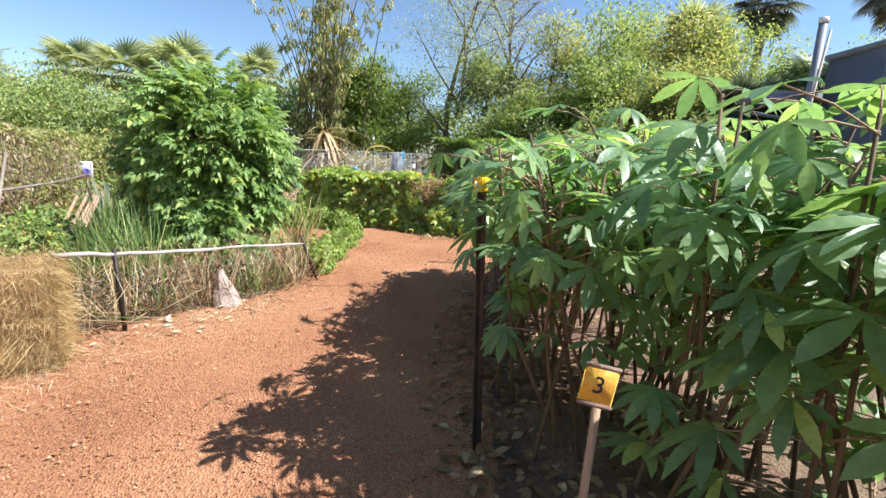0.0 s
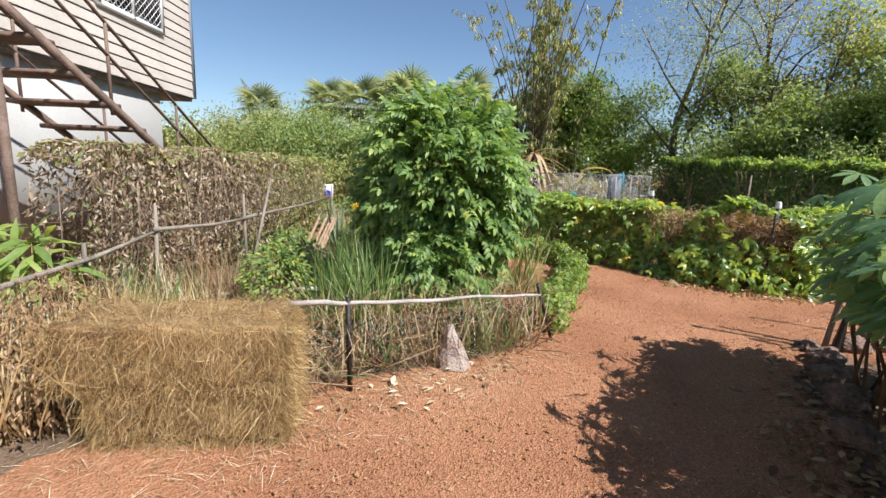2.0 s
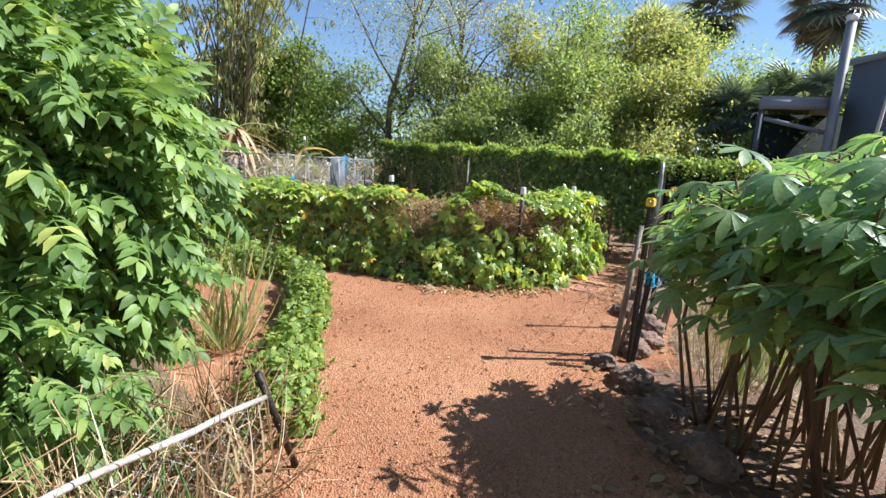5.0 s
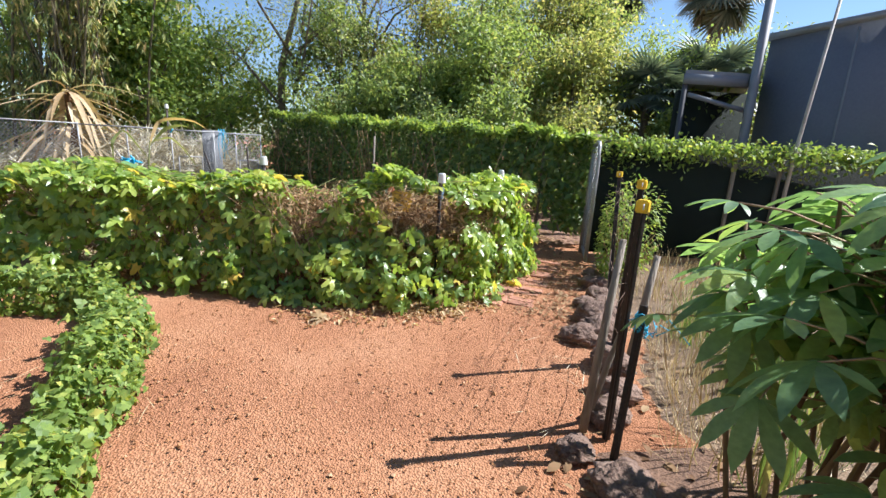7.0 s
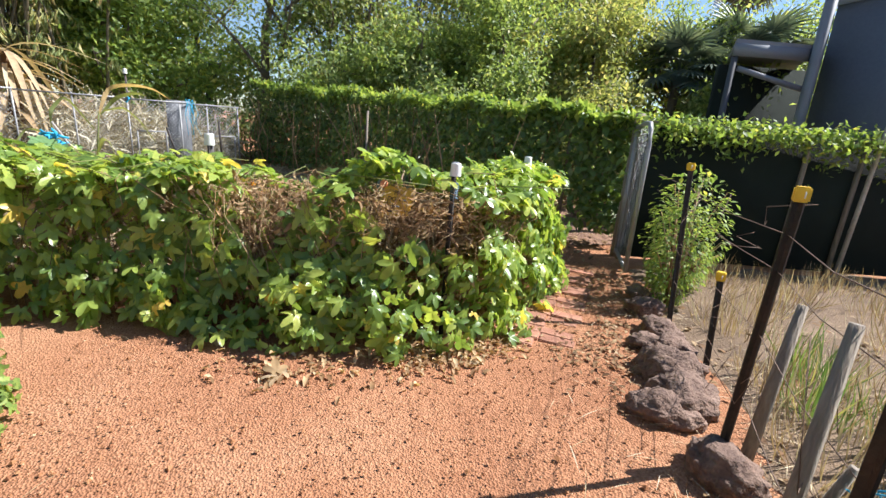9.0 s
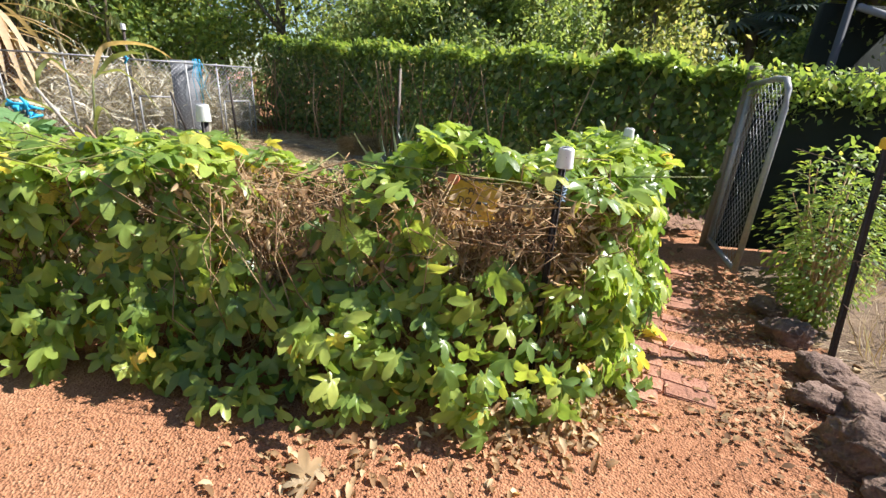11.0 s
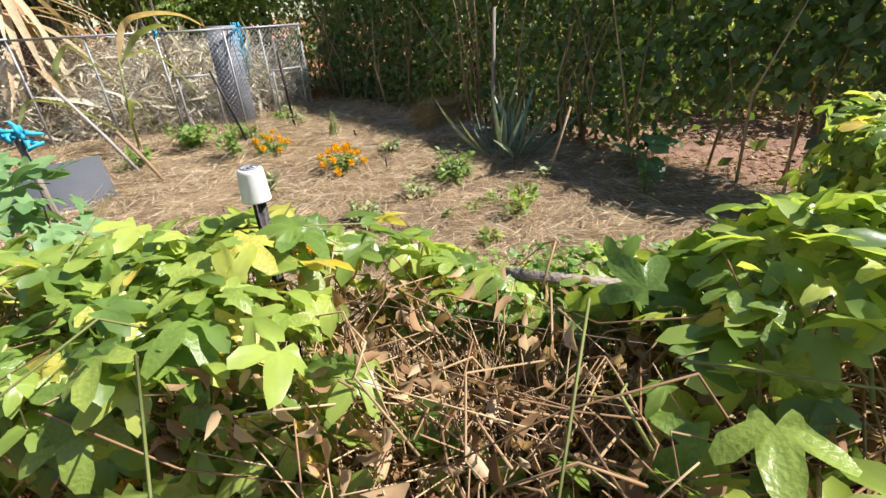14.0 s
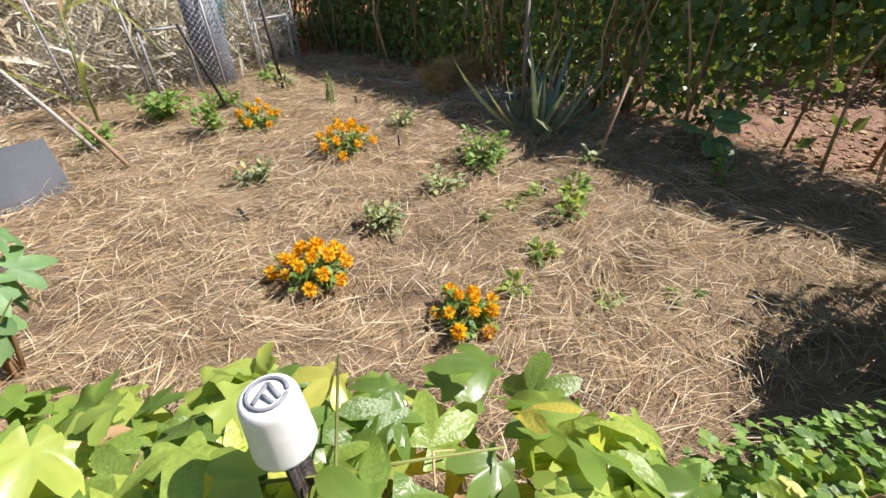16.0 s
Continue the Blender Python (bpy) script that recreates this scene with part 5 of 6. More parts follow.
bp = thing("brick_path", (1.9, 8.1, 0), "narrow path of worn red bricks beside the hedge", "path", kind="structure")
brick_me = Geo().box((0, 0, 0), (.225, .108, .05), 0, .006).mesh("brick", M_BRICK, smooth=False)
bd = np.array([.69, .724])
bn = np.array([.724, -.69])
for i in range(24):
    for j in range(2):
        if (j == 1 and i % 3 == 0) or i > 16:
            continue
        p = np.array([1.22, 7.42]) + bd * (i * .116) + bn * (j * .231 + (.012 if i % 2 else -.008))
        a = math.atan2(bn[1], bn[0]) + rng.normal() * .03
        piece("brick", brick_me, bp, pose(p[0], p[1], -.021 + rng.normal() * .004, rng.normal() * 1.2, rng.normal() * 1.2, math.degrees(a)))

# ---- cassava bed ----
CASS_ME = [Geo().add(*t).mesh("cassava_leaf", M_CASSAVA) for t in CASSAVAS]


def cassava(x, y, h, seed, leaves=42, spread=.5, lo=.3, lean=0.0):
    r = np.random.default_rng(seed)
    root = thing("cassava_plant", (x, y, 0), "cassava plant with drooping palmate leaves on thin stems", "shrub", "cassava bed")
    pet = Geo()
    tips = []
    for i in range(8):
        a = r.uniform(0, 6.28)
        rr = spread * r.uniform(.15, .65)
        b = np.array([x + r.normal() * .11, y + r.normal() * .11, -.03])
        t = np.array([x + lean + math.cos(a) * rr, y + math.sin(a) * rr, h * r.uniform(.78, .97)])
        m = (b + t) / 2 + r.normal(0, .04, 3)
        part('stem', Geo().tube([b, m + np.array([r.normal() * .06, r.normal() * .06, 0]), t], [.010, .008, .005], 6), M_CASSTEM, root, 'slender brown stem')
        tips.append((b, m, t))
    for i in range(leaves):
        b, m, t = tips[i % 8]
        u = r.uniform(lo, 1) if i % 2 == 0 else r.uniform(.62, 1)
        s = (1 - u) ** 2 * b + 2 * u * (1 - u) * m + u * u * t
        a = r.uniform(0, 6.28)
        ln = r.uniform(.12, .26)
        e = s + np.array([math.cos(a) * ln, math.sin(a) * ln, r.uniform(-.02, .12)])
        e[2] = min(e[2], h + .02)
        if np.linalg.norm(e - np.array([.45, 1.05, .74])) < .27:
            continue
        pet.tube([s, (s + e) / 2 + (0, 0, .015), e], [.0032, .0028, .0024], 4)
        out = np.array([math.cos(a), math.sin(a), -.34 + r.normal() * .25])
        piece("cassava_leaf", CASS_ME[r.integers(0, 3)], root, frame_pose(e, out, np.array([math.cos(a) * .4, math.sin(a) * .4, 1]) + r.normal(0, .2, 3) + SUNV * (.7 if u > .75 else .3), r.uniform(.13, .215) * (1.1 if y < 1.4 else .85)))
    part("petiole_tangle", pet, M_BROWNWOOD, root, "thin reddish leaf stalks", kind="stuff")
    return root


for i, (x, y, h, sp, ln) in enumerate([
        (1.55, 0.85, 1.28, .45, 0), (0.72, 1.95, 1.42, .5, -.22), (1.32, 1.8, 1.58, .55, 0), (0.60, 2.45, 1.40, .5, -.18), (1.2, 2.6, 1.60, .6, 0), (0.68, 3.1, 1.40, .48, -.12), (1.2, 3.4, 1.58, .55, 0),
        (0.76, 3.75, 1.42, .5, -.08), (1.25, 4.15, 1.55, .55, 0), (0.84, 4.4, 1.40, .46, -.06), (1.35, 4.7, 1.48, .42, 0), (1.75, 1.5, 1.25, .55, 0), (1.22, 1.2, 1.52, .42, 0), (0.98, 2.15, 1.52, .5, 0),
        (0.95, 2.95, 1.50, .5, 0), (0.98, 3.6, 1.5, .5, 0), (1.08, 4.3, 1.48, .42, 0), (1.08, 1.62, 1.54, .45, 0), (1.7, 2.1, 1.45, .55, 0), (.66, 3.45, 1.40, .5, -.12), (.74, 4.05, 1.40, .5, -.1), (.84, 4.72, 1.32, .36, -.06)]):
    cassava(x, y, h, 200 + i, 112 if y > 2.8 else 90, sp, .6 if y > 2.8 else (.42 if x < 1.0 else .16), ln)


def number_sign():
    root = thing("number_sign", (.50, 1.20, 0), "small yellow number sign with a black 3 on a wooden stake", "sign")
    part("stake", Geo().box((.485, 1.192, .34), (.022, .012, .78), .2, .003, Matrix.Rotation(.2, 4, "Z") @ Matrix.Rotation(radians(2), 4, "Y")), M_BROWNWOOD, root, "plain wooden stake")
    m = Matrix.Rotation(-.15, 4, "Z") @ Matrix.Rotation(radians(8), 4, "Y")
    pl = part("plate", Geo().box((.49, 1.18, .735), (.082, .006, .108), 0, .003, m), M_SIGN, root, "yellow painted plate")
    for z in (.685, .785):
        part("edge_band", Geo().box((.49 + (z - .735) * .14, 1.1765, z), (.085, .009, .011), 0, .002, m), M_RUST, pl)
    cu = bpy.data.curves.new("digit", "FONT")
    cu.body, cu.size, cu.extrude, cu.align_x, cu.align_y = "3", .062, .0012, "CENTER", "CENTER"
    tmp = bpy.data.objects.new("digit", cu)
    scene.collection.objects.link(tmp)
    me = bpy.data.meshes.new_from_object(tmp.evaluated_get(bpy.context.evaluated_depsgraph_get()))
    bpy.data.objects.remove(tmp)
    me.materials.clear()
    me.materials.append(M_INK)
    d = new("digit", me)
    d.parent = pl
    d.matrix_basis = Matrix.Translation(Vector((.489, 1.1755, .735)) - Vector(ORG[root.name])) @ m @ Matrix.Rotation(radians(90), 4, "X")
    tagged(d, "black painted digit 3")


number_sign()

# ---- straw bales ----
BX, BY = np.array([.842, .539]), np.array([-.539, .842])


def bale(c, size, seed, label):
    r = np.random.default_rng(seed)
    L, W, H = size
    c = np.array(c, float)
    root = thing("straw_bale", (c[0], c[1], c[2]), label, "straw bale", "stacked straw bales")
    bm = bmesh.new()
    bmesh.ops.create_cube(bm, size=1)
    bmesh.ops.subdivide_edges(bm, edges=bm.edges[:], cuts=9, use_grid_fill=True)
    for v in bm.verts:
        q = Vector((v.co.x * L * .93, v.co.y * W * .93, v.co.z * H * .96))
        q += Vector((noise.noise(q * 7 + Vector((seed, 0, 0))), noise.noise(q * 7 + Vector((0, seed, 0))), noise.noise(q * 7 + Vector((0, 0, seed))))) * .04
        v.co = q
    bm.transform(Matrix.Translation((c[0], c[1], c[2] + H / 2)) @ Matrix.Rotation(math.atan2(BX[1], BX[0]), 4, "Z"))
    part("packed_core", Geo().bm(bm), M_BALECORE, root, "tightly packed straw")
    n = 36000
    f = r.integers(0, 6, n)
    q = r.uniform(-.5, .5, (n, 3))
    ax = f % 3
    q[np.arange(n), ax] = np.where(f < 3, .49, -.49)
    loc = q * np.array([L, W, H])
    nl = np.zeros((n, 3))
    nl[np.arange(n), ax] = np.where(f < 3, 1.0, -1.0)
    P = c + np.array([0, 0, H / 2]) + loc[:, :1] * np.array([*BX, 0]) + loc[:, 1:2] * np.array([*BY, 0]) + loc[:, 2:] * np.array([0, 0, 1])
    N = nl[:, :1] * np.array([*BX, 0]) + nl[:, 1:2] * np.array([*BY, 0]) + nl[:, 2:] * np.array([0, 0, 1])
    A = unit(n, r) * np.array([1, 1, .8]) + np.where((ax == 2)[:, None], 0, 1) * np.array([0, 0, -1.0]) * r.uniform(0, 1.3, (n, 1)) + N * r.normal(.0, .16, (n, 1))
    P += N * (.02 * np.array([noise.noise(Vector(q) * 9 + Vector((seed, 3, 0))) for q in P]))[:, None]
    P[:, 2] = np.maximum(P[:, 2], .004)
    part("loose_straw", Geo().scatter(FINE, P, A, N + unit(n, r) * .5, r.gamma(3.0, .018, n) + .02), M_GOLDSTRAW, root, "loose golden stalks", kind="stuff")
    return root


BC = (np.array([-2.81, 2.03]) + np.array([-2.09, 2.49])) / 2 + BY * .23
bale((BC[0], BC[1], 0), (.86, .44, .30), 4, "golden straw bale lying on the path's edge")
bale((BC[0] - .08 * BX[0], BC[1] - .08 * BX[1], .30), (1.03, .46, .29), 5, "golden straw bale stacked on another")

# ---- fallen straw and litter ----


def litter(name, n, place, tmpl, mat, size, label, lift=.006):
    P = place(n)
    k = len(P)
    g = Geo().scatter(tmpl, np.column_stack([P, gz(P[:, 0], P[:, 1]) + lift + rng.uniform(0, .012, k)]), unit(k) * np.array([1, 1, .08]), unit(k) * .25 + np.array([0, 0, 1]), rng.uniform(*size, k))
    solo(name, g, mat, label, "litter", kind="stuff")


def by_line(pts, width):
    pts = np.array(pts, float)

    def place(n):
        i = rng.integers(0, len(pts) - 1, n)
        u = rng.uniform(size=(n, 1))
        return pts[i] * (1 - u) + pts[i + 1] * u + rng.normal(0, width, (n, 2))
    return place


litter("fallen_straw", 2600, by_line([(-3.2, 1.5), (-2.3, 2.2), (-2.15, 2.8), (-1.7, 3.5), (-1.3, 4.3)], .22), STRAND, M_STRAW, (.03, .14), "fallen straw along the edge of the path")
litter("fallen_straw", 9000, by_line([(-2.9, .4), (-2.1, 1.4), (-1.7, 2.4), (-1.3, 3.4)], .46), FINE, M_GOLDSTRAW, (.015, .07), "thin scatter of straw on the gravel")
litter("bark_flakes", 60, by_line([(-2.2, 2.9), (-1.75, 3.25), (-1.4, 4.0)], .12), lobes([(0, 1, .22)], 2, .3, .1), M_STRAW, (.025, .085), "pale flakes of dry leaf sheath")
litter("fallen_leaves", 420, by_line([(-.5, 7.45), (.3, 7.3), (.8, 7.3), (1.2, 7.5)], .13), CURL, M_VINEDEAD, (.025, .065), "curled dead leaves under the vine hedge")
litter("fallen_leaves", 520, by_line([(.35, 7.42), (.8, 7.4), (1.15, 7.62), (1.45, 7.95)], .12), CURL, M_VINEDEAD, (.025, .07), "heap of dry tan leaves at the hedge end", .01)
litter("fallen_leaves", 700, by_line([(.35, 1.4), (.3, 2.8), (.45, 4.2), (.8, 5.2)], .18), OVAL, M_DEAD, (.03, .07), "dead leaves under the cassava")
litter("fallen_leaves", 800, by_line([(1.5, 6.9), (1.9, 7.3), (2.5, 8.0), (3.0, 8.8)], .16), OVAL, M_DEAD, (.02, .05), "dead leaves on the brick path")
litter("fallen_leaves", 1600, by_line([(.6, .9), (.7, 2.4), (.7, 3.8), (1.1, 4.8)], .28), OVAL, M_DEAD, (.03, .08), "deep dead leaves between the cassava stems", .02)
litter("fallen_leaves", 1500, by_line([(3.3, 9.7), (3.2, 10.8), (4.2, 11.6), (3.4, 12.4)], .5), OVAL, M_DEAD, (.04, .1), "dead leaves over the yard behind the hedge", .02)
litter("yellow_leaf", 4, by_line([(-.27, 7.27), (-.24, 7.29)], .03), TRI, M_DRYBANANA, (.06, .09), "fallen yellow leaf on the gravel", .012)


def blades(name, centre, radius, n, length, mat, label, category, tmpl=BLADE, spread=.55, seed=1, each=False):
    r = np.random.default_rng(seed)
    x, y = centre
    z = float(gz(x, y))
    root = thing(name, (x, y, z), label, category)
    a = r.uniform(0, 6.28, n)
    rr = radius * np.sqrt(r.uniform(size=n))
    P = np.column_stack([x + rr * np.cos(a), y + rr * np.sin(a), np.full(n, z - .015)])
    tl = r.uniform(.1, spread, n)
    A = np.column_stack([np.cos(a) * tl, np.sin(a) * tl, np.ones(n)])
    up = np.column_stack([np.cos(a), np.sin(a), np.full(n, .2)]) + r.normal(0, .2, (n, 3))
    S = r.uniform(.6, 1.1, n) * length
    if each:
        me = Geo().add(*tmpl).mesh("leaf_blade", mat)
        for k in range(n):
            piece("leaf_blade", me, root, frame_pose(P[k], A[k], up[k], S[k]))
    else:
        part("foliage", Geo().scatter(tmpl, P, A, up, S), mat, root, kind="stuff")
    return root


blades("lemongrass_clump", (-2.95, 4.35), .15, 620, .62, M_GRASS, "arching green lemongrass clump", "grass", tmpl=ARCH, spread=2.3, seed=3)
blades("lemongrass_clump", (-2.6, 3.75), .14, 320, .62, M_GRASS, "smaller lemongrass clump half dry", "grass", tmpl=ARCH, spread=2.0, seed=4)
blades("strap_leaf_plant", (-1.9, 5.85), .12, 70, .62, M_BAMBOO, "clump of long arching yellow-green leaves behind the low hedge", "plant", tmpl=lobes([(0, 1, .014)], 7, .4, .95, .35), spread=2.2, seed=5, each=True)
for i in range(7):
    u = i / 6
    blades("dry_grass", (-2.45 + .95 * u, 3.25 + 1.15 * u), .24, 60, .44, (M_STRAW, M_GRASS, M_DEAD)[i % 3], "dry grass tangled in the low wire", "grass", tmpl=ARCH, spread=2.6, seed=30 + i)
    blades("dry_grass", (-2.5 + .95 * u, 3.4 + 1.15 * u), .26, 60, .42, (M_DEAD, M_STRAW, M_GRASS)[i % 3], "dry grass tangled in the low wire", "grass", tmpl=ARCH, spread=3.4, seed=230 + i)
for i, (x, y, mt, k) in enumerate([(-4.2, 2.5, M_STRAW, .5), (-4.1, 3.0, M_GRASS, .5), (-4.35, 3.4, M_STRAW, .45), (-4.45, 3.9, M_DEAD, .5), (-4.2, 4.3, M_GRASS, .5), (-3.75, 2.2, M_STRAW, .4), (-3.8, 2.75, M_GOLDSTRAW, .45), (-4.5, 2.1, M_STRAW, .5), (-3.55, 3.1, M_DEAD, .35), (-3.9, 3.7, M_STRAW, .4)]):
    blades("dry_grass", (x, y), .2, 90, k, mt, "withered grass tuft before the dry hedge", "grass", tmpl=ARCH, spread=2.0, seed=620 + i)
blades("pineapple_plant", (-5.3, 7.0), .08, 34, .75, M_AGAVE, "spiky grey-green pineapple plant", "plant", tmpl=lobes([(0, 1, .035)], 4, .5, .2), spread=1.0, seed=8, each=True)
for i, (x, y) in enumerate([(1.7, 5.6), (2.0, 6.0), (2.5, 6.5), (3.0, 7.2), (1.35, 5.2), (2.9, 6.2), (3.6, 7.4), (2.2, 5.2), (4.2, 7.6), (4.6, 7.0), (5.0, 7.6), (3.9, 6.6), (4.8, 6.3), (5.4, 7.1), (3.3, 5.6), (3.9, 8.1)]):
    blades("dry_grass", (x, y), .28, 130, .28, M_STRAW, "withered grass tuft behind the pickets", "grass", spread=1.4, seed=120 + i)
litter("fallen_leaves", 1500, by_line([(1.7, 4.2), (2.2, 5.2), (2.9, 6.2), (3.8, 7.3)], .55), OVAL, M_DEAD, (.03, .08), "dead leaves on the dry ground behind the pickets")
for i, (x, y) in enumerate([(1.75, 5.15), (2.1, 5.55), (2.45, 5.95), (2.75, 6.55), (2.3, 6.25)]):
    blades("green_grass_tuft", (x, y), .14, 70, .34, M_GRASS, "green weedy grass tuft behind the pickets", "grass", spread=1.3, seed=520 + i)
blades("strap_leaf_plant", (2.35, 5.8), .07, 44, .6, M_GRASS, "yellow-green strap-leaved plant behind the pickets", "plant", tmpl=lobes([(0, 1, .024)], 5, .4, .5), spread=1.0, seed=9, each=True)
blades("strap_leaf_plant", (1.25, 5.0), .06, 16, .6, M_GRASS, "yellow-green strap-leaved plant under the cassava", "plant", tmpl=lobes([(0, 1, .024)], 5, .4, .5), spread=1.0, seed=10, each=True)


def shrub(name, centre, radii, n, tmpl, mat, size, label, seed=1, stems=24, shell=.55, category="shrub", hang=-.3, lump=.22):
    r = np.random.default_rng(seed)
    c = np.array(centre, float)
    base = float(gz(c[0], c[1]))
    root = thing(name, (c[0], c[1], base), label, category)
    radii = np.array(radii, float)
    q = unit(n, r)
    f = 1 + lump * np.array([noise.noise(Vector(v) * 2.2 + Vector((seed, 0, 0))) for v in q]) + .12 * np.array([noise.noise(Vector(v) * 5 + Vector((0, seed, 0))) for v in q])
    rad = (shell + (1 - shell) * r.uniform(size=n) ** .5) * f
    P = c + q * radii * rad[:, None]
    ok = P[:, 2] > base + .03
    P, q = P[ok], q[ok]
    m = len(P)
    st = Geo()
    for i in range(stems):
        e = P[r.integers(0, m)]
        b = np.array([c[0] + r.normal() * .1 * radii[0], c[1] + r.normal() * .1 * radii[0], base - .03])
        mid = b * .45 + e * .55 + np.array([0, 0, .12 * radii[2]])
        st.tube([b, mid, e], [.012, .008, .003], 5)
    part("stem_tangle", st, M_STEM, root, kind="stuff")
    part("foliage", Geo().scatter(tmpl, P, q * np.array([1, 1, .5]) + unit(m, r) * .5 + np.array([0, 0, hang]), q * .6 + unit(m, r) * .4 + np.array([0, 0, .5]) + SUNV * .6, r.uniform(.7, 1.25, m) * size), mat, root, kind="stuff")
    return root


bush = shrub("tall_bush", (-2.52, 5.0, 1.13), (.70, .66, .86), 2500, PINNATE, M_BUSH, .2, "tall bush with drooping feathery compound leaves", 3, 46, .4, hang=-.2, lump=.36)
shrub("undergrowth_shrub", (-2.25, 4.5, .42), (.42, .34, .4), 380, PINNATE, M_BUSH, .17, "yellow-green feathery undergrowth at the foot of the bush", 43, 16, .3)
shrub("yellow_green_shrub", (-3.5, 3.85, .36), (.30, .28, .3), 1000, OVAL, M_LOWHEDGE, .045, "small round yellow-green shrub", 5)
for i, (x, y, s) in enumerate([(-4.2, 4.9, .3), (-3.7, 5.4, .35), (-3.2, 5.3, .3), (-5.0, 5.6, .3), (-4.6, 6.8, .4), (-3.6, 6.8, .45), (-5.7, 7.6, .5), (-4.4, 8.4, .5), (-3.4, 8.6, .45)]):
    shrub("garden_shrub", (x, y, s * .8), (s, s, s * .85), 700, SMALL, (M_BUSH, M_LOWHEDGE, M_TREE_B)[i % 3], .06, "low green garden shrub among dry litter", 60 + i, 10)
shrub("gate_shrub", (3.35, 8.1, .55), (.32, .38, .6), 900, SMALL, M_LOWHEDGE, .06, "upright small-leaved green shrub beside the gate", 15)
shrub("gate_shrub", (2.85, 7.72, .46), (.22, .24, .48), 2400, SMALL, M_LOWHEDGE, .034, "dense small-leaved green shrub behind the pickets", 16, 14)
shrub("okra_plant", (-1.95, 9.85, .62), (.24, .24, .3), 60, TRI, M_BIGLEAF, .14, "pale broad-leaved plant tied with blue cloth", 17, 8)
shrub("creeping_vine", (.1, 8.4, .76), (.44, .15, .12), 1150, LOBE3, M_HERB, .022, "fine feathery green creeper on the hedge top", 18, 6)


for i in range(16):
    x, y = rng.uniform(-4.4, -3.0), rng.uniform(2.9, 4.9)
    blades("dry_grass", (x, y), .25, 60, .38, (M_STRAW, M_DEAD, M_GRASS)[i % 3], "dry grass tuft on the garden soil", "grass", tmpl=ARCH, spread=1.9, seed=430 + i)
for i in range(9):
    x, y = -3.35 - .25 * (i % 3) + rng.normal() * .1, 1.85 + .28 * (i // 3) + rng.normal() * .1
    blades("dry_weeds", (x, y), .24, 150, .5, (M_GOLDSTRAW, M_STRAW, M_DEAD)[i % 3], "tall dry weeds and straw beside the bales", "weeds", tmpl=ARCH, spread=2.0, seed=400 + i)
shrub("dry_weed_heap", (-3.35, 2.1, .3), (.45, .4, .42), 3600, DRYLEAF, M_DEAD, .032, "withered brown weed heap beside the bales", 77, 30)
litter("bed_litter", 2600, by_line([(1.6, 5.5), (2.4, 6.2), (3.2, 7.2), (2.6, 5.2), (4.2, 6.8)], .55), STRAND, M_STRAW, (.05, .18), "withered grass lying behind the pickets", .02)
litter("bed_litter", 1500, by_line([(-2.5, 3.4), (-3.4, 4.4), (-4.2, 5.2), (-3.6, 6.2), (-2.0, 6.6)], .5), STRAND, M_STRAW, (.05, .2), "dry stalks lying on the garden soil", .02)
for i, (x, y) in enumerate([(-4.5, 2.15), (-4.9, 2.35), (-4.3, 2.5)]):
    shrub("yellow_leaf_plant", (x, y, .45), (.25, .25, .4), 160, lobes([(0, 1, .12)], 3, .3, .6), M_LOWHEDGE, .2, "yellow-green long-leaved plant by the stairs", 80 + i, 8)


def low_hedge():
    line = np.array([(-1.38, 4.7), (-1.40, 5.4), (-1.42, 6.4), (-1.52, 7.3), (-1.8, 7.85), (-2.4, 8.0), (-3.0, 7.9)])
    root = thing("low_hedge", (-1.4, 6.3, 0), "low curved hedge of small bright green leaves", "hedge")
    seg = np.linalg.norm(np.diff(line, axis=0), axis=1)
    cum = np.concatenate([[0], np.cumsum(seg)])
    n = 5200
    s = rng.uniform(0, cum[-1], n)
    p = np.stack([np.interp(s, cum, line[:, k]) for k in (0, 1)], -1)
    th = rng.uniform(-.15, math.pi + .15, n)
    rad = (.6 + .4 * rng.uniform(size=n) + np.abs(rng.normal(0, .16, n)) * (rng.uniform(size=n) < .3)) * (1 + .25 * np.sin(s * 6) * np.cos(s * 2.3) + .12 * np.sin(s * 17 + th * 2))
    d = np.stack([np.interp(s + .1, cum, line[:, k]) - np.interp(s - .1, cum, line[:, k]) for k in (0, 1)], -1)
    d /= np.linalg.norm(d, axis=1)[:, None]
    nr = np.stack([d[:, 1], -d[:, 0]], -1)
    hh = np.interp(s, [0, .8, cum[-1]], [.24, .28, .30])
    P = np.column_stack([p + nr * (np.cos(th) * .17 * rad)[:, None], np.maximum(np.sin(th) * hh * rad, .02)])
    N = np.column_stack([nr * np.cos(th)[:, None], np.sin(th)]) + unit(n) * .5
    part("foliage", Geo().scatter(LOBE3, P, unit(n) + np.array([0, 0, -.2]), N, rng.uniform(.025, .055, n)), M_LOWHEDGE, root, kind="stuff")
    st = Geo()
    for i in range(170):
        k = rng.integers(0, n)
        st.tube([(p[k, 0], p[k, 1], -.02), (*(p[k] + nr[k] * .05), .14), tuple(P[k])], [.004, .003, .002], 4)
    part("stem_tangle", st, M_GREENSTEM, root, kind="stuff")


low_hedge()


def pole(name, pts, r, mat, label, category="pole", group="", sides=8):
    pts = np.array(pts, float)
    n = 9
    u = np.linspace(0, len(pts) - 1, n)
    q = np.stack([np.interp(u, range(len(pts)), pts[:, k]) for k in range(3)], -1)
    rad = r * (1 + .08 * np.sin(np.arange(n) * 2.1)) * np.linspace(1.05, .85, n)
    return solo(name, Geo().tube(q, rad, sides), mat, label, category, group)


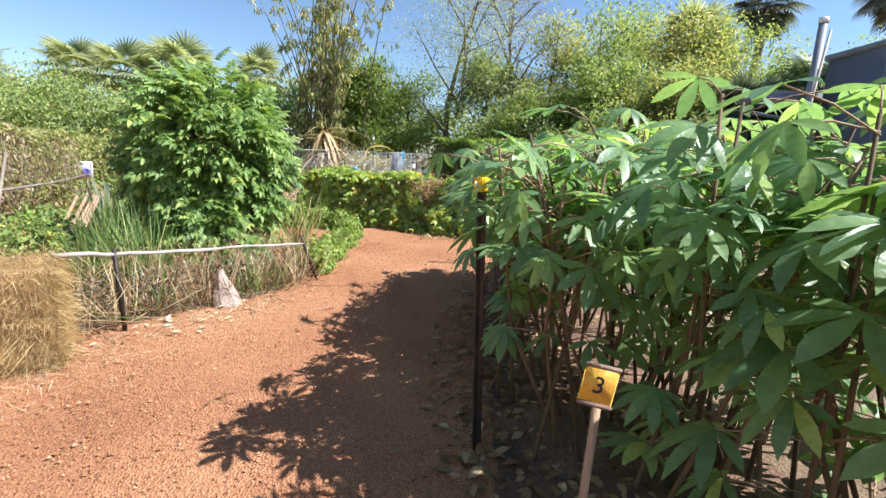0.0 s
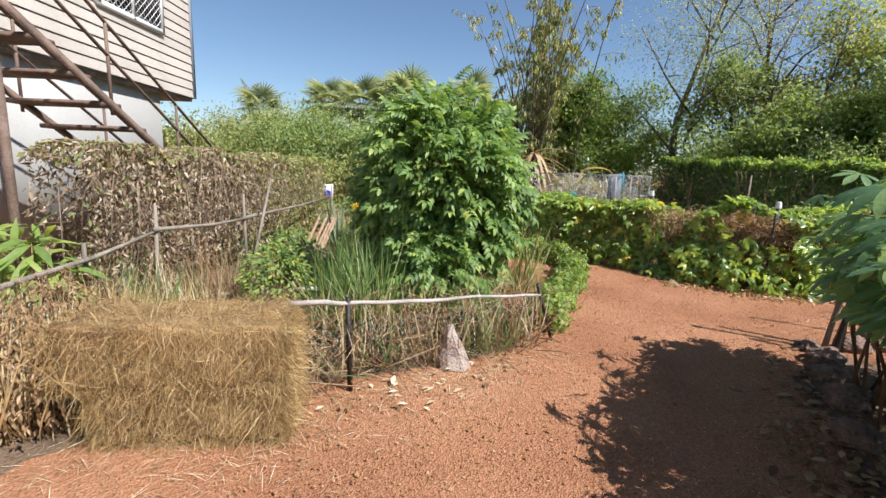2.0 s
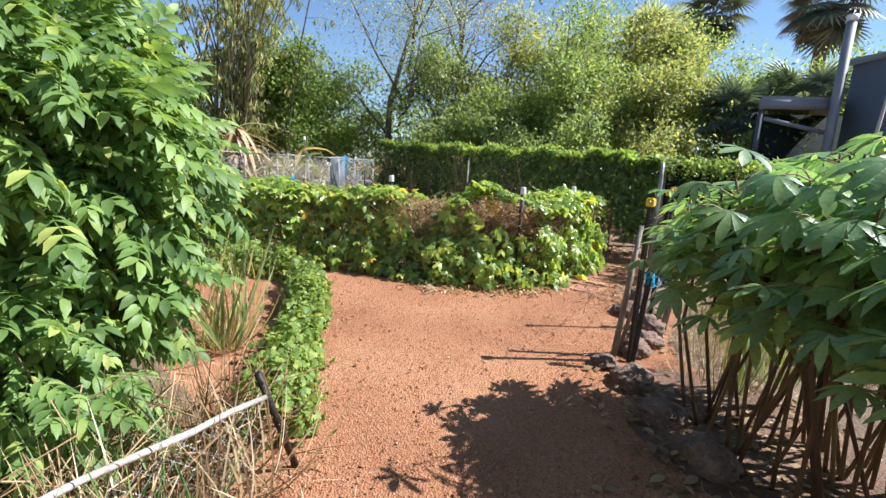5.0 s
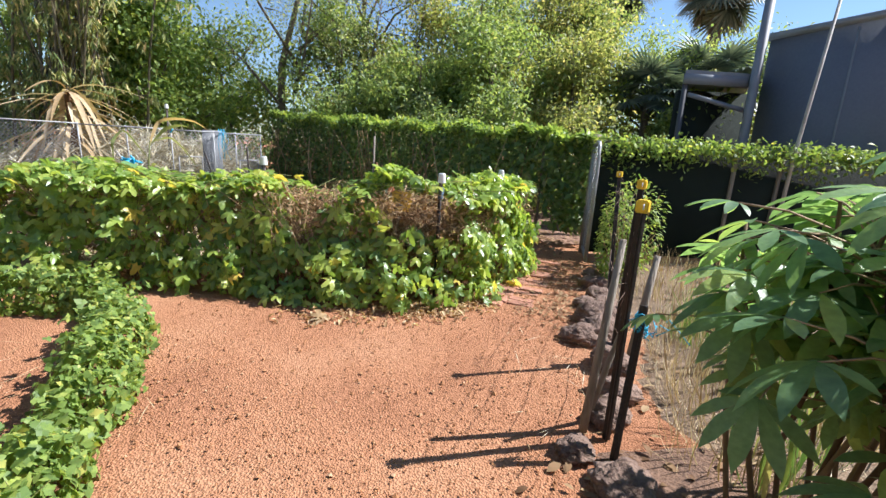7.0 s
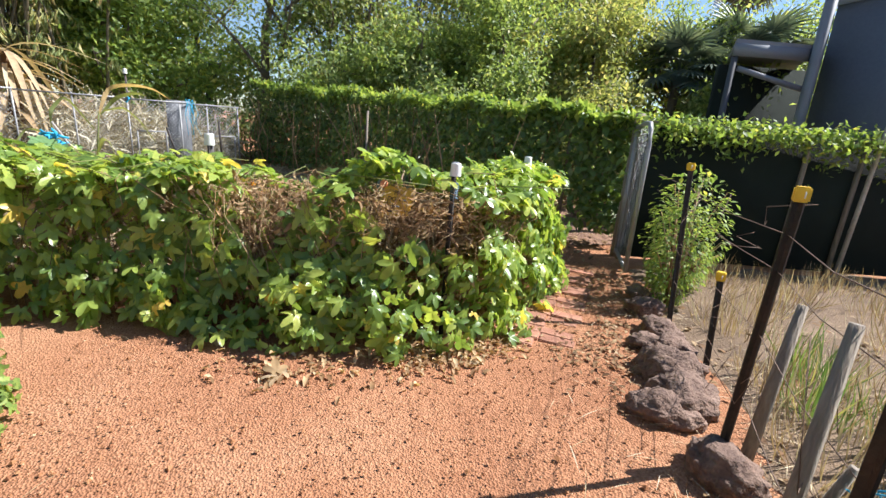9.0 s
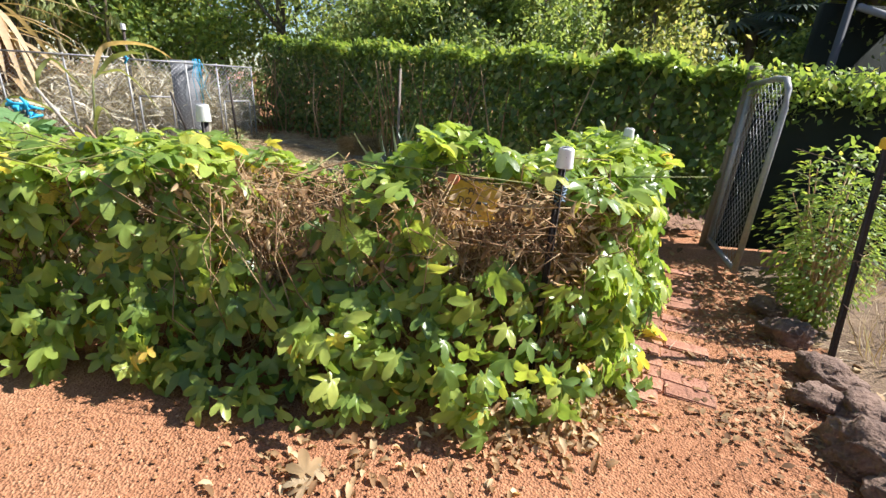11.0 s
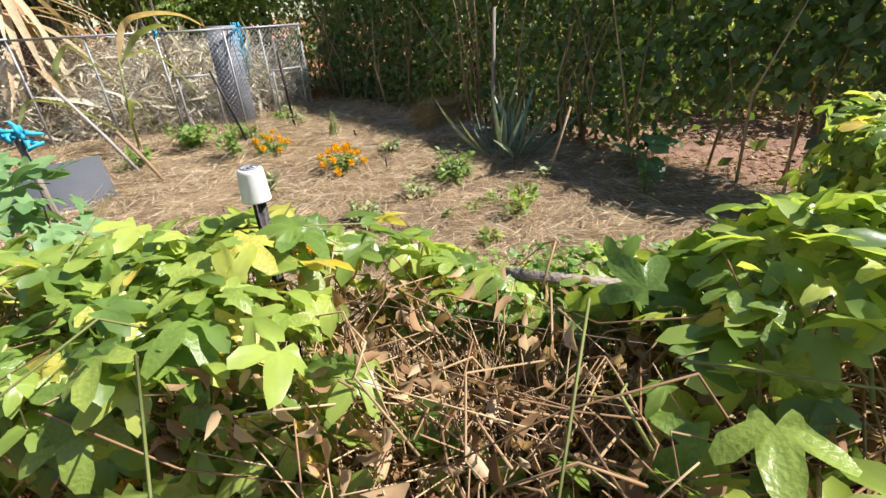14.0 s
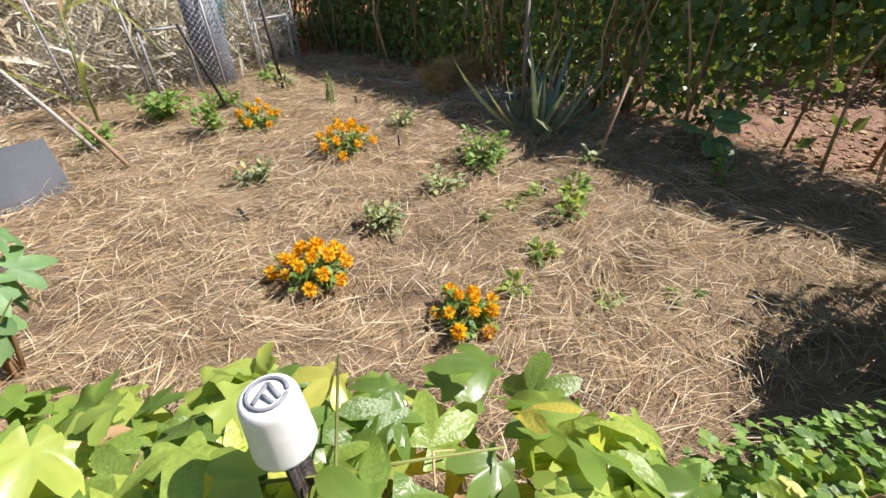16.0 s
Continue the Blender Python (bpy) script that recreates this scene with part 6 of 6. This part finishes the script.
def rail_fence():
    root = thing("rail_fence", (-2.15, 3.1, 0), "low fence of a pale crooked rail on dark posts with netting", "fence")
    r = np.array([(-2.34, 2.80, .585), (-2.16, 3.08, .545), (-1.86, 3.55, .49), (-1.62, 3.98, .45), (-1.33, 4.42, .40)])
    u = np.linspace(0, 4, 15)
    q = np.stack([np.interp(u, range(5), r[:, k]) for k in range(3)], -1) + rng.normal(0, .004, (15, 3))
    part("rail", Geo().tube(q, np.linspace(.016, .010, 15) * (1 + .1 * np.sin(u * 4)), 8), M_PALEWOOD, root, "pale weathered bamboo rail")
    part("post", Geo().tube([(-2.15, 3.09, -.05), (-2.16, 3.08, .58)], .016, 6), M_PICKET, root)
    part("post", Geo().tube([(-1.235, 4.576, -.03), (-1.36, 4.45, .48)], .014, 6), M_PICKET, root)
    for a, b, in ((r[1], r[2]), (r[2], r[4]), (r[0], r[1])):
        chicken_wire(root, a[:2], b[:2], .02, .42, .07, .0007, "netting")
    st = Geo()
    for i in range(380):
        u0 = rng.uniform()
        p = np.array([-2.3, 3.0, 0]) * (1 - u0) + np.array([-1.4, 4.6, 0]) * u0 + np.array([rng.normal() * .12 - .1, rng.normal() * .12 + .06, rng.uniform(0, .3)])
        st.tube([p, p + rng.normal(0, .09, 3) + [0, 0, .06], p + rng.normal(0, .17, 3) + [0, 0, .05]], [.004, .003, .002], 4)
    part("dry_creeper", st, M_STEM, root, "dry brown creeper stems", kind="stuff")


rail_fence()
bm = bmesh.new()
bmesh.ops.create_cone(bm, segments=7, radius1=.112, radius2=.028, depth=.32, cap_ends=True)
bmesh.ops.subdivide_edges(bm, edges=bm.edges[:], cuts=3, use_grid_fill=True)
for v in bm.verts:
    v.co = Vector((v.co.x, v.co.y * .55, v.co.z)) + Vector((noise.noise(v.co * 9), noise.noise(v.co * 9 + Vector((4, 0, 0))), noise.noise(v.co * 9 + Vector((0, 7, 0))))) * .02
bm.transform(Matrix.Translation((-1.74, 3.68, .15)) @ Matrix.Rotation(.55, 4, "Z") @ Matrix.Rotation(-.15, 4, "Y"))
solo("standing_stone", Geo().bm(bm), M_STONE, "pointed pale stone propped against the rail fence", "stone", smooth=False)

back_rail = thing("back_rail_fence", (-4.6, 3.9, 0), "old grey pole rail on crooked posts before the dry hedge", "fence")
for p, q in (((-3.78, 2.06, .60), (-4.43, 3.42, .73)), ((-4.40, 3.38, .75), (-4.90, 4.85, .70)), ((-4.86, 4.7, .71), (-6.7, 8.5, .72))):
    part("rail", Geo().tube([p, tuple((np.array(p) + np.array(q)) / 2 + (.02, .01, -.02)), q], [.019, .016, .013], 8), M_GREYWOOD, back_rail)
for b, t in (((-4.38, 3.36), (-4.45, 3.44, .95)), ((-4.8, 4.68), (-4.90, 4.75, .98)), ((-4.6, 4.5), (-4.93, 5.2, 1.15)), ((-6.4, 8.2), (-6.5, 8.3, .95)), ((-4.1, 2.7), (-4.12, 2.72, .75))):
    part("post", Geo().tube([(*b, -.05), t], [.02, .014], 7), M_GREYWOOD, back_rail)

for i in range(9):
    o = rng.normal(0, .07, 3)
    pole("stick", [(-3.85 + o[0], 4.45 + o[1], .03 + .02 * (i % 3)), (-5.75 + o[0] * 2, 7.4 + o[1] * 2, .50 + .035 * (i // 3))], .026, M_BROWNWOOD, "long brown pole in a leaning bundle", "pole", "bundle of poles")
for i in range(4):
    pole("stick", [(-4.0 + .1 * i, 5.0 + .15 * i, .04), (-5.2 + .2 * i, 6.3 + .1 * i, .09)], .02, M_GREYWOOD, "grey pole lying on the soil", "pole", "poles on the soil")
pole("white_pole", [(-4.05, 3.65, .16), (-3.1, 3.95, .30)], .024, M_PALEWOOD, "pale pole lying through the shrub", "pole")
sg = thing("violet_sign", (-6.9, 8.7, 0), "small pale violet sign on a stick", "sign")
part("stick", Geo().tube([(-6.9, 8.7, -.05), (-6.9, 8.7, .7)], .012, 6), M_GREYWOOD, sg)
pl = part("plate", Geo().box((-6.9, 8.69, .8), (.2, .008, .3), .68, .003), M_PALESIGN, sg)
part("printed_shape", Geo().box((-6.884, 8.676, .77), (.12, .006, .14), .68, .03), M_BLUESIGN, pl, "dark violet blot")
yt = thing("yellow_tag", (-3.75, 4.35, 0), "bright yellow tag on a short stick", "tag")
part("stick", Geo().tube([(-3.75, 4.35, -.03), (-3.76, 4.35, .36)], .006, 5), M_GREYWOOD, yt)
part("tag_plate", Geo().box((-3.76, 4.34, .385), (.08, .005, .07), .75, .002), M_YELLOW, yt)
yf = thing("yellow_flower", (-4.6, 6.5, .2), "single yellow flower on a stalk", "flower")
part("stalk", Geo().tube([(-4.6, 6.5, .0), (-4.6, 6.5, .78)], .008, 5), M_GREENSTEM, yf)
part("petals", Geo().scatter(OVAL, [(-4.6, 6.49, .78)] * 12, unit(12) * np.array([1, .4, 1]), unit(12) + np.array([.5, -1, .3]), .09), M_YELLOW, yf)

# ---- dry banana, variegated leaf, beside the wire fence ----
db = thing("dry_banana_plant", (-3.95, 14.3, gz(0, 14.3)), "withered banana plant with hanging pale brown leaves", "plant")
part("stem", Geo().tube([(-3.95, 14.3, .15), (-3.9, 14.3, 1.1), (-3.95, 14.3, 1.9)], [.11, .09, .05], 9), M_DEAD, db)
lf = lobes([(0, 1, .04)], 7, .45, 1.0, .45)
for i in range(64):
    a = i * 2.4
    z = rng.uniform(.9, 2.0)
    part("leaf", Geo().scatter(lf, [(-3.95, 14.3, z)], [(math.cos(a), math.sin(a), rng.uniform(-.5, .9))], [(math.cos(a) * .3, math.sin(a) * .3, 1)], rng.uniform(.6, 1.15)), M_DRYBANANA, db)
vl = thing("arching_leaf_plant", (-2.05, 12.25, gz(0, 12.2)), "young plant with long arching yellow-green leaves", "plant")
part("stem", Geo().tube([(-2.5, 12.75, .12), (-2.47, 12.78, .7), (-2.42, 12.8, 1.15)], [.016, .013, .008], 7), M_GREENSTEM, vl)


def ribbon(pts, width):
    """A long folded leaf along a curve, widest in its middle."""
    p = np.array(pts, float)
    u = np.linspace(0, len(p) - 1, 15)
    q = np.stack([np.interp(u, range(len(p)), p[:, k]) for k in range(3)], -1)
    q[1:-1] = (q[:-2] + 2 * q[1:-1] + q[2:]) / 4
    d = np.gradient(q, axis=0)
    side = np.cross(d, np.array([[0.15, 0.5, 0.85]]))
    side /= np.linalg.norm(side, axis=1)[:, None] + 1e-9
    w = width * np.sin(np.linspace(.25, math.pi, 15))[:, None]
    v = np.concatenate([q - side * w + (0, 0, .012), q, q + side * w + (0, 0, .012)])
    t = []
    for k in range(14):
        for o in (0, 15):
            t += [(o + k, o + k + 1, o + 16 + k), (o + k, o + 16 + k, o + 15 + k)]
    return Geo().add(v, t)


for pts, w in (([(-2.42, 12.8, 1.1), (-2.34, 12.85, 1.38), (-2.26, 12.9, 1.49), (-2.0, 12.9, 1.53), (-1.76, 12.9, 1.5), (-1.58, 12.9, 1.38)], .04),
               ([(-2.4, 12.8, 1.1), (-2.22, 12.85, 1.34), (-2.0, 12.86, 1.42), (-1.85, 12.86, 1.40)], .04),
               ([(-2.36, 12.8, 1.15), (-2.12, 12.77, 1.22), (-1.93, 12.72, 1.05), (-1.75, 12.65, .78)], .03),
               ([(-2.48, 12.75, .9), (-2.75, 12.7, 1.32), (-2.9, 12.6, 1.1), (-2.86, 12.5, .7)], .03),
               ([(-2.5, 12.75, .5), (-2.35, 12.6, .8), (-2.25, 12.5, .75), (-2.15, 12.4, .45)], .028),
               ([(-2.5, 12.75, .4), (-2.85, 12.5, .8), (-3.05, 12.3, .9), (-3.2, 12.2, .6)], .03)):
    part("leaf", ribbon(pts, w), M_BAMBOO, vl, "yellow-green striped leaf")

# ---- the mulched bed ----


def inside(P):
    o = np.array(BED)
    r = np.zeros(len(P), bool)
    for p, q in zip(o, np.roll(o, -1, 0)):
        c = (p[1] > P[:, 1]) != (q[1] > P[:, 1])
        r ^= c & (P[:, 0] < (q[0] - p[0]) * (P[:, 1] - p[1]) / (q[1] - p[1] + 1e-12) + p[0])
    return r


def mulch(n):
    P = np.column_stack([rng.uniform(-4.2, 2.9, n), rng.uniform(8.2, 14.8, n)])
    return P[inside(P)]


def straw_cover():
    P = mulch(105000)
    n = len(P)
    bumps = np.array([noise.noise((x * 2.2, y * 2.2, 9)) + .5 * noise.noise((x * 6, y * 6, 2)) for x, y in P])
    swirl = np.array([noise.noise((x * .9, y * .9, 4)) for x, y in P]) * 6 + rng.normal(0, 1.1, n)
    z = gz(P[:, 0], P[:, 1]) + .072 + .05 * bumps + rng.uniform(0, .04, n)
    A = np.column_stack([np.cos(swirl), np.sin(swirl), rng.normal(0, .24, n)])
    g = Geo().scatter(FINE, np.column_stack([P, z]), A, unit(n) * .8 + np.array([0, 0, 1]), rng.uniform(.07, .26, n))
    solo("straw_mulch", g, M_STRAW, "matted pale straw over the vegetable bed", "mulch", kind="stuff")


straw_cover()


def herb(x, y, s, n, mat, label, tmpl=OVAL, leaf=.05, seed=1, tall=1.0, name="seedling", group="young plants in the bed"):
    r = np.random.default_rng(seed)
    z = float(gz(x, y)) + .02
    root = thing(name, (x, y, z), label, "plant", group)
    st = Geo()
    tips = []
    for i in range(max(5, int(n / 12))):
        a = r.uniform(0, 6.28)
        e = np.array([x + math.cos(a) * s * r.uniform(.2, 1), y + math.sin(a) * s * r.uniform(.2, 1), z + s * tall * r.uniform(.6, 1.5)])
        st.tube([(x, y, z - .03), ((x + e[0]) / 2, (y + e[1]) / 2, z + (e[2] - z) * .65), e], [.004, .003, .002], 4)
        tips.append(e)
    part("stem_tangle", st, M_GREENSTEM, root, kind="stuff")
    tips = np.array(tips)
    P = tips[r.integers(0, len(tips), n)] * 1.0
    u = r.uniform(.35, 1, (n, 1))
    P = np.array([x, y, z]) * (1 - u) + P * u + r.normal(0, .12 * s, (n, 3))
    P[:, 2] = np.maximum(P[:, 2], z + .005)
    d = P - np.array([x, y, z])
    part("foliage", Geo().scatter(tmpl, P, d * np.array([1, 1, .3]) + unit(n, r) * s * .6, unit(n, r) * .5 + np.array([0, 0, 1]), r.uniform(.7, 1.3, n) * leaf), mat, root, kind="stuff")
    return root, tips


def marigold(x, y, s, blooms, seed):
    r = np.random.default_rng(seed)
    root, tips = herb(x, y, s, 240, M_HERB, "marigold plant with orange pompom flowers", SMALL, .045, seed, .85, "marigold", "marigolds in the bed")
    z = float(gz(x, y)) + .02
    base = [Geo().scatter(SMALL, unit(70, np.random.default_rng(k)) * .35, unit(70, np.random.default_rng(k)), unit(70), .75).mesh("flower", M_MARIGOLD) for k in (1, 2)]
    for i in range(blooms):
        a, rr = i * 2.4, s * 1.15 * math.sqrt((i + .5) / blooms)
        p = (x + math.cos(a) * rr + r.normal() * .01, y + math.sin(a) * rr + r.normal() * .01, z + s * (1.45 - .9 * (rr / s / 1.15) ** 2) + r.normal() * .012)
        piece("flower", base[i % 2], root, frame_pose(p, (1, .2, .1), (math.cos(a) * .5, math.sin(a) * .5, 1), .033 * r.uniform(.8, 1.2)))


marigold(-.75, 10.16, .17, 20, 1)
marigold(-.1, 9.66, .13, 11, 2)
marigold(-.45, 11.6, .19, 16, 3)
marigold(-1.12, 12.3, .17, 11, 4)
for i, (x, y, s, n, mt, lab, lf) in enumerate([
        (-.34, 10.55, .14, 200, M_PALEHERB, "grey-green young plant in the straw", .05), (.1, 10.82, .14, 160, M_PALEHERB, "reddish grey-green young plant in the straw", .05),
        (.47, 11.1, .2, 300, M_HERB, "bushy bright green herb in the straw", .05), (.03, 11.95, .13, 200, M_PALEHERB, "pale variegated herb in the straw", .045),
        (.68, 10.6, .08, 50, M_LOWHEDGE, "small lettuce-green seedling in the straw", .05), (.47, 10.52, .07, 45, M_LOWHEDGE, "small lettuce-green seedling in the straw", .05),
        (.22, 10.4, .07, 45, M_LOWHEDGE, "small lettuce-green seedling in the straw", .05), (.78, 10.36, .13, 110, M_LOWHEDGE, "larger lettuce-green seedling in the straw", .06),
        (.95, 10.6, .09, 60, M_HERB, "green seedling in the straw", .05), (.41, 9.99, .09, 70, M_LOWHEDGE, "lettuce-green seedling in the straw", .05),
        (.2, 9.8, .09, 70, M_LOWHEDGE, "lettuce-green seedling in the straw", .05), (1.81, 10.34, .11, 40, M_HERB, "thin upright green seedling in the shade", .06),
        (.9, 9.5, .07, 26, M_HERB, "tiny green seedling in the straw", .045), (.58, 9.6, .07, 26, M_HERB, "tiny green seedling in the straw", .045),
        (-1.1, 11.32, .14, 150, M_PALEHERB, "yellowish young plant in the straw", .05), (-1.98, 12.75, .2, 300, M_HERB, "bushy green tomato plant", .06),
        (-1.48, 12.2, .13, 190, M_HERB, "upright green young plant", .055), (-1.42, 12.9, .14, 130, M_HERB, "green young plant by a stick", .055), (-1.1, 13.6, .14, 110, M_HERB, "green young plant by the fence", .055), (-2.35, 12.2, .16, 120, M_HERB, "sprawling young plant by a pole", .06)]):
    herb(x, y, s, n, mt, lab, OVAL, lf, 300 + i, 1.9 if i in (16, 11) else 1.0)
for i, (x, y, h) in enumerate([(-.92, 13.25, .5), (1.24, 10.87, .26)]):
    herb(x, y, .12, 60, M_PALEHERB, "pale-leaved climber on a stake", OVAL, .06, 340 + i, h * 4)
blades("spring_onion", (-.5, 12.68), .05, 26, .36, M_GRASS, "upright tuft of spring onion", "plant", spread=.35, seed=41, each=True)
blades("pineapple_plant", (1.13, 11.6), .07, 42, .72, M_AGAVE, "large spiky grey-green pineapple plant", "plant", tmpl=lobes([(0, 1, .030)], 6, .5, .6), spread=3.2, seed=42, each=True)
big = thing("pumpkin_plant", (2.12, 10.9, gz(0, 10.9)), "broad blue-green leaves in the hedge's shade", "plant")
for p, a, s in (((2.05, 10.9, .3), (-.5, -.4, .2), .24), ((2.2, 10.88, .33), (.6, -.3, .2), .24), ((2.15, 10.8, .22), (.1, -.8, -.3), .22), ((2.3, 11.0, .3), (.6, .4, .2), .2)):
    part("leaf", Geo().scatter(lobes([(0, 1, .42), (.9, .8, .36), (-.9, .8, .36)], 4, .12, .2), [p], [a], [(0, -.3, 1)], s), M_BIGLEAF, big)
    part("stalk", Geo().tube([(2.12, 10.9, .05), p], .008, 5), M_GREENSTEM, big)

STK = "stakes in the bed"
for b, t, r, mt, lab in [((1.22, 10.87), (1.40, 10.87, .72), .011, M_BROWNWOOD, "thin bent brown stake"), ((-.94, 13.24), (-.98, 13.22, 1.12), .017, M_PICKET, "tall dark steel stake"),
                         ((-1.41, 12.81), (-1.62, 12.75, 1.0), .014, M_PICKET, "dark leaning stake"), ((-1.96, 11.79), (-2.25, 11.8, .66), .016, M_BROWNWOOD, "brown leaning stick"),
                         ((-2.25, 12.11), (-2.72, 12.1, 1.0), .016, M_PALEWOOD, "pale white-banded pole"), ((-1.1, 10.85), (-1.17, 10.86, .2), .013, M_PICKET, "short dark peg"),
                         ((1.06, 9.98), (1.085, 9.98, .14), .012, M_BROWNWOOD, "short brown peg"), ((.73, 10.62), (.735, 10.62, .15), .008, M_PICKET, "short dark peg"),
                         ((-.05, 11.6), (-.05, 11.6, .26), .008, M_PICKET, "short dark peg"), ((-.25, 12.72), (-.27, 12.7, .29), .012, M_PICKET, "short dark peg"), ((-1.9, 12.25), (-1.98, 12.3, .22), .011, M_PICKET, "short dark peg"),
                         ((1.05, 11.75), (1.1, 11.9, 1.45), .018, M_GREYWOOD, "tall grey pole against the hedge")]:
    z = float(gz(*b))
    solo("stake", Geo().tube([(*b, z - .05), tuple((np.array([*b, z]) + np.array(t)) / 2), t], [r, r, r * .9], 7), mt, lab + " in the straw", "stake", STK)
for i in range(5):
    pole("log", [(-.5 + .05 * i, 14.0 - .12 * i, .29), (.9 + .1 * i, 12.15 + .02 * i, .25)], .032 - .003 * i, M_GREYWOOD, "grey log lying along the hedge foot", "log", "logs at the hedge foot")
solo("grey_board", Geo().box((-2.62, 11.35, .20), (.75, .02, .72), 0, .004, Matrix.Rotation(.55, 4, "Z") @ Matrix.Rotation(radians(-36), 4, "X")), M_BOARD, "dull dark grey board leaning over the bed's edge", "board")
tg = thing("plant_tag", (1.95, 9.35, 0), "small yellow-green plant tag on a stick", "tag")
part("stick", Geo().tube([(1.9, 9.3, -.02), (1.95, 9.35, .3)], .007, 5), M_GREYWOOD, tg)
part("tag_plate", Geo().box((1.95, 9.345, .31), (.11, .004, .06), -.2, .002), M_HERB, tg)
bale((.72, 12.75, float(gz(0, 12.7))), (.5, .3, .3), 9, "small weathered straw bale at the hedge foot")
